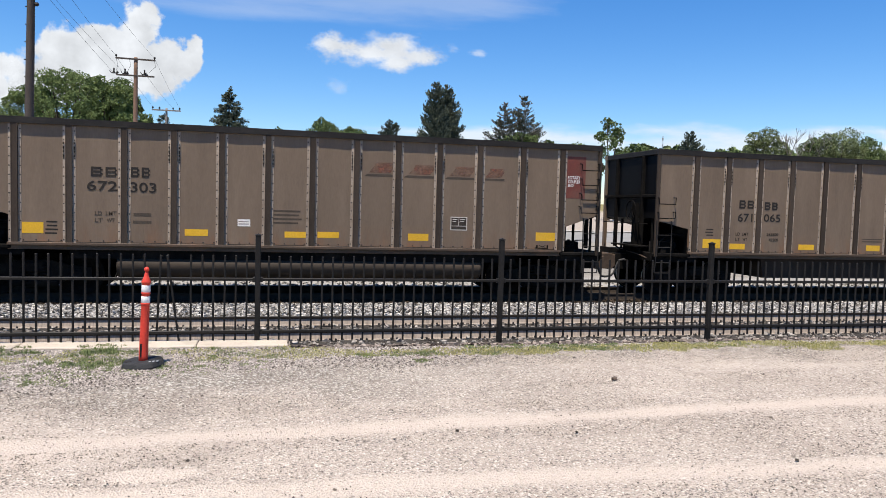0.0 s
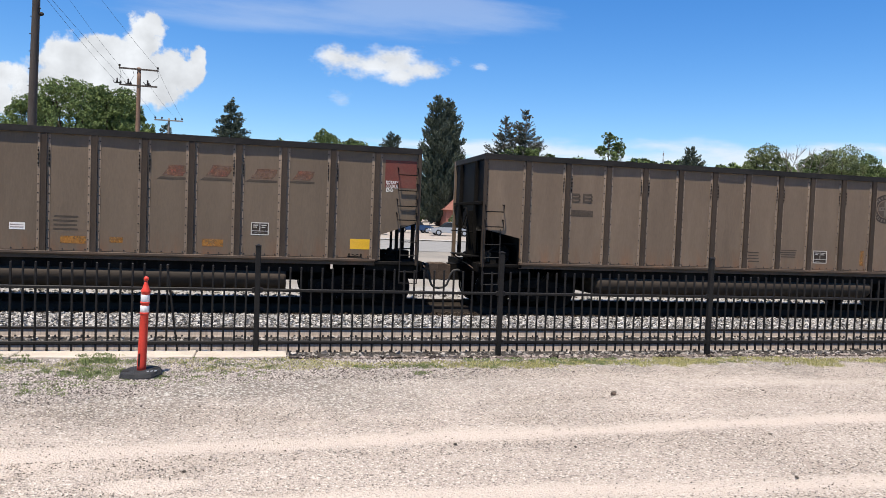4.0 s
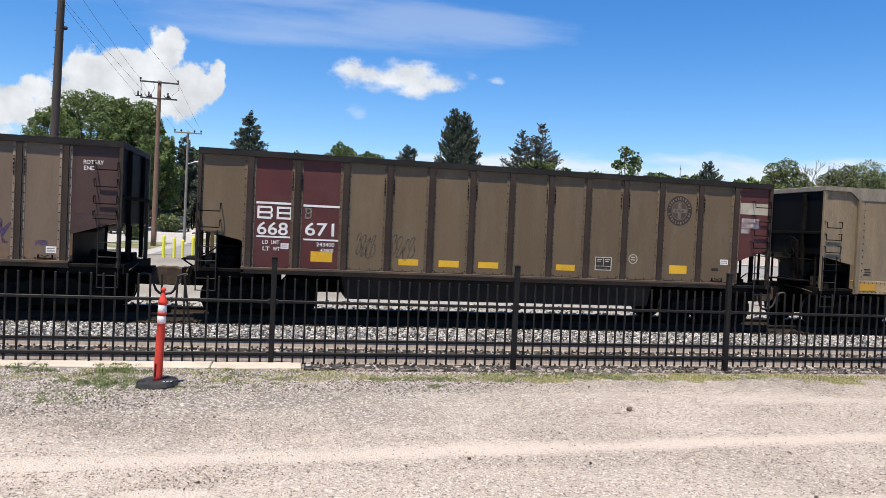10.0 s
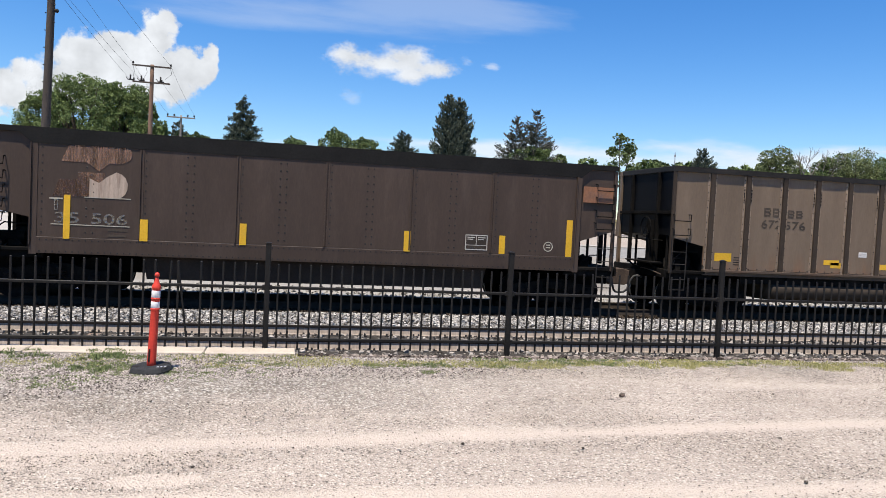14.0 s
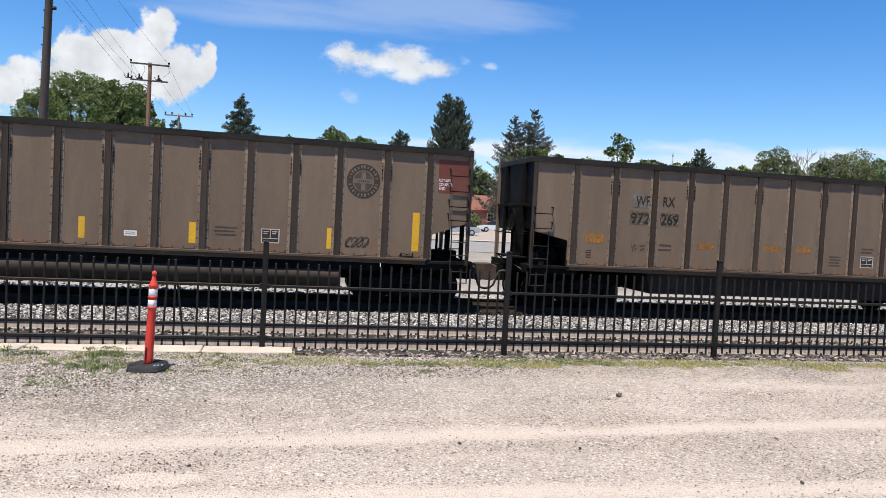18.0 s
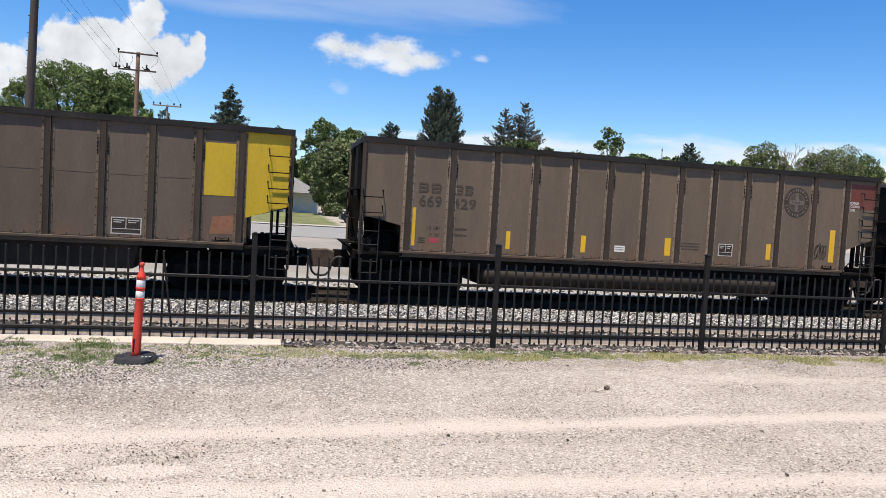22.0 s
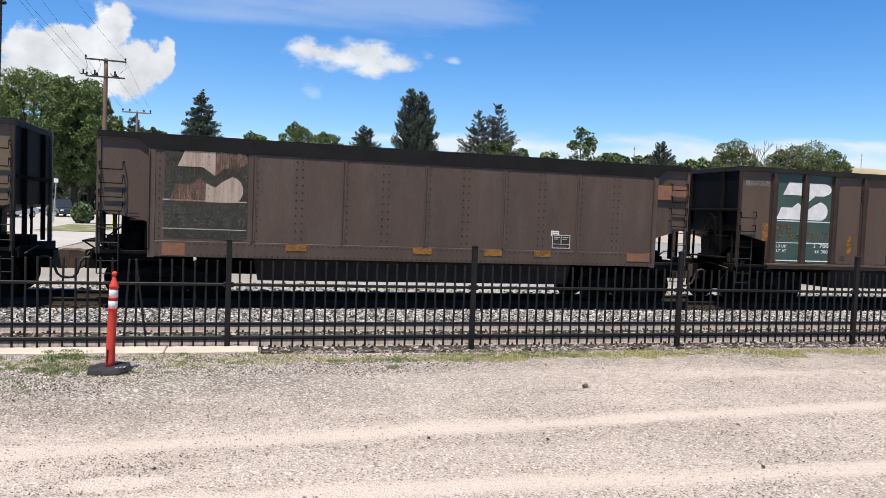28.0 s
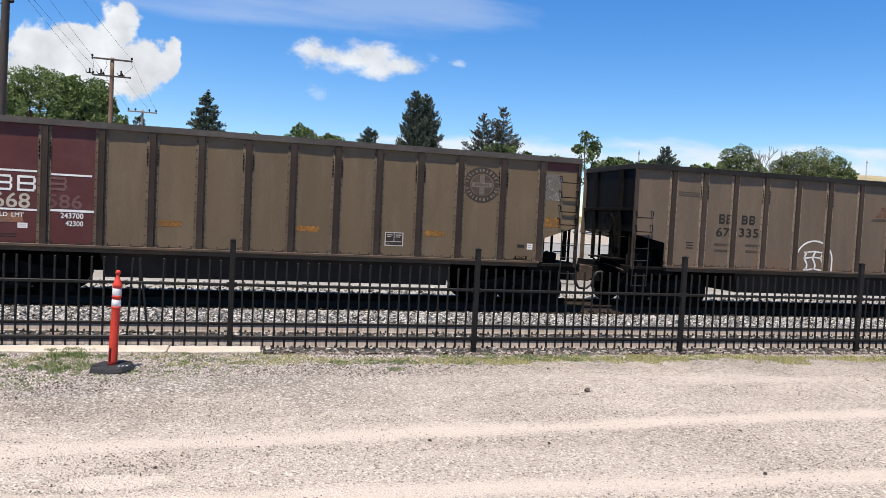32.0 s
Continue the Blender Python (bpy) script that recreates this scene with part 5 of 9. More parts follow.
EMBLEM_PALE = material("rubbed pale emblem paint", (0.155, 0.125, 0.098), 0.7, 0, 0.2, 4, 30, stain=(0.11, 0.080, 0.058), stain_amount=0.7, spec=0.2)
PALE_SPRAY = material("thin pale spray paint", (0.155, 0.125, 0.090), 0.7, 0, 0.2, 3, 25, thin=0.6)


def flat(car, name, outline_sets, mat, label="", lift=0.0, single=False):
    """Thin paint shapes on a wagon side: outlines in x, z (anticlockwise as seen). single: each outline is a piece of its own."""
    if single:
        for o in outline_sets:
            flat(car, name, [o], mat, label, lift)
        return
    bm = bmesh.new()
    y = FACE_OF.get(car.name, FACE) - (lift if lift > 0.008 else 0.5 * lift)
    for o in outline_sets:
        add_prism(bm, o, y - 0.0008, y + 0.003)
    if len(outline_sets) > 1:
        bmesh.ops.remove_doubles(bm, verts=bm.verts, dist=0.0006)
    return part(name, bm, mat, car, label)


def rect(x0, x1, z0, z1, skew=0.0):
    return [(x0, z0), (x1, z0), (x1 + skew, z1), (x0 + skew, z1)]


def stripe(car, x0, x1, z0, z1, mat):
    flat(car, "reflective_stripe", [rect(x0, x1, z0, z1)], mat, lift=0.012 if car.name in FACE_OF and z0 < 1.37 else 0.0, label= "yellow reflective stripe" if mat is YELLOW else "")


def placard(car, x0, x1, z0, z1):
    p = flat(car, "data_plate", [rect(x0, x1, z0, z1)], WHITE_PAINT, "small white data plate")
    flat(car, "plate_line", [rect(x0 + 0.02, x1 - 0.03, z0 + (z1 - z0) * f, z0 + (z1 - z0) * (f + 0.16)) for f in (0.25, 0.6)], RED_MARK, lift=0.003, single=True)


def bars(car, x0, x1, z0, z1, n, mat):
    """Small writing that cannot be read."""
    rng = random.Random(int(x0 * 100) + n)
    h = (z1 - z0) / (2 * n - 1) if n > 1 else z1 - z0
    flat(car, "small_lettering", [rect(x0 + rng.uniform(0, 0.04), x1 - rng.uniform(0, 0.12) * (x1 - x0), z0 + 2 * k * h, z0 + 2 * k * h + h * 0.8) for k in range(n)], mat, single=True)


def blocks(car, x0, x1, z0, z1, n, mat):
    """Owner's initials, as plain slotted slabs of their size."""
    w = (x1 - x0) / (n + 0.26 * (n - 1))
    t = min(0.26 * w, 0.048)
    m = (z0 + z1) / 2
    for k in range(n):
        a = x0 + k * 1.26 * w
        b = a + w
        flat(car, "mark_block", [rect(a, a + t, z0, z1), rect(b - t, b, z0 + t, m - t / 2), rect(b - t, b, m + t / 2, z1 - t), rect(a + t, b - t / 2, z1 - t, z1),
                                 rect(a + t, b - t / 2, m - t / 2, m + t / 2), rect(a + t, b - t / 2, z0, z0 + t)], mat, lift=0.005)


TEXTS = {}


def lettering(car, x0, x1, z0, z1, text, mat, bold=0.012):
    """Legible writing fitted into a rectangle, word by word."""
    words = text.split(" ")
    if len(words) > 1:
        total = len(text)
        done = 0
        for w in words:
            lettering(car, x0 + (x1 - x0) * done / total, x0 + (x1 - x0) * (done + len(w)) / total, z0, z1, w, mat, bold)
            done += len(w) + 1
        return
    if len(text) == 1:
        x1 = x0 + min(x1 - x0, 0.62 * (z1 - z0))
    key = (text, mat.name)
    if key not in TEXTS:
        cu = bpy.data.curves.new("lettering", "FONT")
        cu.body, cu.size, cu.extrude, cu.offset, cu.resolution_u = text, 1.0, 0.006, bold, 3
        tmp = new("lettering_source", cu)
        me = bpy.data.meshes.new_from_object(tmp.evaluated_get(bpy.context.evaluated_depsgraph_get()))
        bpy.data.objects.remove(tmp)
        bpy.data.curves.remove(cu)
        me.materials.clear()
        me.materials.append(mat)
        co = np.array([v.co[:] for v in me.vertices])
        lo, hi = co.min(0), co.max(0)
        out = np.column_stack(((co[:, 0] - lo[0]) / (hi[0] - lo[0]), (hi[2] - co[:, 2]) * 0.05, (co[:, 1] - lo[1]) / (hi[1] - lo[1])))
        me.vertices.foreach_set("co", out.ravel())
        me.update()
        TEXTS[key] = me
    me = TEXTS[key].copy()
    co = np.array([v.co[:] for v in me.vertices])
    co[:, 0] = x0 + co[:, 0] * (x1 - x0)
    co[:, 1] = FACE_OF.get(car.name, FACE) - 0.0032 - co[:, 1] - (0.012 if mat is BLACK_MARK and z0 < 1.3 else 0)
    co[:, 2] = z0 + co[:, 2] * (z1 - z0)
    me.vertices.foreach_set("co", co.ravel())
    me.update()
    put("lettering", me, car)


def stencil_box(car, x0, x1, z0, z1):
    """The framed maintenance stencil: two dark fields over a narrow one, in a white frame."""
    t, m = 0.022, z0 + (z1 - z0) * 0.30
    u = x0 + (x1 - x0) * 0.48
    flat(car, "stencil_ground", [rect(x0, x1, z0, z1)], STENCIL_BLACK, "dusty dark stencil field")
    flat(car, "stencil_frame", [rect(x0, x1, z0, z0 + t), rect(x0, x1, z1 - t, z1), rect(x0, x0 + t, z0 + t, z1 - t), rect(x1 - t, x1, z0 + t, z1 - t), rect(u, u + t * 0.7, m + t * 0.6, z1 - t),
                                rect(x0 + t, x1 - t, m, m + t * 0.6)], STENCIL_WHITE, "white stencil frame", 0.003)
    for a, b in ((x0 + 0.05, u - 0.03), (u + 0.045, x1 - 0.05)):
        flat(car, "stencil_line", [rect(a, b - 0.25 * (b - a) * (k % 2), z1 - 0.075 - 0.045 * k, z1 - 0.055 - 0.045 * k) for k in range(2)], STENCIL_WHITE, lift=0.003, single=True)
    flat(car, "stencil_line", [rect(x0 + 0.05, x1 - 0.12, z0 + 0.045, z0 + 0.062)], GHOST_WHITE, lift=0.003)


def slanted_mark(car, x0, x1, z0, z1):
    """A speed-lettered company mark, as slanted red bands close together over a dark bar."""
    h = z1 - z0
    w = x1 - x0
    flat(car, "slanted_mark", [rect(x0 + 0.16 * w, x0 + 0.84 * w, z0 + 0.26 * h, z0 + 0.505 * h, 0.08 * w), rect(x0 + 0.25 * w, x0 + 0.92 * w, z0 + 0.515 * h, z0 + 0.745 * h, 0.08 * w),
                               rect(x0 + 0.34 * w, x0 + 0.97 * w, z0 + 0.755 * h, z1, 0.03 * w)], RED_MARK, "faded red slanted company mark", single=True)
    flat(car, "underline", [[(x0, z0), (x1, z0), (x1, z0 + 0.17 * h), (x0 + 0.12 * w, z0 + 0.17 * h)]], DIM_LETTER, "dark underline")


def circle(cx, cz, rx, rz, a0=0.0, a1=360.0, n=24):
    return [(cx + rx * math.cos(radians(a0 + (a1 - a0) * k / n)), cz + rz * math.sin(radians(a0 + (a1 - a0) * k / n))) for k in range(n + (a1 - a0 < 360))]


def blot(x0, x1, z0, z1, n=36):
    """A roughly brushed-over patch."""
    res = []
    for k in range(n):
        a = 2 * math.pi * k / n
        c, s = math.cos(a), math.sin(a)
        q = 1 + 0.22 * noise.noise(Vector((c * 3 + x0, s * 3, 1)))
        res.append(((x0 + x1) / 2 + (x1 - x0) / 2 * math.copysign(abs(c) ** 0.55, c) * q, (z0 + z1) / 2 + (z1 - z0) / 2 * math.copysign(abs(s) ** 0.55, s) * q))
    return res


def band_quads(cx, cz, r0, r1, q, a0=0, a1=360, n=32):
    """Ring pieces; q squeezes the height."""
    res = []
    for k in range(n):
        a, b = radians(a0 + (a1 - a0) * k / n), radians(a0 + (a1 - a0) * (k + 1) / n)
        res.append([(cx + r0 * math.cos(a), cz + q * r0 * math.sin(a)), (cx + r1 * math.cos(a), cz + q * r1 * math.sin(a)),
                    (cx + r1 * math.cos(b), cz + q * r1 * math.sin(b)), (cx + r0 * math.cos(b), cz + q * r0 * math.sin(b))])
    return res


def emblem(car, x0, x1, z0, z1, mat):
    """A faded round company emblem: a dark ring of unreadable pale letters about a barred disc."""
    cx, cz, r = (x0 + x1) / 2, (z0 + z1) / 2, (x1 - x0) / 2
    q = (z1 - z0) / (x1 - x0)
    flat(car, "emblem_ring", band_quads(cx, cz, r * 0.64, r, q, n=40), EMBLEM_DARK if mat is DARK_LETTER else EMBLEM_DIM, "faded dark round emblem")
    flat(car, "emblem_disc", [circle(cx, cz, r * 0.58, r * 0.58 * q, n=28)], EMBLEM_DIM, "faded inner disc", 0.002)
    rng = random.Random(4)
    letters = []
    for k in range(26):
        a = k * 360 / 26 + rng.uniform(-1.5, 1.5)
        if 172 < a < 184 or a > 352 or a < 4:
            continue
        letters += band_quads(cx, cz, r * rng.uniform(0.72, 0.75), r * rng.uniform(0.88, 0.93), q, a, a + rng.uniform(4, 8), 1)
    flat(car, "emblem_letter", letters, EMBLEM_PALE if mat is DARK_LETTER else PALE_SPRAY, lift=0.004, single=True)
    s = r * 0.13
    flat(car, "emblem_cross", [rect(cx - s, cx + s, cz + s * q, cz + r * 0.55 * q), rect(cx - s, cx + s, cz - r * 0.55 * q, cz - s * q), rect(cx - r * 0.55, cx + r * 0.55, cz - s * q, cz + s * q)], EMBLEM_PALE, lift=0.004)
    flat(car, "emblem_bar", [rect(cx - r * 0.36 + 0.11 * r * k, cx - r * 0.30 + 0.11 * r * k, cz - s * q * 0.5, cz + s * q * 0.5) for k in range(7)], DIM_LETTER, lift=0.006, single=True)


def ring(car, x0, x1, z0, z1, mat):
    cx, cz, r = (x0 + x1) / 2, (z0 + z1) / 2, (x1 - x0) / 2
    flat(car, "ring_mark", band_quads(cx, cz, r * 0.82, r, 1, n=20), mat)
    flat(car, "ring_bar", [rect(cx - r * 0.45, cx + r * 0.45, cz + r * (0.2 - 0.5 * k), cz + r * (0.42 - 0.5 * k)) for k in range(2)], mat, single=True)


def ribbon(points, w):
    """Quads along a stroke."""
    res = []
    for (a, b), (c, d) in zip(points, points[1:]):
        L = math.hypot(c - a, d - b) or 1e-6
        nx, nz = -(d - b) / L * w / 2, (c - a) / L * w / 2
        res.append([(a - nx, b - nz), (c - nx, d - nz), (c + nx, d + nz), (a + nx, b + nz)])
    return res


def scrawl(car, x0, x1, z0, z1, mat, seed):
    """Unreadable sprayed strokes."""
    rng = random.Random(seed)
    w, h = x1 - x0, z1 - z0
    quads = []
    for s in range(4):
        cx, cz = x0 + w * (0.14 + 0.24 * s), z0 + h * rng.uniform(0.4, 0.6)
        ph = rng.uniform(0, 6)
        quads += ribbon([(cx + 0.12 * w * math.sin(1.7 * u + ph), cz + 0.42 * h * math.cos(u * 1.1 + ph)) for u in [k * 0.5 for k in range(13)]], 0.035)
    flat(car, "sprayed_scrawl", quads, mat, "sprayed graffiti scrawl", 0.001)


def tag_outline(car, x0, x1, z0, z1):
    """A white sprayed outline like a rounded hood, with bars in it."""
    cx, w, h = (x0 + x1) / 2, x1 - x0, z1 - z0
    pts = [(cx + 0.48 * w * math.cos(a), z0 + h * (0.42 + 0.55 * math.sin(a))) for a in [math.pi * k / 14 for k in range(15)]]
    quads = ribbon([(x1 - 0.03, z0 + 0.05)] + pts + [(x0 + 0.03, z0)], 0.045)
    for k in range(3):
        quads += ribbon([(x0 + w * (0.28 + 0.22 * k) + 0.05 * math.sin(u), z0 + h * (0.12 + 0.075 * u)) for u in range(8)], 0.05)
    for f in (0.1, 0.45, 0.62):
        quads += ribbon([(x0 + 0.22 * w, z0 + f * h), (cx, z0 + (f + 0.04) * h), (x1 - 0.18 * w, z0 + f * h)], 0.04)
    flat(car, "sprayed_outline", quads, WHITE_PAINT, "white sprayed graffiti outline", 0.004)


def red_smears(car, x0, x1, z0, z1):
    """Red paint smeared and run down over the pink."""
    w, h = x1 - x0, z1 - z0
    for u0, u1, v0, v1 in ((0.06, 0.30, 0.36, 1.0), (0.18, 0.56, -0.04, 0.26), (0.30, 0.40, 0.2, 0.5), (0.56, 0.63, 0.4, 0.66), (0.70, 0.95, 0.22, 0.82)):
        flat(car, "red_smear", [blot(x0 + w * u0, x0 + w * u1, z0 + h * v0, z0 + h * v1, 20)], SMEAR_RED, lift=0.004)


def smear(car, x0, x1, z0, z1):
    flat(car, "rust_smear", [[(x0, z0), (x1, z0 + 0.03), (x1 - 0.04, z1), (x0 + 0.06, z1 - 0.05)]], FADED_ORANGE, lift=0.001)


def company_logo(car, x0, x1, z0, z1, mats, lift=0.004):
    """An old merger emblem reduced to plain slabs: two steps, a slope and two half rounds."""
    w, h = x1 - x0, z1 - z0
    X, Z = (lambda u: x0 + w * u), (lambda v: z0 + h * v)
    top = [(X(0.10), Z(0.66)), (X(0.42), Z(0.66)), (X(0.58), Z(0.50)), (X(0.58), Z(1.0)), (X(0.20), Z(1.0))]
    low = [(X(0.0), Z(0.0)), (X(0.46), Z(0.0)), (X(0.46), Z(0.36)), (X(0.38), Z(0.46)), (X(0.28), Z(0.32)), (X(0.08), Z(0.32))]
    bow = [(X(0.58), Z(0.50)), (X(0.70), Z(0.66)), (X(0.86), Z(0.66))] + [(X(0.86 + 0.14 * math.sin(a)), Z(0.84 - 0.16 * math.cos(a))) for a in [0.3 + 0.5 * k for k in range(6)]] + [(X(0.86), Z(1.0)), (X(0.58), Z(1.0))]
    belly = [(X(0.46), Z(0.0)), (X(0.82), Z(0.0))] + [(X(0.82 + 0.13 * math.sin(a)), Z(0.24 - 0.24 * math.cos(a))) for a in [0.3 + 0.5 * k for k in range(6)]] + [(X(0.80), Z(0.50)), (X(0.68), Z(0.40)), (X(0.58), Z(0.28)), (X(0.46), Z(0.36))]
    for o, m in zip((top, low, bow, belly), mats):
        flat(car, "logo_slab", [o], m, "plain slab of an old logo", lift)


def worn_logo(car, x0, x1, z0, z1, green):
    if green:
        flat(car, "green_field", [rect(x0 - 0.10, x1 + 0.02, 1.45, z1 + 0.05)], GREEN_DIM, "remains of dark green paint", 0.001)
    company_logo(car, x0, x1, z0, z1, (WORN_CREAM if green else WORN_TAN, WORN_TAN if green else WORN_DIM, WORN_TAN, WORN_CREAM))
    if not green:
        flat(car, "rust_field", [rect(x0 + 0.5, x1 - 0.55, z0 + 0.02, z1 - 0.6)], WORN_TAN, lift=0.002)


STREAKS = (7, 1, 0.55)
WORN_CREAM = material("streaked worn cream paint", (0.44, 0.33, 0.25), 0.6, 0, 0.2, 2, 25, stain=(0.17, 0.09, 0.06), stain_amount=0.9, stain_scale=1.6, stretch=STREAKS)
WORN_TAN = material("streaked worn tan paint", (0.27, 0.155, 0.105), 0.6, 0, 0.25, 2, 25, stain=(0.075, 0.046, 0.030), stain_amount=1.0, stain_scale=1.4, stretch=STREAKS, thin=0.3)
WORN_DIM = material("streaked remains of reddish paint", (0.125, 0.070, 0.050), 0.6, 0, 0.25, 2, 25, stain=(0.068, 0.042, 0.027), stain_amount=1.0, stain_scale=1.4, stretch=STREAKS, thin=0.5)
GREEN_DIM = material("worn dark green on brown", (0.064, 0.062, 0.046), 0.6, 0, 0.15, 1.5, 25, stain=(0.075, 0.060, 0.045), stain_amount=0.7, thin=0.3)


def dress_a():
    c = ribbed_wagon(0, "weathered brown-grey coal wagon with thirteen dark stakes and red end patch", flange=FLANGE_PALE)
    blocks(c, 2.63, 3.16, 2.64, 2.85, 2, DARK_LETTER)
    blocks(c, 3.44, 3.84, 2.65, 2.87, 2, DARK_LETTER)
    lettering(c, 2.55, 3.17, 2.33, 2.55, "672", DARK_LETTER)
    lettering(c, 3.43, 3.97, 2.32, 2.54, "303", DARK_LETTER)
    lettering(c, 2.71, 3.15, 1.80, 1.89, "LD LMT", DIM_LETTER)
    lettering(c, 2.71, 3.11, 1.65, 1.74, "LT WT", DIM_LETTER)
    bars(c, 3.47, 3.89, 1.63, 1.88, 2, DIM_LETTER)
    stripe(c, 1.16, 1.69, 1.38, 1.62, YELLOW)
    bars(c, 1.72, 1.98, 1.37, 1.66, 4, DARK_LETTER)
    stripe(c, 4.57, 5.07, 1.38, 1.53, YELLOW)
    placard(c, 5.71, 5.99, 1.62, 1.78)
    bars(c, 6.43, 7.15, 1.70, 2.02, 4, DIM_LETTER)
    stripe(c, 6.76, 7.26, 1.38, 1.52, YELLOW)
    stripe(c, 7.51, 8.01, 1.39, 1.53, YELLOW)
    stripe(c, 9.66, 10.16, 1.36, 1.53, YELLOW)
    stencil_box(c, 10.70, 11.12, 1.63, 1.96)
    stripe(c, 12.91, 13.44, 1.41, 1.62, YELLOW)
    slanted_mark(c, 8.57, 9.31, 2.87, 3.20)
    slanted_mark(c, 9.51, 10.28, 2.87, 3.18)
    slanted_mark(c, 10.52, 11.27, 2.87, 3.17)
    slanted_mark(c, 11.46, 12.04, 2.87, 3.16)
    patch(c, 13.65, 14.19, 2.50, 3.55, RED_PATCH, "end_patch", "faded red end patch")
    lettering(c, 13.71, 14.05, 2.98, 3.06, "ROTARY", WHITE_PAINT)
    lettering(c, 13.72, 14.05, 2.88, 2.96, "COUPLER", WHITE_PAINT)
    lettering(c, 13.72, 13.87, 2.79, 2.86, "END", WHITE_PAINT)


def dress_b():
    c = ribbed_wagon(1, "brown coal wagon with yellow stripes and black graffiti scrawl", STAKES_B, tub=False, flange=FLANGE_PALE, right_paint=END_BROWN)
    blocks(c, 2.48, 2.93, 2.38, 2.60, 2, DARK_LETTER)
    blocks(c, 3.26, 3.67, 2.36, 2.57, 2, DARK_LETTER)
    lettering(c, 2.45, 2.90, 2.02, 2.25, "671", DARK_LETTER)
    lettering(c, 3.25, 3.77, 2.04, 2.25, "065", DARK_LETTER)
    lettering(c, 2.41, 2.80, 1.65, 1.73, "LD LMT", DARK_LETTER)
    lettering(c, 2.41, 2.77, 1.51, 1.59, "LT WT", DARK_LETTER)
    lettering(c, 3.36, 3.73, 1.66, 1.74, "243800", DARK_LETTER)
    lettering(c, 3.44, 3.73, 1.51, 1.59, "42200", DARK_LETTER)
    stripe(c, 1.43, 1.96, 1.30, 1.54, YELLOW)
    bars(c, 1.49, 1.75, 1.63, 1.82, 3, DARK_LETTER)
    stripe(c, 2.24, 2.71, 1.28, 1.43, YELLOW)
    stripe(c, 4.39, 4.89, 1.29, 1.44, YELLOW)
    bars(c, 6.44, 7.17, 1.54, 1.64, 2, DIM_LETTER)
    stripe(c, 6.61, 7.07, 1.29, 1.45, YELLOW)
    stripe(c, 7.63, 8.15, 1.29, 1.46, YELLOW)
    stencil_box(c, 9.87, 10.23, 1.53, 1.84)
    stripe(c, 9.83, 10.26, 1.29, 1.46, YELLOW)
    bars(c, 10.70, 11.30, 1.64, 1.88, 3, DIM_LETTER)
    scrawl(c, 11.70, 12.35, 1.29, 1.75, BLACK_MARK, 1)
    stripe(c, 12.68, 13.16, 1.30, 1.52, YELLOW)
    lettering(c, 13.79, 14.21, 3.28, 3.39, "ROTARY", WHITE_PAINT)
    lettering(c, 13.80, 14.03, 3.16, 3.25, "END", WHITE_PAINT)
    slanted_mark(c, 7.52, 8.33, 2.66, 3.00)
    slanted_mark(c, 8.54, 9.38, 2.67, 3.02)
    slanted_mark(c, 9.60, 10.46, 2.68, 3.00)
    slanted_mark(c, 10.70, 11.29, 2.71, 3.02)


def dress_c():
    c = ribbed_wagon(2, paint=STEEL_DARK, label="dusty brown coal wagon with faded red slanted marks")
    blocks(c, 2.72, 3.23, 2.62, 2.83, 2, DARK_LETTER)
    blocks(c, 3.40, 3.94, 2.61, 2.82, 2, DARK_LETTER)
    lettering(c, 2.63, 3.19, 2.28, 2.51, "672", DARK_LETTER)
    lettering(c, 3.47, 4.05, 2.29, 2.52, "252", DARK_LETTER)
    lettering(c, 2.82, 3.20, 1.79, 1.87, "LD LMT", DIM_LETTER)
    lettering(c, 2.82, 3.16, 1.64, 1.71, "LT WT", DIM_LETTER)
    bars(c, 3.49, 3.90, 1.64, 1.88, 2, DIM_LETTER)
    stripe(c, 1.24, 1.81, 1.36, 1.61, ORANGE_DULL)
    stripe(c, 1.82, 1.98, 1.59, 1.71, PINK_RED)
    stripe(c, 4.61, 5.10, 1.37, 1.52, ORANGE_DULL)
    placard(c, 5.71, 6.02, 1.63, 1.78)
    bars(c, 6.56, 7.10, 1.65, 1.97, 4, DIM_LETTER)
    stripe(c, 6.71, 7.22, 1.36, 1.52, ORANGE_DULL)
    stripe(c, 7.70, 7.97, 1.40, 1.52, ORANGE_DULL)
    stripe(c, 9.64, 10.09, 1.38, 1.54, ORANGE_DULL)
    stencil_box(c, 10.69, 11.09, 1.67, 1.96)
    stripe(c, 12.96, 13.46, 1.41, 1.65, YELLOW)
    bars(c, 2.50, 3.06, 3.23, 3.34, 3, DIM_LETTER)
    slanted_mark(c, 8.65, 9.29, 2.85, 3.17)
    slanted_mark(c, 9.56, 10.25, 2.87, 3.21)
    slanted_mark(c, 10.53, 11.25, 2.88, 3.18)
    slanted_mark(c, 11.49, 12.09, 2.90, 3.18)
    patch(c, 13.74, 14.50, 2.90, 3.55, RED_PATCH, "end_patch", "faded red end patch")
    lettering(c, 13.77, 14.06, 2.98, 3.06, "ROTARY", WHITE_PAINT)
    lettering(c, 13.78, 14.08, 2.89, 2.97, "COUPLER", WHITE_PAINT)
    lettering(c, 13.78, 13.94, 2.80, 2.88, "END", WHITE_PAINT)


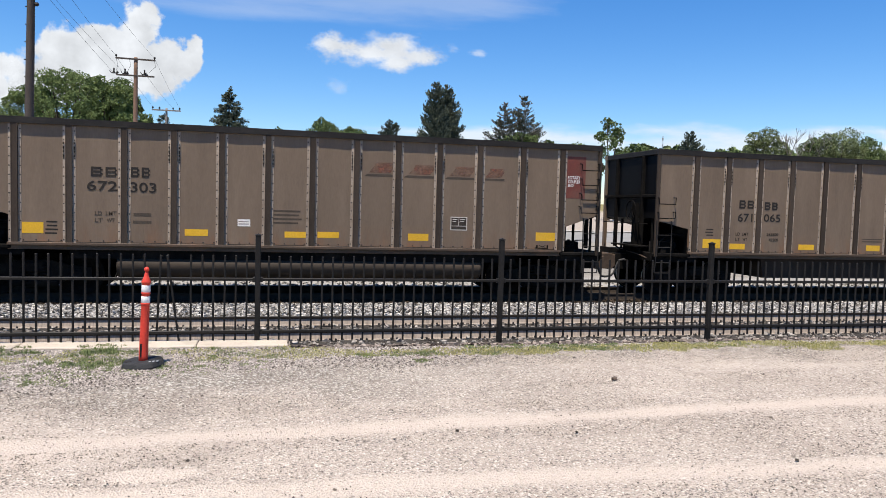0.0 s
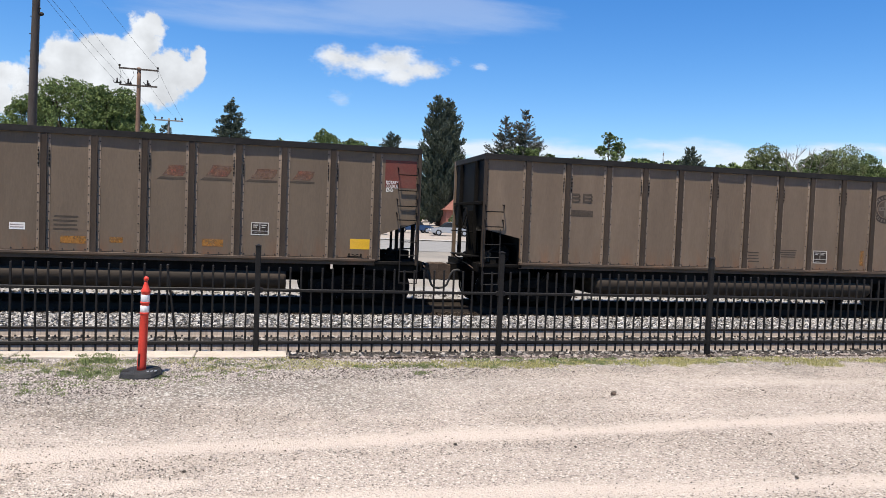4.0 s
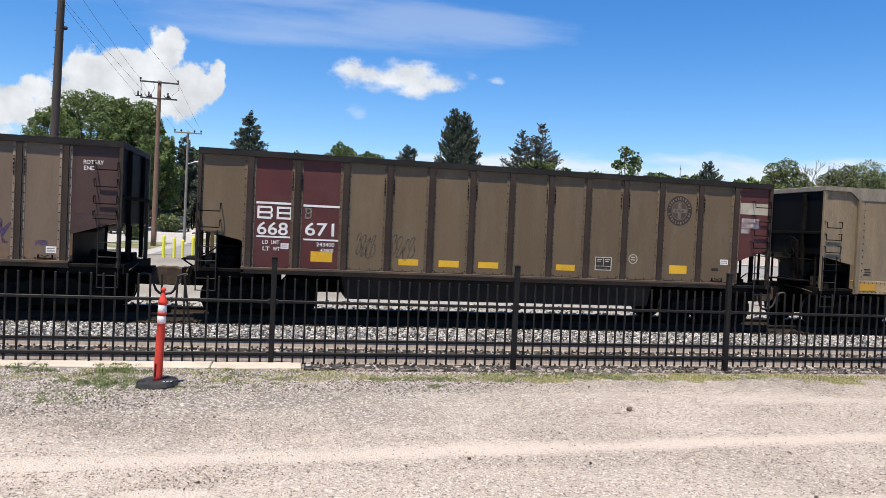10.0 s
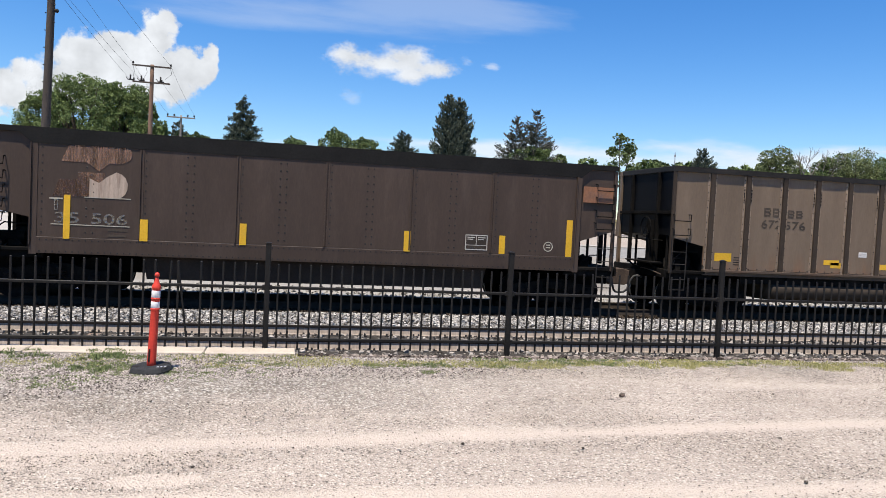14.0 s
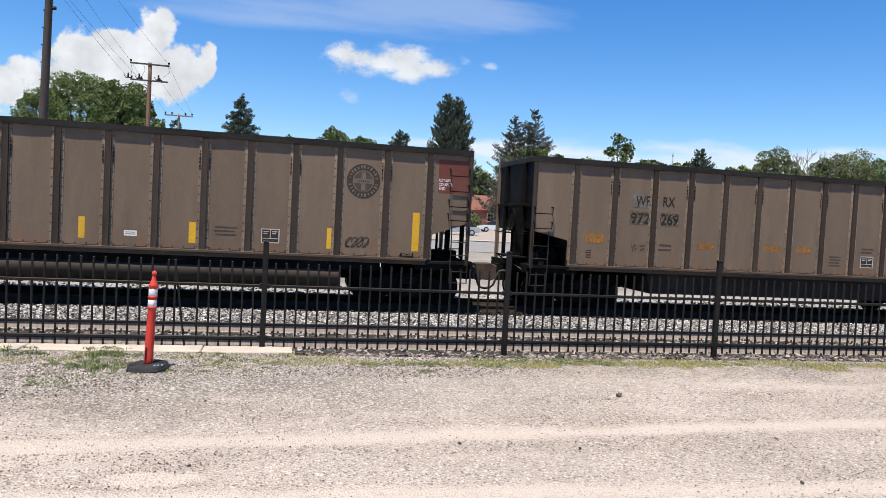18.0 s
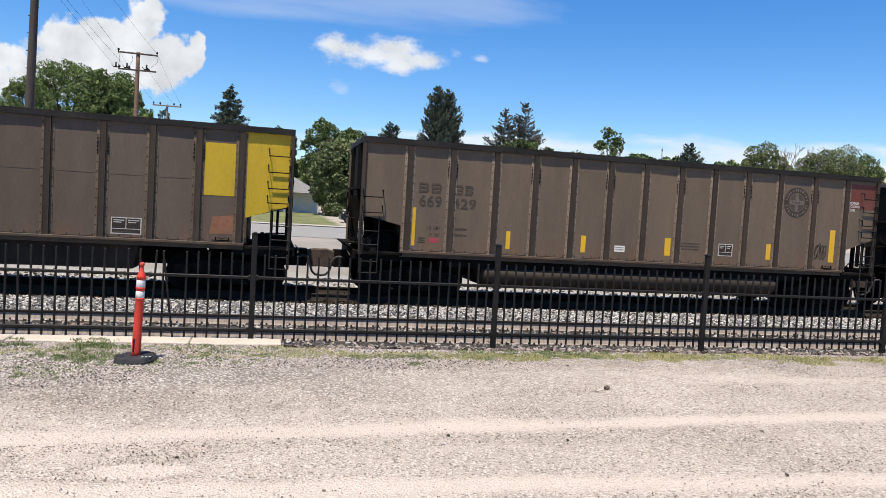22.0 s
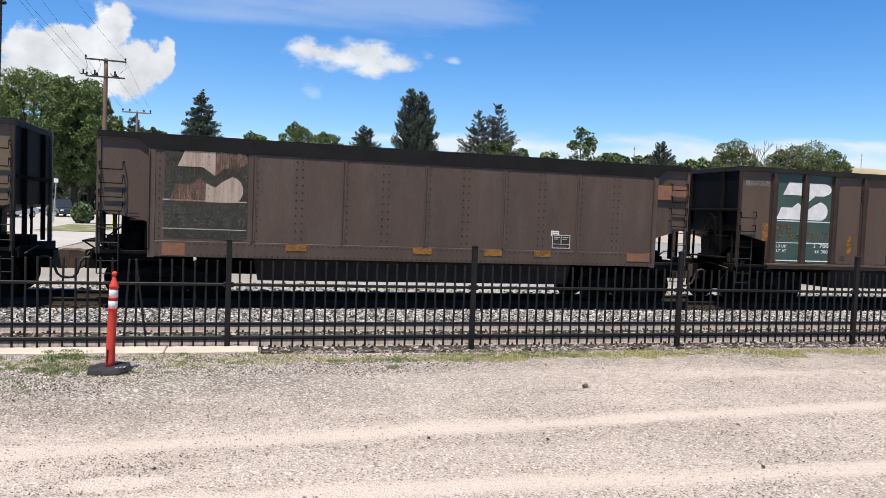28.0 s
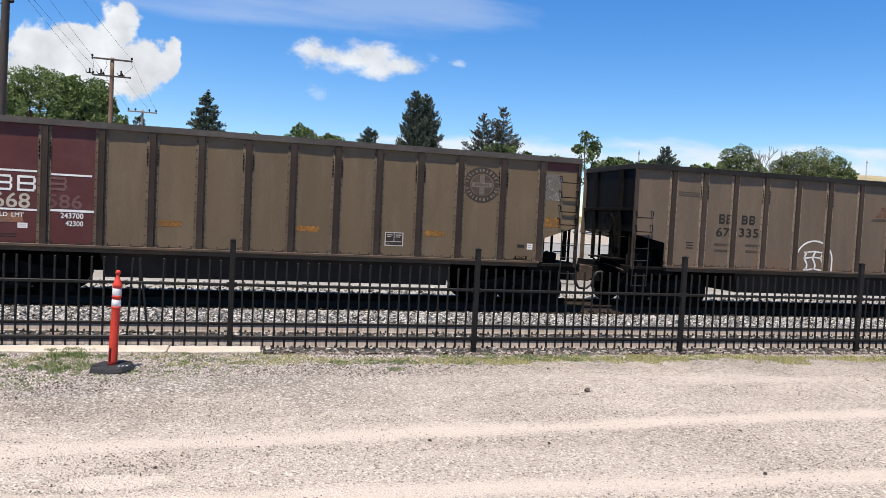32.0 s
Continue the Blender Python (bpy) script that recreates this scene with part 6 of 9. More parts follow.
def dress_d():
    c = ribbed_wagon(3, "brown coal wagon with round emblem and red end patch")
    emblem(c, 11.40, 12.31, 2.56, 3.37, DARK_LETTER)
    stencil_box(c, 9.55, 9.99, 1.38, 1.73)
    bars(c, 8.46, 9.01, 1.52, 1.73, 4, DIM_LETTER)
    stripe(c, 11.08, 11.20, 1.35, 1.76, ORANGE_DULL)
    stripe(c, 12.58, 12.70, 1.61, 2.32, ORANGE_DULL)
    bars(c, 7.42, 7.86, 1.37, 1.65, 4, DIM_LETTER)
    patch(c, 13.61, 14.50, 2.98, 3.54, RED_PATCH, "end_patch", "faded red end patch")
    stripe(c, 13.23, 13.42, 1.41, 1.53, PINK_RED)
    lettering(c, 13.70, 13.99, 3.01, 3.08, "ROTARY", WHITE_PAINT)
    lettering(c, 13.70, 14.01, 2.92, 2.99, "COUPLER", WHITE_PAINT)
    lettering(c, 13.70, 13.86, 2.82, 2.90, "END", WHITE_PAINT)
    blocks(c, 2.30, 2.90, 2.75, 2.98, 2, DIM_LETTER)
    bars(c, 2.30, 2.95, 2.40, 2.60, 1, DIM_LETTER)


def dress_e():
    c = ribbed_wagon(4, "dusty brown coal wagon with dull orange stripes")
    blocks(c, 2.60, 3.06, 2.63, 2.83, 2, DARK_LETTER)
    blocks(c, 3.36, 3.82, 2.63, 2.83, 2, DARK_LETTER)
    lettering(c, 2.50, 3.07, 2.31, 2.52, "672", DARK_LETTER)
    lettering(c, 3.40, 3.96, 2.31, 2.54, "027", DARK_LETTER)
    lettering(c, 2.69, 3.03, 1.80, 1.87, "LD LMT", DARK_LETTER)
    lettering(c, 2.70, 3.01, 1.65, 1.72, "LT WT", DARK_LETTER)
    lettering(c, 3.35, 3.79, 1.81, 1.89, "245000", DARK_LETTER)
    lettering(c, 3.44, 3.80, 1.65, 1.73, "41000", DARK_LETTER)
    bars(c, 2.38, 2.88, 3.25, 3.36, 3, DIM_LETTER)
    stripe(c, 1.16, 1.67, 1.37, 1.59, ORANGE_DULL)
    placard(c, 1.70, 1.89, 1.51, 1.65)
    stripe(c, 4.61, 5.03, 1.39, 1.50, ORANGE_DULL)
    placard(c, 5.68, 5.96, 1.63, 1.76)
    bars(c, 6.60, 7.13, 1.71, 2.00, 4, DIM_LETTER)
    stripe(c, 6.76, 7.24, 1.38, 1.51, ORANGE_DULL)
    stripe(c, 7.45, 7.95, 1.38, 1.52, ORANGE_DULL)
    stripe(c, 9.64, 10.15, 1.39, 1.52, ORANGE_DULL)
    stencil_box(c, 10.67, 11.08, 1.64, 1.94)
    stripe(c, 12.87, 13.39, 1.41, 1.62, YELLOW)
    slanted_mark(c, 8.60, 9.25, 2.82, 3.16)
    slanted_mark(c, 9.52, 10.24, 2.87, 3.15)
    slanted_mark(c, 10.52, 11.22, 2.89, 3.18)
    slanted_mark(c, 11.55, 12.02, 2.90, 3.17)
    patch(c, 13.65, 14.50, 2.47, 3.53, RED_PATCH, "end_patch", "faded red end patch")
    lettering(c, 13.69, 13.98, 3.00, 3.07, "ROTARY", WHITE_PAINT)
    lettering(c, 13.70, 14.00, 2.90, 2.97, "COUPLER", WHITE_PAINT)
    lettering(c, 13.70, 13.84, 2.79, 2.86, "END", WHITE_PAINT)


def dress_f():
    c = ribbed_wagon(5, "brown coal wagon with purple graffiti near its end", STAKES_B, tub=False, right_paint=END_BROWN)
    blocks(c, 2.46, 2.94, 2.35, 2.54, 2, DARK_LETTER)
    blocks(c, 3.11, 3.58, 2.35, 2.54, 2, DARK_LETTER)
    lettering(c, 2.42, 3.04, 2.00, 2.21, "671", DARK_LETTER)
    lettering(c, 3.12, 3.71, 2.00, 2.23, "523", DARK_LETTER)
    lettering(c, 2.36, 2.81, 1.64, 1.72, "LD LMT", DIM_LETTER)
    lettering(c, 2.39, 2.75, 1.49, 1.57, "LT WT", DIM_LETTER)
    bars(c, 3.33, 3.69, 1.52, 1.73, 2, DIM_LETTER)
    placard(c, 1.29, 1.50, 1.27, 1.41)
    bars(c, 1.54, 1.76, 1.63, 1.79, 3, DARK_LETTER)
    stencil_box(c, 9.79, 10.21, 1.58, 1.87)
    bars(c, 6.26, 7.17, 1.54, 1.65, 2, DIM_LETTER)
    slanted_mark(c, 7.52, 8.26, 2.67, 3.02)
    slanted_mark(c, 8.49, 9.29, 2.69, 3.04)
    slanted_mark(c, 9.53, 10.34, 2.70, 3.05)
    slanted_mark(c, 10.63, 11.20, 2.71, 3.06)
    scrawl(c, 11.67, 12.41, 1.54, 2.06, PURPLE_MARK, 5)
    bars(c, 12.86, 13.15, 1.51, 1.64, 1, PURPLE_MARK)
    placard(c, 13.09, 13.30, 1.34, 1.49)
    lettering(c, 13.79, 14.20, 3.32, 3.41, "ROTARY", WHITE_PAINT)
    lettering(c, 13.80, 14.03, 3.19, 3.28, "END", WHITE_PAINT)
    patch(c, 13.65, 14.50, 2.23, 3.54, RED_DIM, "end_patch", "dull red-brown end patch")


def dress_g():
    c = ribbed_wagon(6, "olive brown coal wagon with two maroon panels", paint=OLIVE_BROWN, tub=False, panels={0: MAROON, 1: MAROON}, right_paint=MAROON, ribs=RIB_MAROON, flange=FLANGE_OLIVE)
    patch(c, 1.29, 2.13, 2.65, 2.70, WHITE_PAINT, lift=0.007)
    patch(c, 1.32, 2.16, 1.88, 1.92, WHITE_PAINT, lift=0.007)
    patch(c, 2.35, 3.27, 2.63, 2.68, WHITE_PAINT, lift=0.007)
    patch(c, 2.38, 3.31, 1.85, 1.89, WHITE_PAINT, lift=0.007)
    blocks(c, 1.32, 2.10, 2.31, 2.60, 2, WHITE_PAINT)
    blocks(c, 2.39, 2.56, 2.35, 2.61, 1, GHOST_WHITE)
    lettering(c, 1.33, 2.02, 1.94, 2.24, "668", WHITE_PAINT)
    lettering(c, 2.41, 3.08, 1.96, 2.27, "671", WHITE_PAINT)
    lettering(c, 1.46, 1.84, 1.73, 1.82, "LD LMT", WHITE_PAINT)
    lettering(c, 1.47, 1.85, 1.58, 1.67, "LT WT", WHITE_PAINT)
    lettering(c, 2.68, 3.10, 1.72, 1.81, "243400", WHITE_PAINT)
    lettering(c, 2.77, 3.08, 1.59, 1.67, "42800", WHITE_PAINT)
    stripe(c, 2.56, 3.06, 1.36, 1.60, YELLOW)
    placard(c, 1.87, 2.05, 1.63, 1.76)
    scrawl(c, 3.60, 4.07, 1.48, 2.09, PALE_SPRAY, 6)
    scrawl(c, 4.41, 5.02, 1.48, 2.09, PALE_SPRAY, 6)
    stripe(c, 4.63, 5.11, 1.35, 1.50, YELLOW)
    stripe(c, 5.61, 6.11, 1.34, 1.50, YELLOW)
    stripe(c, 6.60, 7.11, 1.35, 1.50, YELLOW)
    stripe(c, 8.61, 9.11, 1.36, 1.51, YELLOW)
    stencil_box(c, 9.65, 10.10, 1.40, 1.74)
    ring(c, 10.56, 10.81, 1.58, 1.86, CREAM_MARK)
    stripe(c, 11.71, 12.21, 1.38, 1.60, YELLOW)
    emblem(c, 11.56, 12.28, 2.63, 3.40, DARK_LETTER)
    placard(c, 13.17, 13.40, 1.66, 1.80)
    bars(c, 12.91, 13.14, 1.49, 1.58, 1, DARK_LETTER)
    patch(c, 13.66, 14.50, 3.02, 3.32, CREAM_MARK, "pale_patch", lift=0.005)
    lettering(c, 13.74, 14.26, 2.80, 2.91, "ROTARY", WHITE_PAINT)
    lettering(c, 13.74, 14.28, 2.66, 2.77, "COUPLER", WHITE_PAINT)
    lettering(c, 13.74, 13.98, 2.52, 2.63, "END", WHITE_PAINT)


def dress_h():
    c = riveted_wagon(7, "grey-tan riveted coal wagon with pink-red end panels", ALU_GREY, 3.91, ALU_CHORD, TAN_BAND)
    FACE_OF[c.name] = PLATE_Y - 0.030
    patch(c, 2.65, 3.15, 2.67, 2.96, WHITE_PAINT, lift=0.007)
    patch(c, 3.39, 3.83, 2.65, 2.95, WHITE_PAINT, lift=0.007)
    patch(c, 2.55, 3.12, 2.20, 2.51, WHITE_PAINT, lift=0.007)
    patch(c, 3.33, 3.96, 2.22, 2.51, WHITE_PAINT, lift=0.007)
    lettering(c, 2.74, 3.12, 2.70, 2.93, "WF", BLACK_MARK)
    lettering(c, 3.45, 3.78, 2.68, 2.91, "RX", BLACK_MARK)
    lettering(c, 2.57, 3.07, 2.24, 2.48, "973", BLACK_MARK)
    lettering(c, 3.40, 3.92, 2.25, 2.47, "014", BLACK_MARK)
    patch(c, 2.69, 3.16, 1.49, 1.77, WHITE_PAINT, lift=0.007)
    lettering(c, 2.73, 3.13, 1.66, 1.74, "LD LMT", BLACK_MARK)
    lettering(c, 2.73, 3.08, 1.52, 1.61, "LT WT", BLACK_MARK)
    lettering(c, 3.37, 3.77, 1.64, 1.73, "241500", BLACK_MARK)
    lettering(c, 3.45, 3.78, 1.50, 1.59, "44500", BLACK_MARK)
    stencil_box(c, 9.74, 10.18, 1.47, 1.82)
    placard(c, 6.76, 7.03, 1.49, 1.64)
    bars(c, 1.34, 1.58, 1.53, 1.71, 3, DARK_LETTER)
    patch(c, 12.68, 13.44, 2.18, 3.65, PINK, "end_patch")
    patch(c, 13.63, 14.50, 2.21, 3.79, PINK, "end_patch")
    red_smears(c, 12.71, 13.16, 2.22, 2.75)
    for a, b, m in ((1.24, 1.76, AMBER), (3.75, 4.2, ORANGE_DULL), (6.75, 7.2, ORANGE_DULL), (10.7, 11.2, ORANGE_DULL), (12.9, 13.4, AMBER)):
        flat(c, "reflective_stripe", [rect(a, b, 1.10, 1.30)], m, lift=0.012)
    for a, b in ((7.25, 8.22), (9.2, 10.15)):
        flat(c, "painted_blot", [blot(a, b, 1.085, 1.315)], BLACK_MARK, "black painted-over blot", 0.012)
    lettering(c, 8.40, 9.05, 1.10, 1.32, "LOVE", BLACK_MARK)


def dress_i():
    c = riveted_wagon(8, "sooty dark brown riveted coal wagon with yellow bars", DARK_BROWN, 3.72, SOOT_CHORD, DARK_BROWN)
    FACE_OF[c.name] = PLATE_Y - 0.030
    worn_logo(c, 1.49, 3.08, 2.27, 3.41, False)
    patch(c, 1.43, 1.70, 2.20, 2.23, CREAM_MARK, lift=0.007)
    patch(c, 2.12, 3.07, 2.26, 2.28, CREAM_MARK, lift=0.007)
    patch(c, 1.47, 3.06, 1.65, 1.67, CREAM_MARK, lift=0.007)
    lettering(c, 1.54, 3.01, 1.69, 1.93, "35 506", GHOST_WHITE)
    blocks(c, 1.53, 1.61, 1.96, 2.20, 1, GHOST_WHITE)
    bars(c, 2.60, 3.02, 1.43, 1.61, 2, DIM_LETTER)
    stripe(c, 1.72, 1.85, 1.35, 2.30, YELLOW)
    stripe(c, 3.27, 3.44, 1.36, 1.84, YELLOW)
    stripe(c, 5.40, 5.55, 1.36, 1.85, YELLOW)
    stripe(c, 9.18, 9.34, 1.36, 1.85, YELLOW)
    stripe(c, 11.55, 11.70, 1.39, 1.84, YELLOW)
    stripe(c, 13.29, 13.45, 1.38, 2.30, YELLOW)
    stencil_box(c, 10.69, 11.25, 1.46, 1.83)
    ring(c, 12.70, 12.95, 1.49, 1.74, CREAM_MARK)
    patch(c, 13.69, 14.50, 2.77, 3.17, FADED_ORANGE, "end_patch")


def dress_j():
    c = ribbed_wagon(9, "dusty brown coal wagon with bright yellow stripes")
    blocks(c, 2.73, 3.21, 2.67, 2.90, 2, DIM_LETTER)
    blocks(c, 3.46, 3.92, 2.66, 2.87, 2, DIM_LETTER)
    lettering(c, 2.67, 3.27, 2.35, 2.58, "672", DIM_LETTER)
    lettering(c, 3.38, 4.03, 2.34, 2.57, "576", DIM_LETTER)
    stripe(c, 1.33, 1.83, 1.42, 1.64, YELLOW)
    bars(c, 1.88, 2.11, 1.33, 1.55, 4, DARK_LETTER)
    stripe(c, 4.68, 5.17, 1.43, 1.57, YELLOW)
    placard(c, 5.79, 6.05, 1.68, 1.82)
    slanted_mark(c, 8.55, 9.2, 2.75, 3.10)
    slanted_mark(c, 9.55, 10.25, 2.75, 3.10)
    slanted_mark(c, 10.55, 11.25, 2.75, 3.10)
    slanted_mark(c, 11.6, 12.1, 2.75, 3.08)
    stripe(c, 4.9, 5.3, 1.35, 1.5, YELLOW)
    stripe(c, 6.5, 7.0, 1.35, 1.5, YELLOW)
    stripe(c, 9.6, 10.0, 1.35, 1.5, YELLOW)
    stencil_box(c, 10.60, 11.05, 1.42, 1.77)
    stripe(c, 12.70, 13.25, 1.36, 1.58, YELLOW)
    stripe(c, 12.55, 12.68, 1.60, 1.68, PINK_RED)
    patch(c, 13.66, 14.30, 2.85, 3.40, RED_PATCH, "end_patch")
    lettering(c, 13.70, 14.02, 2.92, 2.99, "ROTARY", WHITE_PAINT)
    lettering(c, 13.70, 14.04, 2.82, 2.89, "COUPLER", WHITE_PAINT)
    lettering(c, 13.70, 13.85, 2.72, 2.79, "END", WHITE_PAINT)


def dress_k():
    c = ribbed_wagon(10, "brown coal wagon with upright yellow bars and round emblem")
    blocks(c, 1.50, 2.06, 2.64, 2.85, 2, DARK_LETTER)
    blocks(c, 2.43, 2.90, 2.61, 2.85, 2, DARK_LETTER)
    lettering(c, 1.51, 2.06, 2.31, 2.56, "669", DARK_LETTER)
    lettering(c, 2.34, 2.94, 2.29, 2.56, "284", DARK_LETTER)
    lettering(c, 1.73, 2.10, 1.75, 1.84, "LD LMT", DARK_LETTER)
    lettering(c, 1.74, 2.07, 1.61, 1.69, "LT WT", DARK_LETTER)
    lettering(c, 2.39, 2.80, 1.76, 1.84, "244700", DARK_LETTER)
    lettering(c, 2.50, 2.81, 1.61, 1.70, "41600", DARK_LETTER)
    stripe(c, 1.27, 1.44, 1.31, 2.25, YELLOW)
    stripe(c, 3.80, 3.92, 1.33, 1.80, YELLOW)
    stripe(c, 5.81, 5.94, 1.34, 1.81, YELLOW)
    stripe(c, 8.10, 8.25, 1.33, 1.80, YELLOW)
    stripe(c, 11.17, 11.31, 1.33, 1.81, YELLOW)
    stripe(c, 13.19, 13.36, 1.35, 2.28, YELLOW)
    placard(c, 6.74, 7.01, 1.43, 1.55)
    stripe(c, 1.85, 2.02, 1.39, 1.52, PINK_RED)
    bars(c, 1.46, 1.72, 1.40, 1.51, 3, DARK_LETTER)
    bars(c, 8.63, 9.15, 1.53, 1.74, 3, DIM_LETTER)
    stencil_box(c, 9.68, 10.09, 1.40, 1.73)
    emblem(c, 11.57, 12.36, 2.55, 3.36, DARK_LETTER)
    patch(c, 13.77, 14.50, 2.79, 3.59, RED_PATCH, "end_patch", "faded red end patch")
    lettering(c, 13.78, 14.08, 3.06, 3.13, "ROTARY", WHITE_PAINT)
    lettering(c, 13.78, 14.13, 2.96, 3.03, "COUPLER", WHITE_PAINT)
    lettering(c, 13.79, 13.95, 2.86, 2.94, "END", WHITE_PAINT)
    scrawl(c, 11.60, 12.17, 1.36, 1.64, DIM_LETTER, 10)


def dress_l():
    c = ribbed_wagon(11, "brown coal wagon with cream-orange end panels", paint=STEEL_BROWN, tub=False, panels={11: CREAM_ORANGE}, right_paint=CREAM_ORANGE)
    patch(c, 2.73, 3.23, 2.73, 3.05, GHOST_WHITE, lift=0.007)
    lettering(c, 2.80, 3.20, 2.76, 3.03, "WF", DARK_LETTER)
    lettering(c, 3.57, 3.91, 2.79, 3.04, "RX", DARK_LETTER)
    patch(c, 2.66, 3.24, 2.29, 2.62, PALE_SPRAY, lift=0.005)
    patch(c, 3.52, 4.05, 2.28, 2.62, PALE_SPRAY, lift=0.005)
    lettering(c, 2.68, 3.22, 2.31, 2.59, "972", DARK_LETTER)
    lettering(c, 3.54, 4.03, 2.31, 2.60, "269", DARK_LETTER)
    lettering(c, 2.75, 3.15, 1.71, 1.78, "LD LMT", DIM_LETTER)
    lettering(c, 2.78, 3.13, 1.60, 1.68, "LT WT", DIM_LETTER)
    bars(c, 3.51, 3.90, 1.64, 1.82, 2, DIM_LETTER)
    stripe(c, 1.47, 1.97, 1.76, 2.00, ORANGE_DULL)
    bars(c, 1.47, 1.67, 1.38, 1.58, 4, DARK_LETTER)
    stripe(c, 4.62, 5.11, 1.72, 1.89, ORANGE_DULL)
    stripe(c, 6.64, 7.14, 1.75, 1.90, ORANGE_DULL)
    stripe(c, 7.63, 8.12, 1.75, 1.91, ORANGE_DULL)
    bars(c, 8.69, 9.08, 1.43, 1.71, 4, DIM_LETTER)
    stencil_box(c, 9.71, 10.13, 1.42, 1.74)
    bars(c, 9.70, 10.11, 1.83, 1.97, 2, DIM_LETTER)
    stripe(c, 10.67, 11.15, 1.76, 1.93, ORANGE_DULL)
    stripe(c, 12.66, 13.13, 1.62, 1.84, ORANGE_DULL)
    bars(c, 12.66, 12.90, 1.40, 1.48, 2, DARK_LETTER)


def dress_m():
    c = ribbed_wagon(12, "sooty brown coal wagon with a half yellow end", STAKES_B, paint=STEEL_SOOTY, flange=FLANGE_OLIVE, tub=False, right_paint=BRIGHT_YELLOW)
    lettering(c, 2.40, 2.87, 2.39, 2.68, "WF", DARK_LETTER)
    lettering(c, 3.31, 3.69, 2.42, 2.70, "RX", DARK_LETTER)
    lettering(c, 2.44, 2.92, 1.97, 2.27, "977", DARK_LETTER)
    lettering(c, 3.25, 3.78, 1.97, 2.27, "600", DARK_LETTER)
    stripe(c, 1.44, 1.97, 1.43, 1.76, ORANGE_DULL)
    bars(c, 1.50, 1.94, 1.27, 1.43, 3, DIM_LETTER)
    bars(c, 3.56, 3.89, 1.31, 1.50, 2, DIM_LETTER)
    bars(c, 4.28, 4.71, 1.32, 1.51, 2, DIM_LETTER)
    smear(c, 6.51, 7.06, 1.17, 1.58)
    smear(c, 7.57, 8.16, 1.19, 1.57)
    smear(c, 12.80, 13.35, 1.36, 1.81)
    stencil_box(c, 10.74, 11.37, 1.27, 1.64)
    patch(c, 4.16, 12.60, 2.58, 2.587, STEEL_DARK, lift=0.005)
    patch(c, 12.60, 13.32, 2.24, 3.42, BRIGHT_YELLOW, "yellow_patch")


def dress_n():
    c = ribbed_wagon(13, paint=STEEL_DARK, label="brown coal wagon with yellow bars and faint emblem")
    blocks(c, 1.39, 1.95, 2.62, 2.85, 2, DIM_LETTER)
    blocks(c, 2.29, 2.75, 2.61, 2.84, 2, DIM_LETTER)
    lettering(c, 1.41, 1.97, 2.28, 2.55, "669", DIM_LETTER)
    lettering(c, 2.23, 2.84, 2.27, 2.52, "429", DIM_LETTER)
    lettering(c, 1.63, 1.98, 1.73, 1.81, "LD LMT", DIM_LETTER)
    lettering(c, 1.64, 1.96, 1.56, 1.64, "LT WT", DIM_LETTER)
    bars(c, 2.31, 2.67, 1.59, 1.81, 2, DIM_LETTER)
    stripe(c, 1.20, 1.35, 1.32, 2.24, YELLOW)
    stripe(c, 3.66, 3.77, 1.34, 1.79, YELLOW)
    stripe(c, 5.67, 5.80, 1.35, 1.78, YELLOW)
    stripe(c, 8.04, 8.21, 1.37, 1.83, YELLOW)
    stripe(c, 11.11, 11.25, 1.39, 1.82, YELLOW)
    stripe(c, 13.12, 13.29, 1.40, 2.30, YELLOW)
    placard(c, 6.61, 6.90, 1.41, 1.57)
    stripe(c, 1.72, 1.94, 1.41, 1.53, PINK_RED)
    bars(c, 1.41, 1.62, 1.40, 1.53, 3, DARK_LETTER)
    stencil_box(c, 9.64, 10.07, 1.43, 1.76)
    bars(c, 8.52, 9.11, 1.55, 1.74, 3, DIM_LETTER)
    emblem(c, 11.55, 12.36, 2.58, 3.41, DARK_LETTER)
    patch(c, 13.71, 14.50, 2.93, 3.62, RED_PATCH, "end_patch", "faded red end patch")
    lettering(c, 13.70, 13.99, 3.05, 3.13, "ROTARY", WHITE_PAINT)
    lettering(c, 13.71, 14.02, 2.96, 3.03, "COUPLER", WHITE_PAINT)
    lettering(c, 13.72, 13.87, 2.86, 2.93, "END", WHITE_PAINT)
    scrawl(c, 12.64, 13.04, 1.46, 1.93, DIM_LETTER, 13)


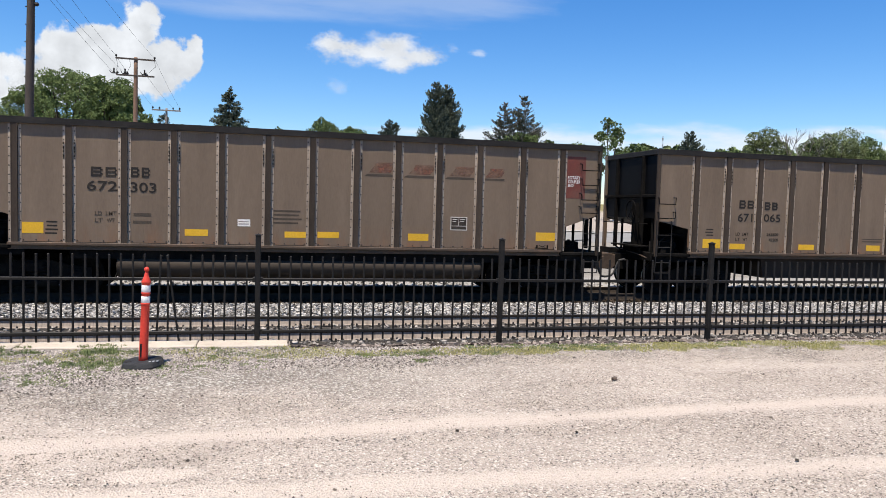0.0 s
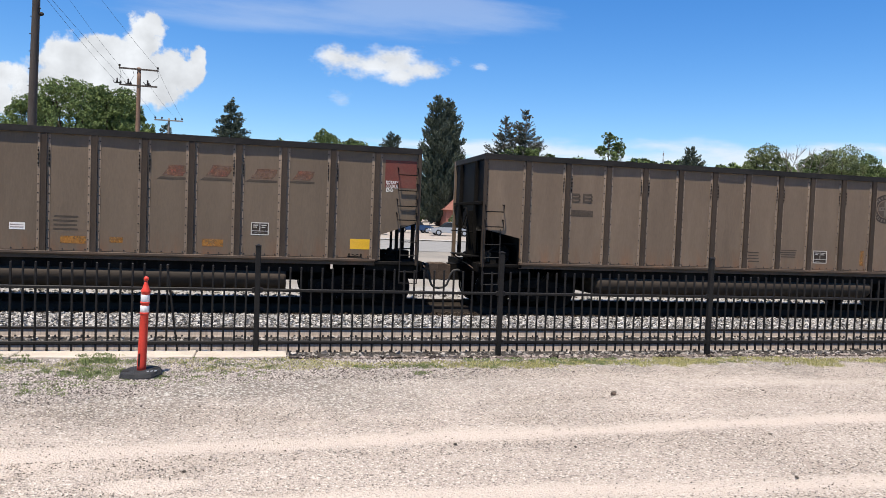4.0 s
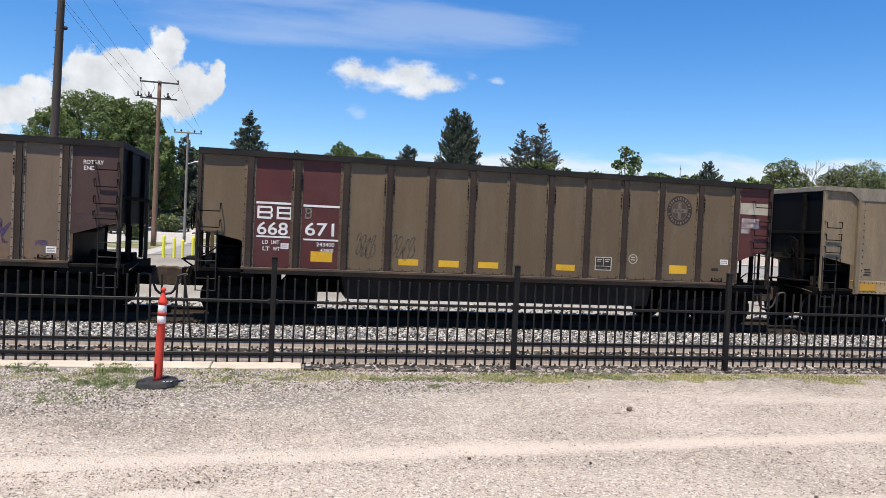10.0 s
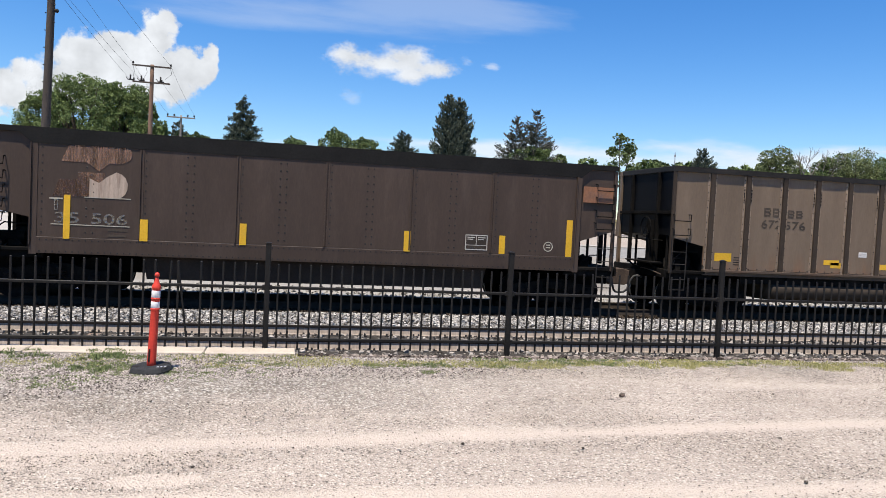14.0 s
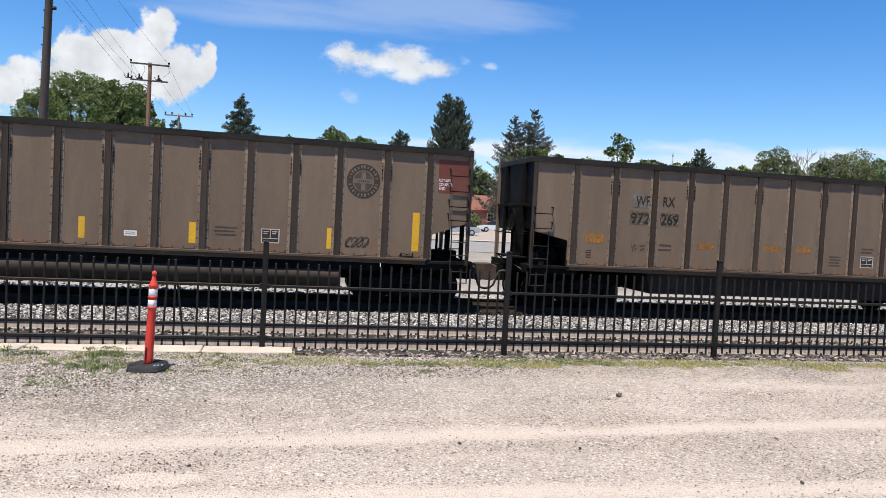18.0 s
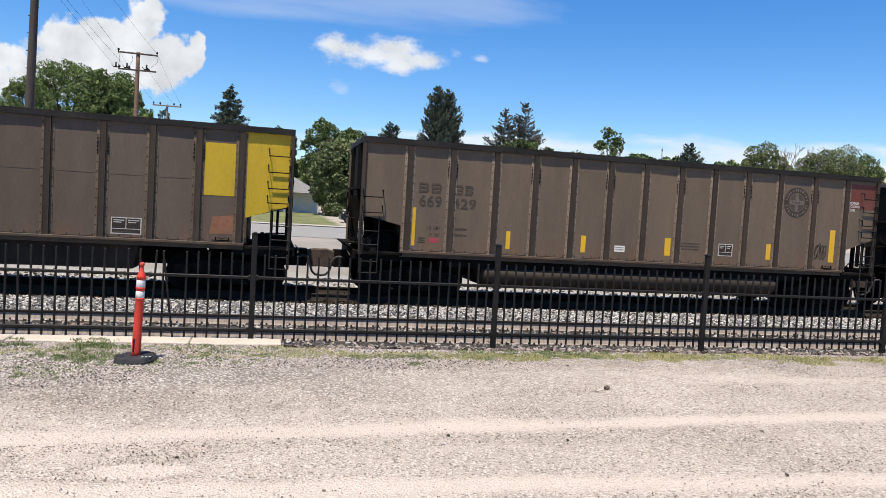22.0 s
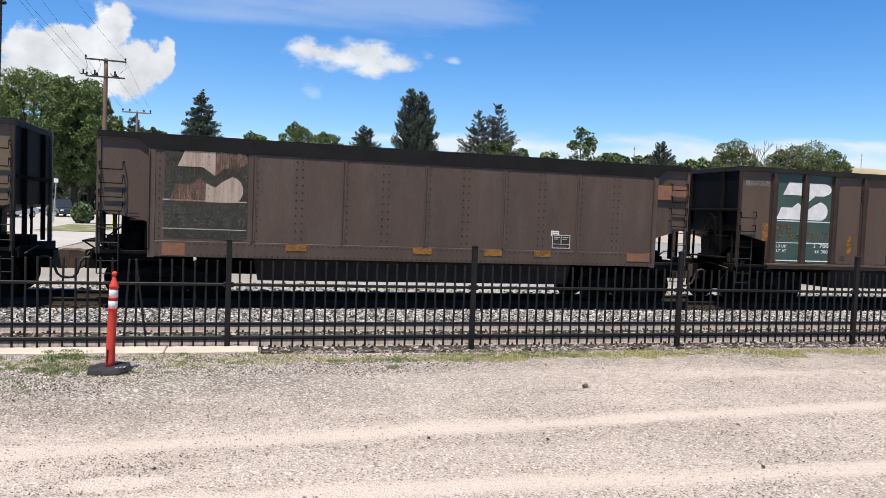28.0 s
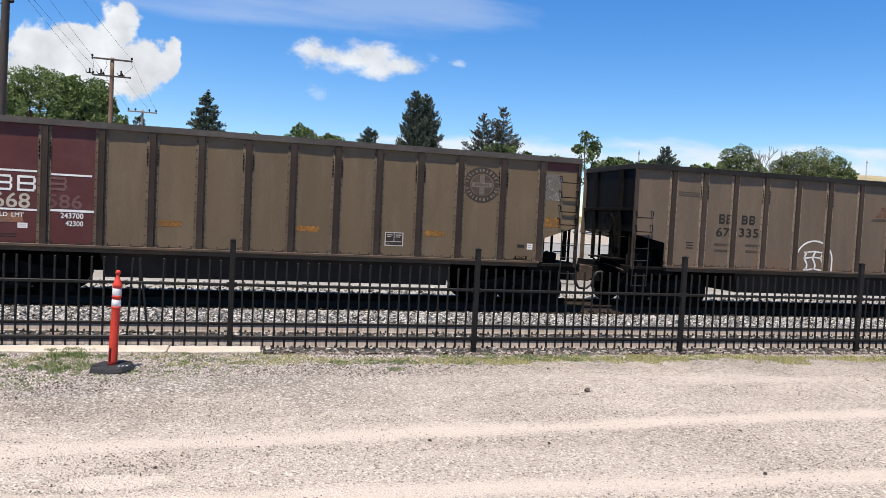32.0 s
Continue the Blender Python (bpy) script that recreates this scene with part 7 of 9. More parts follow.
def dress_o():
    c = ribbed_wagon(14, "light brown sunlit coal wagon with dark lettering", paint=LIGHT_BROWN, ribs=RIB_LIGHT, chord=CHORD_WORN, flange=FLANGE_PALE)
    lettering(c, 2.80, 3.17, 2.85, 3.08, "CE", DARK_LETTER)
    lettering(c, 3.46, 3.84, 2.83, 3.07, "FX", DARK_LETTER)
    lettering(c, 2.75, 3.11, 2.39, 2.62, "48", DARK_LETTER)
    lettering(c, 3.45, 4.02, 2.37, 2.61, "586", DARK_LETTER)
    lettering(c, 2.76, 3.12, 1.57, 1.66, "LD LMT", DARK_LETTER)
    lettering(c, 2.76, 3.10, 1.43, 1.52, "LT WT", DARK_LETTER)
    lettering(c, 3.46, 3.85, 1.58, 1.67, "244800", DARK_LETTER)
    lettering(c, 3.53, 3.83, 1.46, 1.53, "41400", DARK_LETTER)
    stripe(c, 1.21, 1.71, 1.36, 1.69, ORANGE_DULL)
    placard(c, 1.74, 1.92, 1.64, 1.78)
    bars(c, 1.78, 1.97, 1.40, 1.56, 3, DARK_LETTER)
    stripe(c, 4.62, 5.06, 1.41, 1.60, ORANGE_DULL)
    placard(c, 5.73, 5.98, 1.41, 1.55)
    stripe(c, 6.75, 7.12, 1.43, 1.62, ORANGE_DULL)
    bars(c, 7.65, 8.04, 1.40, 1.59, 3, DIM_LETTER)
    stencil_box(c, 10.65, 11.09, 1.41, 1.75)
    bars(c, 10.49, 11.10, 1.83, 1.97, 2, DIM_LETTER)
    placard(c, 12.67, 12.86, 1.45, 1.59)
    stripe(c, 12.95, 13.46, 1.46, 1.71, ORANGE_DULL)
    bars(c, 12.78, 13.13, 1.29, 1.38, 2, DARK_LETTER)
    patch(c, 13.69, 14.10, 2.77, 3.57, PINK_RED, "end_patch")
    patch(c, 14.09, 14.50, 3.15, 3.59, PINK_RED, "end_patch")


def dress_p():
    c = ribbed_wagon(15, "brown coal wagon with dark numbers and red marks", STAKES_B, paint=STEEL_DARK, tub=False)
    blocks(c, 2.55, 2.96, 2.36, 2.60, 2, DARK_LETTER)
    blocks(c, 3.33, 3.69, 2.36, 2.60, 2, DARK_LETTER)
    lettering(c, 2.54, 3.03, 2.03, 2.27, "671", DARK_LETTER)
    lettering(c, 3.24, 3.75, 2.03, 2.25, "013", DARK_LETTER)
    lettering(c, 2.47, 2.86, 1.56, 1.65, "LD LMT", DIM_LETTER)
    lettering(c, 2.52, 2.84, 1.40, 1.49, "LT WT", DIM_LETTER)
    bars(c, 3.47, 3.78, 1.42, 1.67, 2, DIM_LETTER)
    bars(c, 1.55, 1.80, 1.68, 1.83, 3, DARK_LETTER)
    bars(c, 1.34, 1.91, 3.35, 3.46, 3, DIM_LETTER)
    placard(c, 1.47, 1.58, 1.50, 1.60)
    slanted_mark(c, 7.70, 8.45, 2.69, 3.09)
    slanted_mark(c, 8.71, 9.46, 2.69, 3.09)
    slanted_mark(c, 8.95, 9.6, 2.75, 3.08)
    slanted_mark(c, 10.0, 10.5, 2.75, 3.08)
    stripe(c, 12.7, 13.2, 1.36, 1.55, ORANGE_DULL)
    stencil_box(c, 9.6, 10.02, 1.42, 1.76)
    patch(c, 13.56, 14.3, 2.9, 3.4, RED_DIM, "end_patch")


def dress_q():
    c = riveted_wagon(16, "dark brown riveted coal wagon with worn logo", UMBER, 3.72, SOOT_CHORD, UMBER)
    FACE_OF[c.name] = PLATE_Y - 0.030
    worn_logo(c, 1.48, 3.14, 2.26, 3.43, True)
    patch(c, 1.35, 3.13, 2.27, 2.30, CREAM_MARK, lift=0.007)
    patch(c, 1.34, 3.13, 1.64, 1.66, CREAM_MARK, lift=0.007)
    lettering(c, 1.36, 3.12, 1.69, 1.94, "5 3 5 6 1 0", GHOST_GREEN)
    blocks(c, 1.35, 1.73, 1.98, 2.18, 2, GHOST_GREEN)
    bars(c, 2.65, 3.10, 1.42, 1.59, 2, DIM_LETTER)
    stripe(c, 1.35, 1.83, 1.05, 1.33, FADED_ORANGE)
    stripe(c, 4.03, 4.52, 1.21, 1.35, ORANGE_DULL)
    stripe(c, 7.04, 7.51, 1.21, 1.35, ORANGE_DULL)
    stripe(c, 8.86, 9.32, 1.21, 1.35, ORANGE_DULL)
    stripe(c, 10.19, 10.65, 1.21, 1.36, ORANGE_DULL)
    stripe(c, 12.81, 13.47, 1.15, 1.36, FADED_ORANGE)
    stencil_box(c, 10.67, 11.17, 1.44, 1.79)
    placard(c, 10.63, 10.85, 1.75, 1.89)
    patch(c, 13.62, 14.50, 2.81, 3.19, FADED_ORANGE, "end_patch")
    bars(c, 0.66, 0.89, 1.80, 1.97, 3, DARK_LETTER)


def dress_r():
    c = ribbed_wagon(17, "dark brown coal wagon with two green panels", STAKES_C, paint=MID_BROWN, tub=False, panels={0: GREEN_PAINT, 1: GREEN_PAINT}, ribs=RIB_MAROON, flange=RIB_BROWN, sill=MID_BROWN)
    patch(c, 0.21, 1.00, 3.32, 3.48, GHOST_WHITE, lift=0.007)
    patch(c, 1.31, 3.11, 2.38, 2.41, WHITE_PAINT, lift=0.007)
    patch(c, 1.32, 2.24, 1.77, 1.79, WHITE_PAINT, lift=0.007)
    patch(c, 2.34, 3.12, 1.77, 1.80, WHITE_PAINT, lift=0.007)
    patch(c, 1.34, 2.26, 1.26, 1.29, WHITE_PAINT, lift=0.007)
    patch(c, 2.35, 3.14, 1.26, 1.29, WHITE_PAINT, lift=0.007)
    blocks(c, 1.32, 1.78, 2.12, 2.30, 2, ORANGE_GHOST)
    lettering(c, 1.33, 2.18, 1.83, 2.10, "534", ORANGE_GHOST)
    lettering(c, 2.37, 3.07, 1.84, 2.12, "917", ORANGE_GHOST)
    lettering(c, 1.34, 1.68, 1.64, 1.72, "LD LMT", WHITE_PAINT)
    lettering(c, 1.34, 1.66, 1.51, 1.59, "LT WT", WHITE_PAINT)
    lettering(c, 2.59, 3.11, 1.66, 1.77, "2 700", WHITE_PAINT)
    lettering(c, 2.63, 3.09, 1.50, 1.60, "44 300", WHITE_PAINT)
    stripe(c, 0.85, 1.07, 1.80, 2.30, ORANGE_DULL)
    stripe(c, 3.76, 3.90, 1.51, 2.02, ORANGE_DULL)
    stripe(c, 5.74, 5.88, 1.41, 1.90, ORANGE_DULL)
    stripe(c, 7.80, 7.94, 1.54, 2.04, ORANGE_DULL)
    stripe(c, 9.86, 9.99, 1.45, 1.93, ORANGE_DULL)
    stripe(c, 11.92, 12.06, 1.64, 2.12, ORANGE_DULL)
    placard(c, 7.71, 8.04, 1.30, 1.51)
    bars(c, 3.51, 3.70, 1.30, 1.44, 3, DARK_LETTER)
    stencil_box(c, 10.73, 11.45, 1.28, 1.68)
    bars(c, 10.88, 11.15, 1.74, 1.89, 2, DIM_LETTER)
    patch(c, 13.76, 14.50, 1.84, 3.52, GREEN_PAINT, "end_patch")
    patch(c, 13.72, 14.50, 2.99, 3.32, CREAM_MARK, "end_patch", lift=0.007)
    stripe(c, 13.73, 13.97, 1.78, 2.38, ORANGE_DULL)
    stripe(c, 13.21, 13.43, 1.31, 1.43, PINK_RED)
    lettering(c, 13.81, 14.21, 2.70, 2.79, "ROTARY", ORANGE_DULL)
    lettering(c, 13.81, 14.24, 2.59, 2.68, "COUPLER", ORANGE_DULL)
    company_logo(c, 1.28, 3.10, 2.44, 3.48, (WHITE_PAINT,) * 4, 0.004)


def dress_s():
    c = ribbed_wagon(18, "olive brown coal wagon with two maroon panels", paint=OLIVE_BROWN, tub=False, panels={0: MAROON, 1: MAROON}, ribs=RIB_MAROON, flange=FLANGE_OLIVE, chord=CHORD_WORN)
    patch(c, 1.19, 2.06, 2.70, 2.74, WHITE_PAINT, lift=0.007)
    patch(c, 2.20, 3.13, 2.66, 2.70, WHITE_PAINT, lift=0.007)
    patch(c, 1.22, 2.10, 1.88, 1.92, WHITE_PAINT, lift=0.007)
    patch(c, 2.24, 3.20, 1.89, 1.94, WHITE_PAINT, lift=0.007)
    blocks(c, 1.24, 2.04, 2.29, 2.62, 2, WHITE_PAINT)
    blocks(c, 2.26, 2.64, 2.34, 2.62, 1, GHOST_RED)
    lettering(c, 1.24, 1.94, 1.93, 2.25, "668", CREAM_MARK)
    lettering(c, 2.26, 2.95, 1.96, 2.26, "586", GHOST_RED)
    stripe(c, 0.53, 0.99, 1.95, 2.19, ORANGE_DULL)
    smear(c, 1.33, 1.82, 1.61, 1.85)
    lettering(c, 1.37, 1.82, 1.74, 1.83, "LD LMT", WHITE_PAINT)
    lettering(c, 2.53, 2.98, 1.75, 1.87, "243700", WHITE_PAINT)
    lettering(c, 2.63, 2.98, 1.59, 1.70, "42300", WHITE_PAINT)
    placard(c, 1.71, 1.90, 1.51, 1.62)
    bars(c, 1.33, 1.72, 1.31, 1.39, 2, DARK_LETTER)
    stripe(c, 4.50, 4.98, 1.67, 1.80, ORANGE_DULL)
    stripe(c, 7.50, 8.02, 1.69, 1.82, ORANGE_DULL)
    stripe(c, 10.57, 11.08, 1.70, 1.84, ORANGE_DULL)
    stencil_box(c, 9.59, 10.04, 1.43, 1.76)
    emblem(c, 11.48, 12.45, 2.59, 3.46, DARK_LETTER)
    patch(c, 13.64, 14.50, 3.50, 3.85, MAROON, "end_patch")
    patch(c, 13.65, 14.09, 2.74, 3.42, GHOST_WHITE, lift=0.007)
    stripe(c, 13.69, 14.12, 2.06, 2.30, ORANGE_DULL)
    placard(c, 13.24, 13.39, 1.47, 1.62)
    bars(c, 12.96, 13.20, 1.51, 1.61, 1, DARK_LETTER)


def dress_t():
    c = ribbed_wagon(19, "brown coal wagon with white graffiti outline", STAKES_B, paint=STEEL_DARK, tub=False)
    blocks(c, 2.61, 3.03, 2.39, 2.64, 2, DARK_LETTER)
    blocks(c, 3.33, 3.76, 2.40, 2.64, 2, DARK_LETTER)
    lettering(c, 2.54, 3.10, 2.04, 2.28, "671", DARK_LETTER)
    lettering(c, 3.26, 3.90, 2.05, 2.29, "335", DARK_LETTER)
    bars(c, 2.49, 2.95, 1.61, 1.86, 2, DIM_LETTER)
    bars(c, 3.48, 3.94, 1.62, 1.87, 2, DIM_LETTER)
    bars(c, 1.63, 1.87, 1.67, 1.85, 3, DARK_LETTER)
    bars(c, 1.30, 2.08, 3.07, 3.19, 3, DIM_LETTER)
    tag_outline(c, 5.17, 6.45, 1.10, 2.06)
    slanted_mark(c, 7.67, 8.69, 2.69, 3.10)

RIB_MAROON = material("dark brown-maroon rib paint", (0.046, 0.032, 0.026), 0.75, 0.0, 0.15, 2, 30, stain=(0.070, 0.052, 0.040), stain_amount=0.6, tint=0.12, spec=0.12)

for dress in (dress_a, dress_b, dress_c, dress_d, dress_e, dress_f, dress_g, dress_h, dress_i, dress_j, dress_k, dress_l, dress_m, dress_n, dress_o, dress_p, dress_q, dress_r, dress_s, dress_t):
    dress()



# ---- beyond the track ----
def leaf_material(name, a, b, sub=0.25):
    m = bpy.data.materials.new(name)
    m.use_nodes = True
    nt = m.node_tree
    p = nt.nodes["Principled BSDF"]
    geo, mix, tc, nz = nt.nodes.new("ShaderNodeNewGeometry"), nt.nodes.new("ShaderNodeMix"), nt.nodes.new("ShaderNodeTexCoord"), nt.nodes.new("ShaderNodeTexNoise")
    mix.data_type = "RGBA"
    mix.inputs[6].default_value, mix.inputs[7].default_value = (*a, 1), (*b, 1)
    nz.inputs["Scale"].default_value = 0.6
    nt.links.new(tc.outputs["Object"], nz.inputs["Vector"])
    av = nt.nodes.new("ShaderNodeMath")
    av.operation = "MULTIPLY_ADD"
    nt.links.new(geo.outputs["Random Per Island"], av.inputs[0])
    av.inputs[1].default_value = 0.6
    sb = nt.nodes.new("ShaderNodeMath")
    sb.operation = "SUBTRACT"
    nt.links.new(nz.outputs["Fac"], sb.inputs[0])
    sb.inputs[1].default_value = 0.3
    nt.links.new(sb.outputs[0], av.inputs[2])
    nt.links.new(av.outputs[0], mix.inputs[0])
    nt.links.new(mix.outputs[2], p.inputs["Base Color"])
    p.inputs["Roughness"].default_value = 0.7
    p.inputs["Specular IOR Level"].default_value = 0.25
    return m


LEAF_GREEN = leaf_material("broad green leaves", (0.048, 0.072, 0.023), (0.120, 0.160, 0.052))
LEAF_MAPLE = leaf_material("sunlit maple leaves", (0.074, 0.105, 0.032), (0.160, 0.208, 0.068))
LEAF_OLIVE = leaf_material("dull olive leaves", (0.06, 0.085, 0.03), (0.16, 0.18, 0.075))
NEEDLE = leaf_material("dark blue-green needles", (0.040, 0.050, 0.036), (0.110, 0.130, 0.092))
NEEDLE_DRY = leaf_material("thin grey-green needles", (0.050, 0.055, 0.042), (0.095, 0.100, 0.075))


def quads_mesh(name, C, U, V, mat):
    """A mesh of free quads: centres and half-edges."""
    n = len(C)
    P = np.empty((n, 4, 3))
    P[:, 0], P[:, 1], P[:, 2], P[:, 3] = C - U - V, C + U - V, C + U * 0.55 + V, C - U * 0.55 + V
    me = bpy.data.meshes.new(name)
    me.vertices.add(4 * n)
    me.vertices.foreach_set("co", P.ravel())
    me.loops.add(4 * n)
    me.loops.foreach_set("vertex_index", np.arange(4 * n))
    me.polygons.add(n)
    me.polygons.foreach_set("loop_start", np.arange(0, 4 * n, 4))
    me.update(calc_edges=True)
    me.validate()
    me.materials.append(mat)
    return me


def random_dirs(rng, n):
    v = rng.normal(size=(n, 3))
    return v / np.linalg.norm(v, axis=1)[:, None]


def broad_tree(x, y, z, height, width, seed, label, leaf=None, leaves=5200, low=0.18, sparse=0.0, size=0.30, lobes=16):
    """A tapered trunk with limbs and a crown of leaf clumps with gaps."""
    rng = np.random.default_rng(seed)
    tree = empty("tree", (x, y, z), label=label, category="tree")
    R = width / 2
    cz = height * (low + 1) / 2
    H = height * (1 - low) / 2
    bm = bmesh.new()
    add_tube(bm, [(0, 0, -0.3), (0.05 * R, 0, height * 0.25), (0.02 * R, 0.04 * R, height * 0.6)], [height * 0.028, height * 0.02, height * 0.010], 8)
    centres = []
    for k in range(lobes):
        a, u = k * 2.399 + rng.uniform(-0.4, 0.4), (k + 0.5) / lobes
        h = -0.85 + 1.75 * u
        r = math.sqrt(max(0.05, 1 - h * h)) * rng.uniform(0.45, 0.85)
        c = np.array((r * R * math.cos(a), r * R * math.sin(a), cz + H * h * (0.86 if lobes < 60 else 0.96)))
        centres.append(c)
        if k % 2 == 0:
            b0 = height * rng.uniform(0.2, 0.5)
            add_tube(bm, [(0, 0, min(b0, c[2] * 0.8)), tuple(c * (0.5, 0.5, 0.72)), tuple(c)], [height * 0.009, height * 0.006, height * 0.003], 5)
    part("trunk", bm, BARK, tree)
    C, U, V = [], [], []
    per = leaves // lobes
    for c in centres:
        lr = R * rng.uniform(0.30, 0.52) * (1 - sparse * 0.4) * min(1.0, (24 / lobes) ** 0.4)
        d = random_dirs(rng, per)
        rad = lr * (0.55 + 0.5 * rng.random(per) ** 0.6) * (1 + 0.25 * np.sin(d[:, 0] * 5 + c[0]) * np.cos(d[:, 2] * 4 + c[1]))
        pts = c + d * rad[:, None] * (1.0, 1.0, 0.78)
        keep = np.sin(pts[:, 0] * 2.1 + seed) + np.sin(pts[:, 2] * 2.3 + seed * 2) + np.sin(pts[:, 1] * 1.9) > -1.3 + sparse
        pts = pts[keep]
        n = len(pts)
        u = random_dirs(rng, n)
        w = random_dirs(rng, n)
        v = np.cross(u, w)
        v /= np.linalg.norm(v, axis=1)[:, None] + 1e-9
        s = size * rng.uniform(0.5, 1.15, n)[:, None]
        C.append(pts), U.append(u * s), V.append(v * s * 0.8)
    me = quads_mesh("crown", np.concatenate(C), np.concatenate(U), np.concatenate(V), leaf or LEAF_GREEN)
    put("crown", me, tree)
    return tree


def conifer(x, y, z, height, width, seed, label, leaf=None, whorls=34, dry=0.0, tips=1, droop=0.35, foot=0.04, taper=0.78, fine=0.62, lift=0.0, dense=44):
    """A straight trunk with whorls of boughs, each a spray of needle tufts along the bough and its side twigs."""
    rng = np.random.default_rng(seed)
    tree = empty("conifer", (x, y, z), label=label, category="tree")
    bm = bmesh.new()
    C, U, V = [], [], []
    for tip in range(tips):
        off = (0.0 if tips == 1 else (tip - 0.5) * width * 0.19)
        H = height * (1 - 0.02 * tip)
        add_tube(bm, [(off * 0.3, 0, -0.3), (off * 0.7, 0, H * 0.5), (off, 0, H)], [height * 0.018, height * 0.011, 0.03], 7)
        for k in range(whorls):
            f = foot + (1 - foot) * (k + 0.3) / whorls
            zc = H * f
            reach = width / 2 * (1 - f) ** taper * rng.uniform(0.84, 1.10) + 0.18
            if f < 0.25:
                reach *= 0.8 + 0.8 * f
            n = 9 if f < 0.8 else 6
            for j in range(n):
                a = rng.uniform(0, 6.283)
                L = reach * rng.uniform(0.62, 1.14)
                dirv = np.array((math.cos(a), math.sin(a), 0))
                across = np.array((-math.sin(a), math.cos(a), 0))
                base = np.array((off * (0.3 + 0.7 * f), 0, min(H, zc + rng.uniform(-0.9, 0.9) * H / whorls)))
                bend = -droop * L * (0.7 - f * 0.8) + lift * L
                bare = dry and rng.random() < dry
                if bare:
                    add_tube(bm, [tuple(base), tuple(base + dirv * L * 0.5 + (0, 0, bend * 0.3)), tuple(base + dirv * L * 0.85 + (0, 0, bend * 0.5 + 0.05 * L)), tuple(base + dirv * L + (0, 0, bend * 0.5 + 0.17 * L))], [0.075, 0.06, 0.05, 0.03], 4)
                    m = max(5, int(L * 11))
                else:
                    m = max(12, int(L * dense))
                t = rng.uniform(0.10, 1.0, m) ** 0.7
                pts = base + dirv * (L * t)[:, None] + np.column_stack((np.zeros(m), np.zeros(m), bend * t ** 2 + 0.16 * L * np.maximum(0, t - 0.7)))
                spread = rng.normal(size=m) * (0.13 * L + 0.05) * (1.15 - t)
                pts += across * spread[:, None] + rng.normal(size=(m, 3)) * (0.045 * L + 0.04) * (0.6, 0.6, 0.5 if bare else 1.0)
                u = dirv * 0.6 + random_dirs(rng, m) * 0.6 + np.array((0, 0, 0.35 + lift))
                u /= np.linalg.norm(u, axis=1)[:, None]
                w = np.cross(u, random_dirs(rng, m))
                w /= np.linalg.norm(w, axis=1)[:, None] + 1e-9
                s = rng.uniform(0.13, 0.29, m)[:, None] * fine
                C.append(pts), U.append(w * s * 0.42), V.append(u * s)
    part("trunk", bm, GREY_BARK if dry else BARK, tree)
    me = quads_mesh("needles", np.concatenate(C), np.concatenate(U), np.concatenate(V), leaf or NEEDLE)
    put("needles", me, tree)
    return tree


def bare_tree(x, y, z, height, seed, label):
    rng = random.Random(seed)
    tree = empty("bare_tree", (x, y, z), label=label, category="tree")
    bm = bmesh.new()

    def limb(p, d, L, r, depth):
        q = p + d * L
        add_tube(bm, [tuple(p), tuple((p + q) / 2 + Vector((rng.uniform(-1, 1), rng.uniform(-1, 1), 0)) * L * 0.06), tuple(q)], [r, r * 0.8, r * 0.55], 5)
        if depth:
            for _ in range(3):
                nd = (d + Vector((rng.uniform(-1, 1), rng.uniform(-1, 1), rng.uniform(-0.1, 0.5))) * 0.65).normalized()
                limb(q, nd, L * rng.uniform(0.5, 0.75), r * 0.55, depth - 1)
    limb(Vector((0, 0, -0.3)), Vector((0, 0, 1)), height * 0.42, height * 0.02, 4)
    part("branching_trunk", bm, GREY_BARK, tree)


def up_to(y, rise):
    """Height of a top seen at that rise from the eye, for a thing at distance y."""
    return EYE.z + rise * y


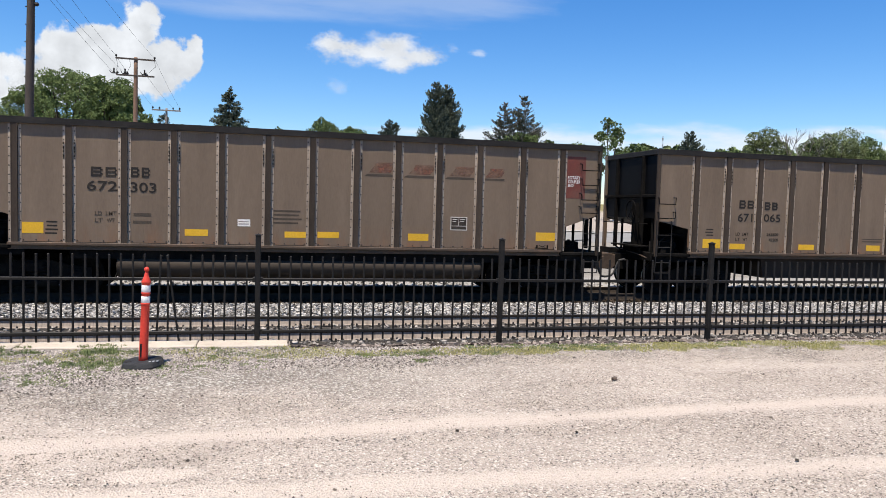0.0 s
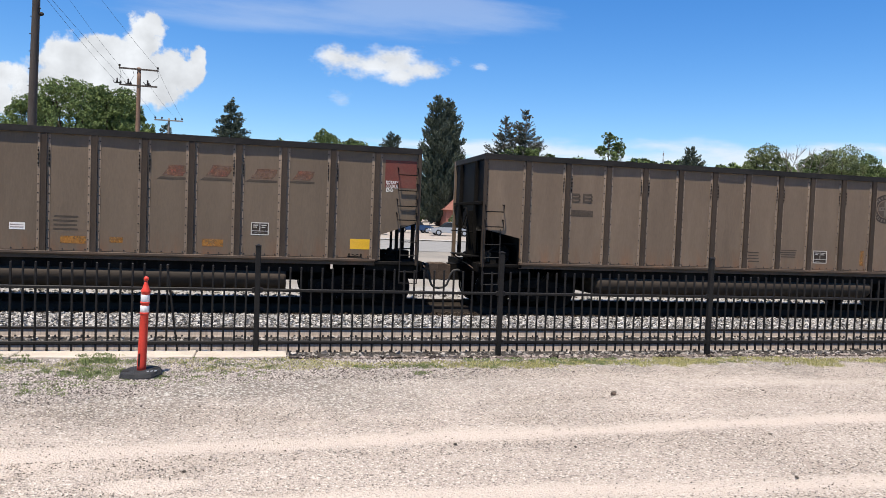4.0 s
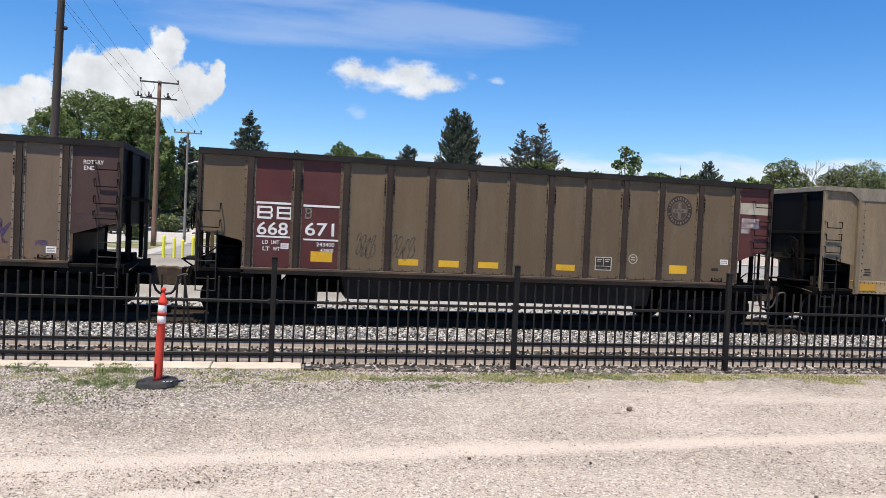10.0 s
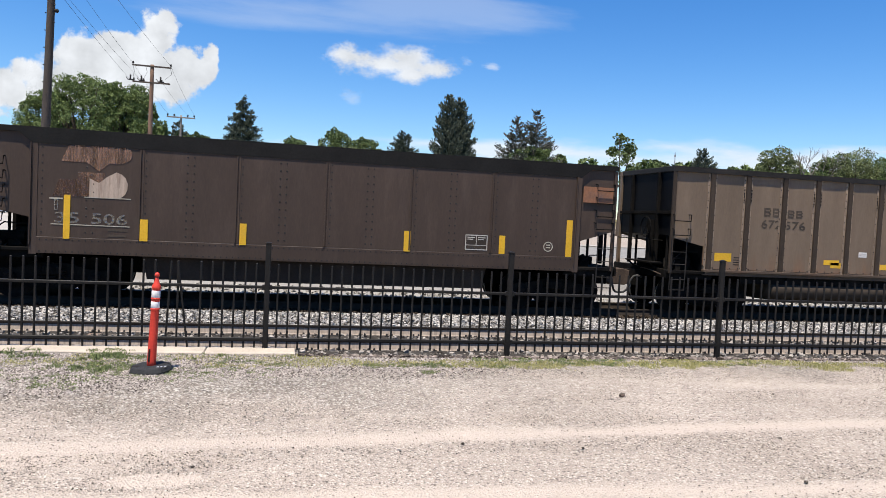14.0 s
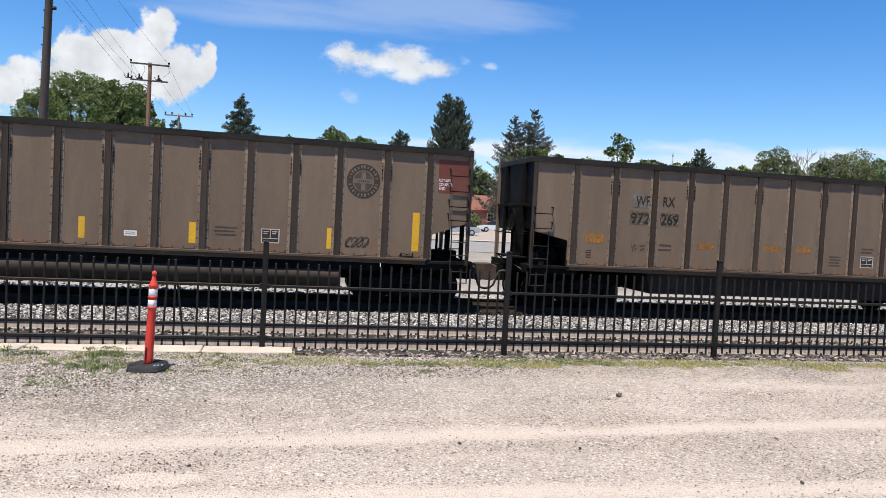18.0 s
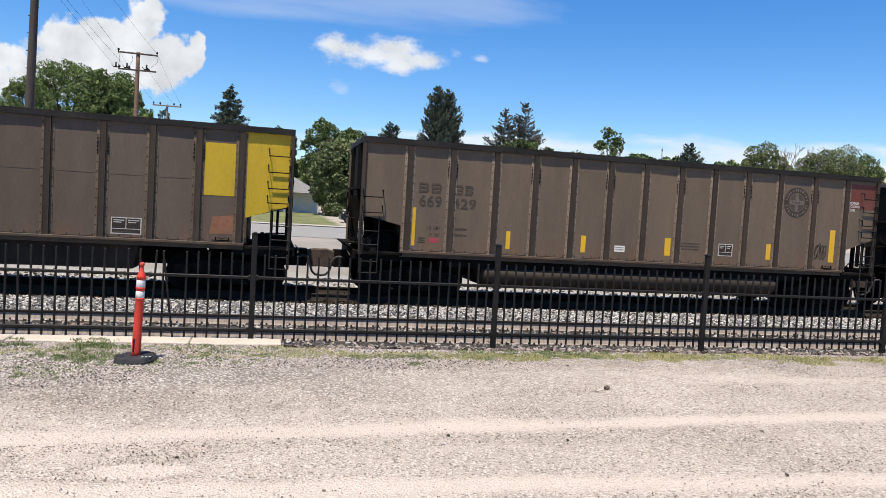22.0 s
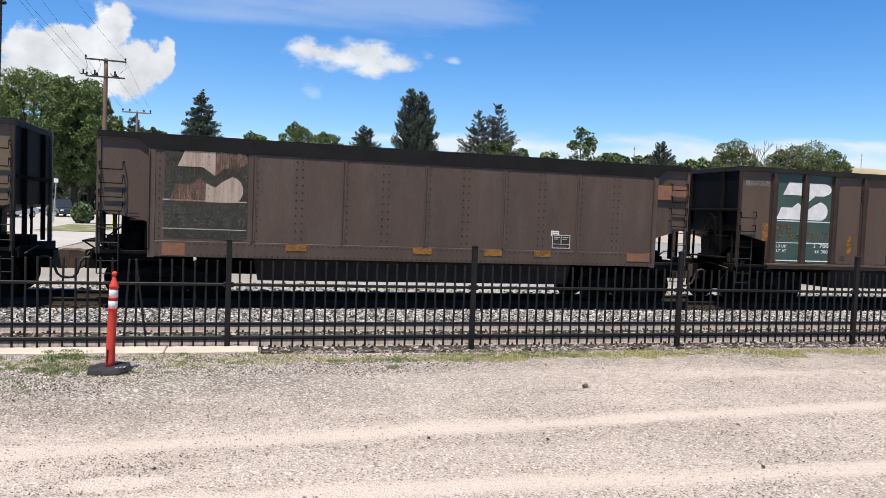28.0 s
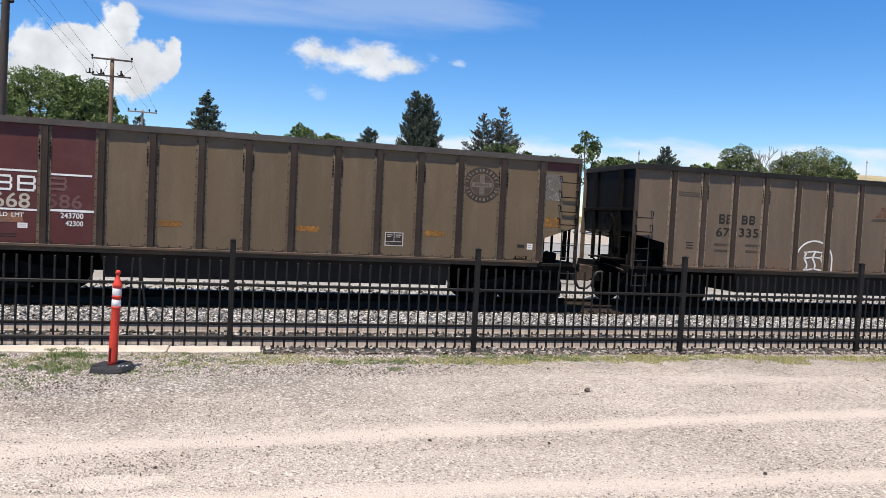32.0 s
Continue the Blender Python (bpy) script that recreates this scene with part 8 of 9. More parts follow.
def plant_trees():
    g = ground_height
    D, F = broad_tree, conifer
    maple = "large dense green broadleaf tree beyond the track"
    # (bearing x/y, distance, rise of the top, width)
    for k, (bx, y, rise, w) in enumerate(((-0.296, 98, 0.139, 9.0), (-0.258, 92, 0.160, 10.5), (-0.212, 95, 0.156, 9.5), (-0.176, 104, 0.112, 7.0), (-0.192, 100, 0.147, 6.0))):
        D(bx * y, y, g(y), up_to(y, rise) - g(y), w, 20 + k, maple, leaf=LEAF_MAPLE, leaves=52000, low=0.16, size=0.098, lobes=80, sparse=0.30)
    F(-0.0604 * 113, 113, g(113), up_to(113, 0.1496) - g(113), 12.5, 31, "tall dark conifer beside a white house", whorls=44)
    for k, (bx, y, rise, w) in enumerate(((0.010, 128, 0.106, 5.5), (0.068, 122, 0.1195, 8.5), (0.106, 126, 0.1125, 6.0), (-0.112, 140, 0.1035, 5.0), (-0.135, 150, 0.104, 5))):
        D(bx * y, y, g(y), up_to(y, rise) - g(y), w, 40 + k, "rounded green broadleaf tree behind the street", leaves=24000, low=0.08, size=0.14, lobes=26)
    D(0.082 * 96, 96, g(96), up_to(96, 0.090) - g(96), 7.0, 46, "willowy green tree at the roadside", leaf=LEAF_OLIVE, leaves=12000, low=0.05, size=0.19, lobes=22)
    F(0.1565 * 125, 125, g(125), up_to(125, 0.1155) - g(125), 9.5, 51, "small bushy dark conifer", whorls=40, taper=0.5, lift=0.3)
    F(0.2273 * 118, 118, g(118), up_to(118, 0.1735) - g(118), 10.0, 52, "tall dense dark conifer with a blunt double top", whorls=56, tips=2, droop=0.0, taper=0.60, lift=0.50, fine=0.72, dense=36)
    F(0.3197 * 110, 110, g(110), up_to(110, 0.153) - g(110), 12.5, 53, "thin spruce with bare bough ends", leaf=NEEDLE_DRY, whorls=34, dry=0.72, droop=0.0, taper=0.72, lift=0.30)
    F(0.351 * 110, 110, g(110), up_to(110, 0.163) - g(110), 14.0, 54, "thin spruce with bare bough ends", leaf=NEEDLE_DRY, whorls=34, dry=0.76, droop=0.0, taper=0.72, lift=0.34)
    D(0.345 * 108, 108, g(108), up_to(108, 0.118) - g(108), 7.5, 55, "bright green broadleaf tree below thin spruces", leaves=15000, low=0.08, size=0.14, lobes=20)
    D(0.388 * 112, 112, g(112), up_to(112, 0.108) - g(112), 4.5, 56, "small green broadleaf tree", leaves=5000, low=0.1, size=0.19)
    D(0.487 * 102, 102, g(102), up_to(102, 0.1445) - g(102), 6.4, 58, "half-bare broadleaf tree with scattered clumps", leaves=6000, low=0.36, sparse=0.45, size=0.15, lobes=13)
    F(0.6207 * 120, 120, g(120), up_to(120, 0.1245) - g(120), 9.0, 58, "small dark conifer over the far trees", whorls=36, taper=0.5, lift=0.35)
    D(0.752 * 125, 125, g(125), up_to(125, 0.1415) - g(125), 8.6, 59, "rounded green broadleaf tree on the far slope", leaf=LEAF_OLIVE, leaves=20000, low=0.2, size=0.14, lobes=24)
    bare_tree(0.80 * 124, 124, g(124), up_to(124, 0.134) - g(124), 60, "grey leafless tree among green ones")
    bare_tree(0.822 * 128, 128, g(128), up_to(128, 0.136) - g(128), 61, "grey leafless tree among green ones")
    for k, (bx, y, rise, w) in enumerate(((0.855, 128, 0.141, 8.0), (0.895, 124, 0.1465, 10), (0.935, 126, 0.140, 8.5), (0.835, 132, 0.128, 6), (0.965, 128, 0.122, 4.5))):
        D(bx * y, y, g(y), up_to(y, rise) - g(y), w, 70 + k, "green broadleaf tree on the far slope", leaf=LEAF_OLIVE if k % 2 else LEAF_GREEN, leaves=18000, low=0.12, size=0.145, lobes=24)
    rng = random.Random(9)
    for k in range(16):
        bx = 0.43 + k * 0.030 + rng.uniform(-0.008, 0.008)
        if 0.45 < bx < 0.52:
            continue
        y = 165 + rng.uniform(-15, 15)
        D(bx * y, y, g(y), up_to(y, 0.1085 + rng.uniform(-0.006, 0.006) + 0.010 * (k / 16)) - g(y), rng.uniform(7, 11), 90 + k, "distant green broadleaf tree in a row", leaf=LEAF_OLIVE if k % 3 else LEAF_GREEN, leaves=2600, low=0.05, size=0.42, lobes=12)
    for k in range(15):
        bx = -0.20 + k * 0.042 + rng.uniform(-0.01, 0.01)
        y = 150 + rng.uniform(-12, 15)
        D(bx * y, y, g(y), rng.uniform(9, 13), rng.uniform(8, 11), 120 + k, "dark green tree behind the houses", leaves=2400, low=0.03, size=0.42, lobes=12)


def shade_wall():
    """Dark trees added close behind the maples, standing for shade at the street's end."""
    for k in range(7):
        x, y = -43 + k * 5.2, 116 + 4 * (k % 2)
        conifer(x, y, ground_height(y), 11 + 1.5 * (k % 3), 10.0, 300 + k, "dense dark conifer added as the shade behind broadleaf trees", whorls=24, foot=0.0, taper=0.5, dense=22, fine=0.85)


plant_trees()
shade_wall()


def bush(x, y, w, h, seed, label, leaf=None):
    rng = np.random.default_rng(seed)
    b = empty("bush", (x, y, ground_height(y)), label=label, category="bush")
    n = 1500
    d = random_dirs(rng, n)
    pts = d * (0.6 + 0.45 * rng.random(n))[:, None] * (w / 2, w / 2, h / 2) + (0, 0, h * 0.48)
    u, v = random_dirs(rng, n) * 0.12, random_dirs(rng, n) * 0.12
    bm = bmesh.new()
    for k in range(5):
        add_tube(bm, [(0, 0, -0.1), (math.cos(k * 1.26) * w * 0.25, math.sin(k * 1.26) * w * 0.25, h * 0.6)], [0.04, 0.015], 5)
    part("stems", bm, BARK, b)
    put("foliage", quads_mesh("foliage", pts, u, v, leaf or LEAF_OLIVE), b)


bush(-13.2, 66.0, 1.7, 1.75, 5, "pale grey-green roadside bush beyond the track")
bush(-9.0, 88, 2.2, 1.6, 6, "dark garden bush by a white house")
bush(-14.6, 92, 3.0, 2.2, 7, "dark garden bush by a hedge")
bush(7.5, 93, 2.6, 1.8, 8, "dark green bush behind a parked car")
bush(26, 100, 3.6, 2.4, 9, "dark green bush by a red-roofed house")


# ---- poles and wires ----
def wooden_pole(x, y, top, r, mat, label, lean=0.0):
    p = empty("utility_pole", (x, y, ground_height(y)), label=label, category="utility pole")
    h = top - ground_height(y)
    bm = bmesh.new()
    n = 14
    add_tube(bm, [(lean * h * k / n, 0, -0.4 * (k == 0) + h * k / n) for k in range(n + 1)], [r * (1.15 - 0.42 * k / n) for k in range(n + 1)], 12)
    part("shaft", bm, mat, p, smooth=True)
    return p, h


def crossarm(p, h, half, z, mat, ins, tilt=0.0, lean=0.0):
    bm = bmesh.new()
    add_box(bm, -half, half, -0.17, -0.07, -0.055, 0.055)
    bevelled(bm, 0.01)
    arm = part("crossarm", bm, mat, p, "", (lean * (h - z), 0, h - z))
    arm.rotation_euler.y = tilt
    for x in ins:
        bm = bmesh.new()
        add_lathe(bm, ((0.03, 0.05), (0.03, 0.12), (0.08, 0.13), (0.085, 0.17), (0.05, 0.18), (0.075, 0.22), (0.04, 0.27)), "z", 8, (x, -0.12, 0))
        part("insulator", bm, CHORD, arm)
    return arm


def wire(points, r, label="slack black overhead wire"):
    w = bmesh.new()
    add_tube(w, points, r, 5, False)
    return tagged(part("overhead_wire", w, CABLE, None), label, "wire")


def span(a, b, sag, r):
    pts = []
    for k in range(17):
        t = k / 16
        p = Vector(a).lerp(Vector(b), t)
        p.z -= 4 * sag * t * (1 - t)
        pts.append(tuple(p))
    wire(pts, r)


def build_poles():
    near, hn = wooden_pole(-0.3029 * 28, 28, 11.5, 0.150, POLE_WOOD, "tall dark creosoted utility pole with climbing stubs", 0.018)
    for k in range(26):
        s = 1 if k % 2 else -1
        bm = bmesh.new()
        add_tube(bm, [(-0.05 * s, 0, 0), (0.035 * s, -0.02, 0.0)], 0.018, 5)
        part("step_stub", bm, BOLT, near, "", (0.128 * s + 0.018 * (3.4 + k * 0.30), -0.05, 3.4 + k * 0.30))
    bm = bmesh.new()
    add_lathe(bm, ((0.05, 0), (0.07, 0.03), (0.07, 0.10), (0.04, 0.14)), "x", 8)
    part("clamp", bm, CHORD, near, "", (0.27, 0, 1.68 + 0.2355 * 28 - ground_height(28)))
    y = 57
    mid, hm = wooden_pole(-0.1765 * y, y, up_to(y, 0.1790), 0.180, POLE_RED, "reddish wooden utility pole with two crossarms", 0.003)
    crossarm(mid, hm, 1.36, 0.14, POLE_WOOD, (-1.31, 1.31), 0.006, 0.003)
    crossarm(mid, hm, 1.30, 1.33, POLE_WOOD, (-1.22, -0.55, 0.70), 0.0, 0.003)
    for x in (-1.30, -0.55, 0.78):
        bm = bmesh.new()
        add_box(bm, -0.30, 0.12, -0.05, 0.05, 0.0, 0.07)
        add_lathe(bm, ((0.05, 0), (0.07, 0.03), (0.05, 0.22), (0.07, 0.26), (0.04, 0.34)), "z", 8, (-0.12, 0, 0.05))
        add_tube(bm, [(-0.30, 0, 0.05), (-0.42, 0, 0.22)], 0.025, 5)
        part("fuse_cutout", bm, CHORD, mid, "", (x, -0.12, hm - 1.26))
    for x0, x1 in ((-1.28, -1.25), (-0.4, -0.5), (1.30, 0.95)):
        bm = bmesh.new()
        add_tube(bm, [(x0, -0.12, hm - 0.1), (x0 + 0.12, -0.12, hm - 0.6), (x1, -0.12, hm - 1.05)], 0.014, 4)
        part("jumper", bm, CABLE, mid)
    y3 = 66
    far, hf = wooden_pole(-0.1385 * y3, y3, up_to(y3, 0.1170), 0.115, GREY_BARK, "grey wooden utility pole with crossarm and street lamp")
    crossarm(far, hf, 1.16, 0.20, GREY_BARK, (-1.08, -0.55, 0.55, 1.08))
    bm = bmesh.new()
    add_tube(bm, [(0, 0, hf - 2.9), (0.7, 0, hf - 2.65), (2.1, 0, hf - 2.6)], 0.035, 6)
    part("lamp_arm", bm, GALVANISED, far)
    bm = bmesh.new()
    add_lathe(bm, ((0.05, -0.35), (0.10, -0.2), (0.10, 0.2), (0.05, 0.35)), "x", 8, (2.35, 0, hf - 2.62))
    part("lamp_head", bm, GALVANISED, far)
    # lines from the near side over the pole and on to the far one
    top = up_to(57, 0.1790)
    ax, az = -0.1765 * 57, top - 0.05
    for bx, rise, dx, dz in ((-0.294, 0.305, -1.31, 0.08), (-0.262, 0.311, 1.31, 0.08), (-0.3222, 0.300, -1.55, -1.05), (-0.3192, 0.300, -0.80, -1.05)):
        span((bx * 34, 34, EYE.z + rise * 34), (ax + dx, 57, az + dz), 0.12, 0.008)
    for dx, fx in ((-1.31, -1.08), (1.31, 1.08), (0.70, 0.55)):
        span((ax + dx, 57, az + (0.08 if abs(dx) > 1 else -1.1)), (-0.1385 * 66 + fx, 66, up_to(66, 0.1170) + 0.03), 0.12, 0.007)


build_poles()


# ---- houses, cars and street things ----
STUCCO = material("white painted stucco", (0.82, 0.79, 0.74), 0.9, 0, 0.06, 2, 30, 0.1, 60)
ROOF_GREY = material("grey asphalt shingles", (0.17, 0.165, 0.16), 0.9, 0, 0.15, 3, 30, 0.2, 40)
ROOF_RED = material("brown-red shingles", (0.20, 0.085, 0.065), 0.9, 0, 0.15, 3, 30)
BRICK_RED = material("dull red clapboard", (0.30, 0.12, 0.09), 0.9, 0, 0.12, 3, 30)
GLASS = material("dark window glass", (0.03, 0.035, 0.04), 0.08, 0, 0.05)
TRIM = material("white window trim", (0.70, 0.69, 0.66), 0.6)
ASPHALT = material("grey worn asphalt", (0.21, 0.20, 0.185), 0.9, 0, 0.12, 1.5, 40, stain=(0.23, 0.22, 0.205), stain_amount=0.5)
PALE_SLAB = material("pale dusty concrete pavement", (0.34, 0.315, 0.285), 0.9, 0, 0.08, 0.5, 20, stain=(0.38, 0.35, 0.31), stain_amount=0.5, stain_scale=0.4)
YELLOW_GUARD = material("bright yellow plastic guard", (0.78, 0.72, 0.06), 0.45, 0, 0.06)


def window_on(house, x, z, w, h, y=0.0):
    win = put("window", box_mesh(w + 0.16, 0.10, h + 0.16, TRIM, 0.01), house, (x, y, z - 0.08))
    put("pane", box_mesh(w / 2 - 0.03, 0.03, h / 2 - 0.03, GLASS, 0), win, (-w / 4, -0.045, 0.10))
    put("pane", box_mesh(w / 2 - 0.03, 0.03, h / 2 - 0.03, GLASS, 0), win, (w / 4, -0.045, 0.10))
    put("pane", box_mesh(w / 2 - 0.03, 0.03, h / 2 - 0.03, GLASS, 0), win, (-w / 4, -0.045, 0.11 + h / 2))
    put("pane", box_mesh(w / 2 - 0.03, 0.03, h / 2 - 0.03, GLASS, 0), win, (w / 4, -0.045, 0.11 + h / 2))


def gable_house(x, y, w, d, wall_h, roof_h, wall_mat, roof_mat, label, windows, turn=0.0, z=None, chimney=True, ridge=0.22, front=None):
    """A small house, its long side to the street; the ridge runs along x."""
    h = empty("house", (x, y, ground_height(y) if z is None else z), label=label, category="house")
    h.rotation_euler.z = turn
    bm = bmesh.new()
    add_box(bm, 0, front or w, 0, d, -0.6, wall_h)
    part("wall", bm, wall_mat, h)
    if front:
        bm = bmesh.new()
        add_box(bm, front, w, 2.6, d, -0.6, wall_h)
        part("wing_wall", bm, wall_mat, h)
        for px in (front + 2.2, w - 0.2):
            put("porch_post", box_mesh(0.14, 0.14, wall_h, TRIM, 0.01), h, (px, 0.1, 0))
    bm = bmesh.new()
    o = 0.35
    v = [bm.verts.new(p) for p in ((-o, -o, wall_h - 0.1), (w + o, -o, wall_h - 0.1), (w + o, d + o, wall_h - 0.1), (-o, d + o, wall_h - 0.1), (w * ridge, d / 2, wall_h + roof_h), (w * max(0.6, 1 - ridge) + o, d / 2, wall_h + roof_h))]
    for f in ((0, 1, 5, 4), (2, 3, 4, 5), (3, 0, 4), (1, 2, 5), (3, 2, 1, 0)):
        bm.faces.new([v[i] for i in f])
    roof = part("roof", bm, roof_mat, h)
    if chimney:
        put("chimney", box_mesh(0.5, 0.5, 1.0, STUCCO, 0.02), roof, (w * (0.66 if ridge < 0.3 else 0.40), d * 0.45, wall_h + roof_h - 0.35))
    for wx, wz, ww, wh in windows:
        window_on(h, wx, wz, ww, wh)
    return h


gable_house(-5.25, 100, 11.5, 9, 2.85, 2.6, STUCCO, ROOF_GREY, "low white stucco house with a grey hipped roof and porch", ((1.03, 1.36, 0.8, 1.3), (4.03, 1.42, 1.15, 1.2)), 0.02, z=0.2, ridge=0.46, front=4.6)
gable_house(26.5, 112, 11, 8, 2.9, 2.4, BRICK_RED, ROOF_RED, "dull red house with a brown gabled roof", ((2.0, 1.1, 1.0, 1.2), (6.0, 1.1, 1.0, 1.2)), -0.06)
gable_house(42, 118, 12, 8, 2.9, 2.0, STUCCO, ROOF_GREY, "pale house among dark trees", ((3.0, 1.1, 1.2, 1.2), (8.0, 1.1, 1.2, 1.2)))


def car_paint(name, c):
    m = material(name, c, 0.25, 0.2, 0.03, 2, 20)
    m.node_tree.nodes["Principled BSDF"].inputs["Coat Weight"].default_value = 0.6
    return m


def parked_car(x, y, turn, mat, label, tall=1.5, length=4.6):
    """A parked passenger car with body, cabin glass, wheels and lamps."""
    c = empty("parked_car", (x, y, ground_height(y)), label=label, category="car")
    c.rotation_euler.z = radians(turn)
    L = length / 2
    bm = bmesh.new()
    add_prism(bm, [(-L, 0.32), (L, 0.30), (L, 0.66), (L - 0.25, 0.78), (L - 1.15, 0.92), (-L + 0.5, 0.95), (-L, 0.85)], -0.88, 0.88)
    bevelled(bm, 0.06, 2)
    part("body", bm, mat, c)
    bm = bmesh.new()
    add_prism(bm, [(-L + 0.45, 0.92), (L - 1.2, 0.90), (L - 1.9, tall - 0.03), (-L + 0.95, tall - 0.03)], -0.78, 0.78)
    bevelled(bm, 0.05, 2)
    part("cabin_glass", bm, GLASS, c)
    bm = bmesh.new()
    add_box(bm, -L + 1.0, L - 1.95, -0.72, 0.72, tall - 0.05, tall)
    bevelled(bm, 0.02)
    part("roof", bm, mat, c)
    for wx in (-L + 0.85, L - 0.9):
        for s in (-1, 1):
            bm = bmesh.new()
            add_lathe(bm, ((0.20, -0.11), (0.33, -0.10), (0.33, 0.10), (0.20, 0.11)), "y", 16)
            w = part("wheel", bm, RUBBER, c, "", (wx, s * 0.80, 0.33))
            bm = bmesh.new()
            add_lathe(bm, ((0.05, -0.125), (0.20, -0.115), (0.20, 0.115), (0.05, 0.125)), "y", 10)
            part("rim", bm, GALVANISED, w)
    for s in (-0.6, 0.6):
        put("headlight", box_mesh(0.06, 0.32, 0.14, TRIM, 0.02), c, (L - 0.02, s, 0.58))
        put("tail_light", box_mesh(0.06, 0.22, 0.2, RED_PATCH, 0.02), c, (-L + 0.02, s * 1.15, 0.62))
    return c


WHITE_CAR = car_paint("white car paint", (0.72, 0.73, 0.74))
DARK_CAR = car_paint("dark grey car paint", (0.035, 0.038, 0.042))
NAVY_CAR = car_paint("navy car paint", (0.012, 0.016, 0.035))
SILVER_CAR = car_paint("silver car paint", (0.42, 0.43, 0.44))
BLUE_CAR = car_paint("blue car paint", (0.03, 0.07, 0.16))
parked_car(-20.6, 74, -112, WHITE_CAR, "white saloon car standing on the side street", 1.5)
parked_car(-27.5, 84, 175, BLUE_CAR, "blue car parked by the street")
parked_car(9.05, 74.5, 3, NAVY_CAR, "navy sports utility car parked beside the street", 1.7)
parked_car(-18.0, 80, -60, DARK_CAR, "dark sports utility car parked in tree shade", 1.75)
parked_car(15.7, 82.5, 5, BLUE_CAR, "blue pickup-sized car parked by the lot", 1.6)
parked_car(18.6, 76.5, 178, SILVER_CAR, "silver car parked in a row")
parked_car(27.5, 92, 178, WHITE_CAR, "white car parked in a row")
parked_car(-13.8, 96, 90, DARK_CAR, "dark van parked beside a hedge", 1.9)


def sheet(name, label, x0, x1, y0, y1, mat, lift=0.02, category="road"):
    bm = bmesh.new()
    ys = [y0 + (y1 - y0) * k / 6 for k in range(7)]
    a = [bm.verts.new((x0, y, ground_height(y) + lift)) for y in ys]
    b = [bm.verts.new((x1, y, ground_height(y) + lift)) for y in ys]
    for k in range(6):
        bm.faces.new((a[k], b[k], b[k + 1], a[k + 1]))
    me = finish(bm, name, mat)
    tagged(new(name, me), label, category, kind="structure")


sheet("road", "worn grey asphalt street beyond the track", -8.5, 220, 47.5, 62.5, ASPHALT, 0.02)
sheet("pavement", "pale dusty apron and side street beyond the track", -70, -8.5, 30, 86, PALE_SLAB)
sheet("pavement_far", "pale concrete walk along the street", -8.4, 160, 62.6, 64.2, PALE_SLAB, 0.10)


sheet("lawn", "small dry grass patch in the pale apron", -13.6, -9.6, 53, 63, material("patchy dry grass", (0.13, 0.135, 0.055), 0.95, 0, 0.25, 1.2, 12, stain=(0.30, 0.27, 0.17), stain_amount=0.8, stain_scale=0.8), 0.05, "grass")


def sign_post():
    """A thin bent post by the grass patch."""
    p = empty("sign_post", (-15.35, 66, ground_height(66)), label="thin grey metal post with a small plate", category="post")
    bm = bmesh.new()
    add_tube(bm, [(-0.1, 0, -0.2), (0, 0, 1.2), (0.12, 0, 3.5)], 0.045, 6)
    part("shaft", bm, GALVANISED, p)
    put("plate", box_mesh(0.34, 0.03, 0.34, TRIM, 0.01), p, (0.12, -0.06, 3.3))


sign_post()


def build_guards():
    """Yellow guards on the stays beside the crossing lot."""
    for k in range(5):
        x, y = -7.2 + k * 0.52, 44 + 0.4 * (k % 2)
        g = empty("yellow_guard", (x, y, ground_height(y)), label="bright yellow upright guard post", category="bollard", group="yellow guard posts")
        bm = bmesh.new()
        add_lathe(bm, ((0.09, -0.1), (0.09, 1.25 - 0.1 * (k % 3)), (0.06, 1.33 - 0.1 * (k % 3))), "z", 10)
        part("sleeve", bm, YELLOW_GUARD, g)
        bm = bmesh.new()
        add_lathe(bm, ((0.12, -0.05), (0.12, 0.05), (0.09, 0.08)), "z", 10)
        part("foot", bm, CONCRETE, g)


build_guards()


def far_hill():
    """Dry grassy hill on the skyline."""
    m = material("dry hill grass", (0.27, 0.22, 0.125), 0.95, 0, 0.15, 0.02, 0.3, coords="Object", stain=(0.13, 0.14, 0.07), stain_amount=0.6, stain_scale=0.03)
    verts, faces = [], []
    nx, ny = 40, 10
    for j in range(ny + 1):
        for i in range(nx + 1):
            x, y = 300 + i * 22, 560 + j * 40
            u = min(1, max(0, (x - 330) / 330))
            h = 79 * (u * u * (3 - 2 * u)) * math.sin(math.pi * min(1, 0.04 + j / ny)) ** 0.6 + 3 * noise.noise(Vector((x * 0.02, y * 0.02, 0)))
            verts.append((x, y, h if 0 < j < ny else 0))
    for j in range(ny):
        for i in range(nx):
            a = j * (nx + 1) + i
            faces.append((a, a + 1, a + nx + 2, a + nx + 1))
    me = bpy.data.meshes.new("hill")
    me.from_pydata(verts, [], faces)
    me.polygons.foreach_set("use_smooth", [True] * len(faces))
    me.materials.append(m)
    tagged(new("hill", me), "dry grassy hill on the skyline", "hill", kind="structure")


far_hill()


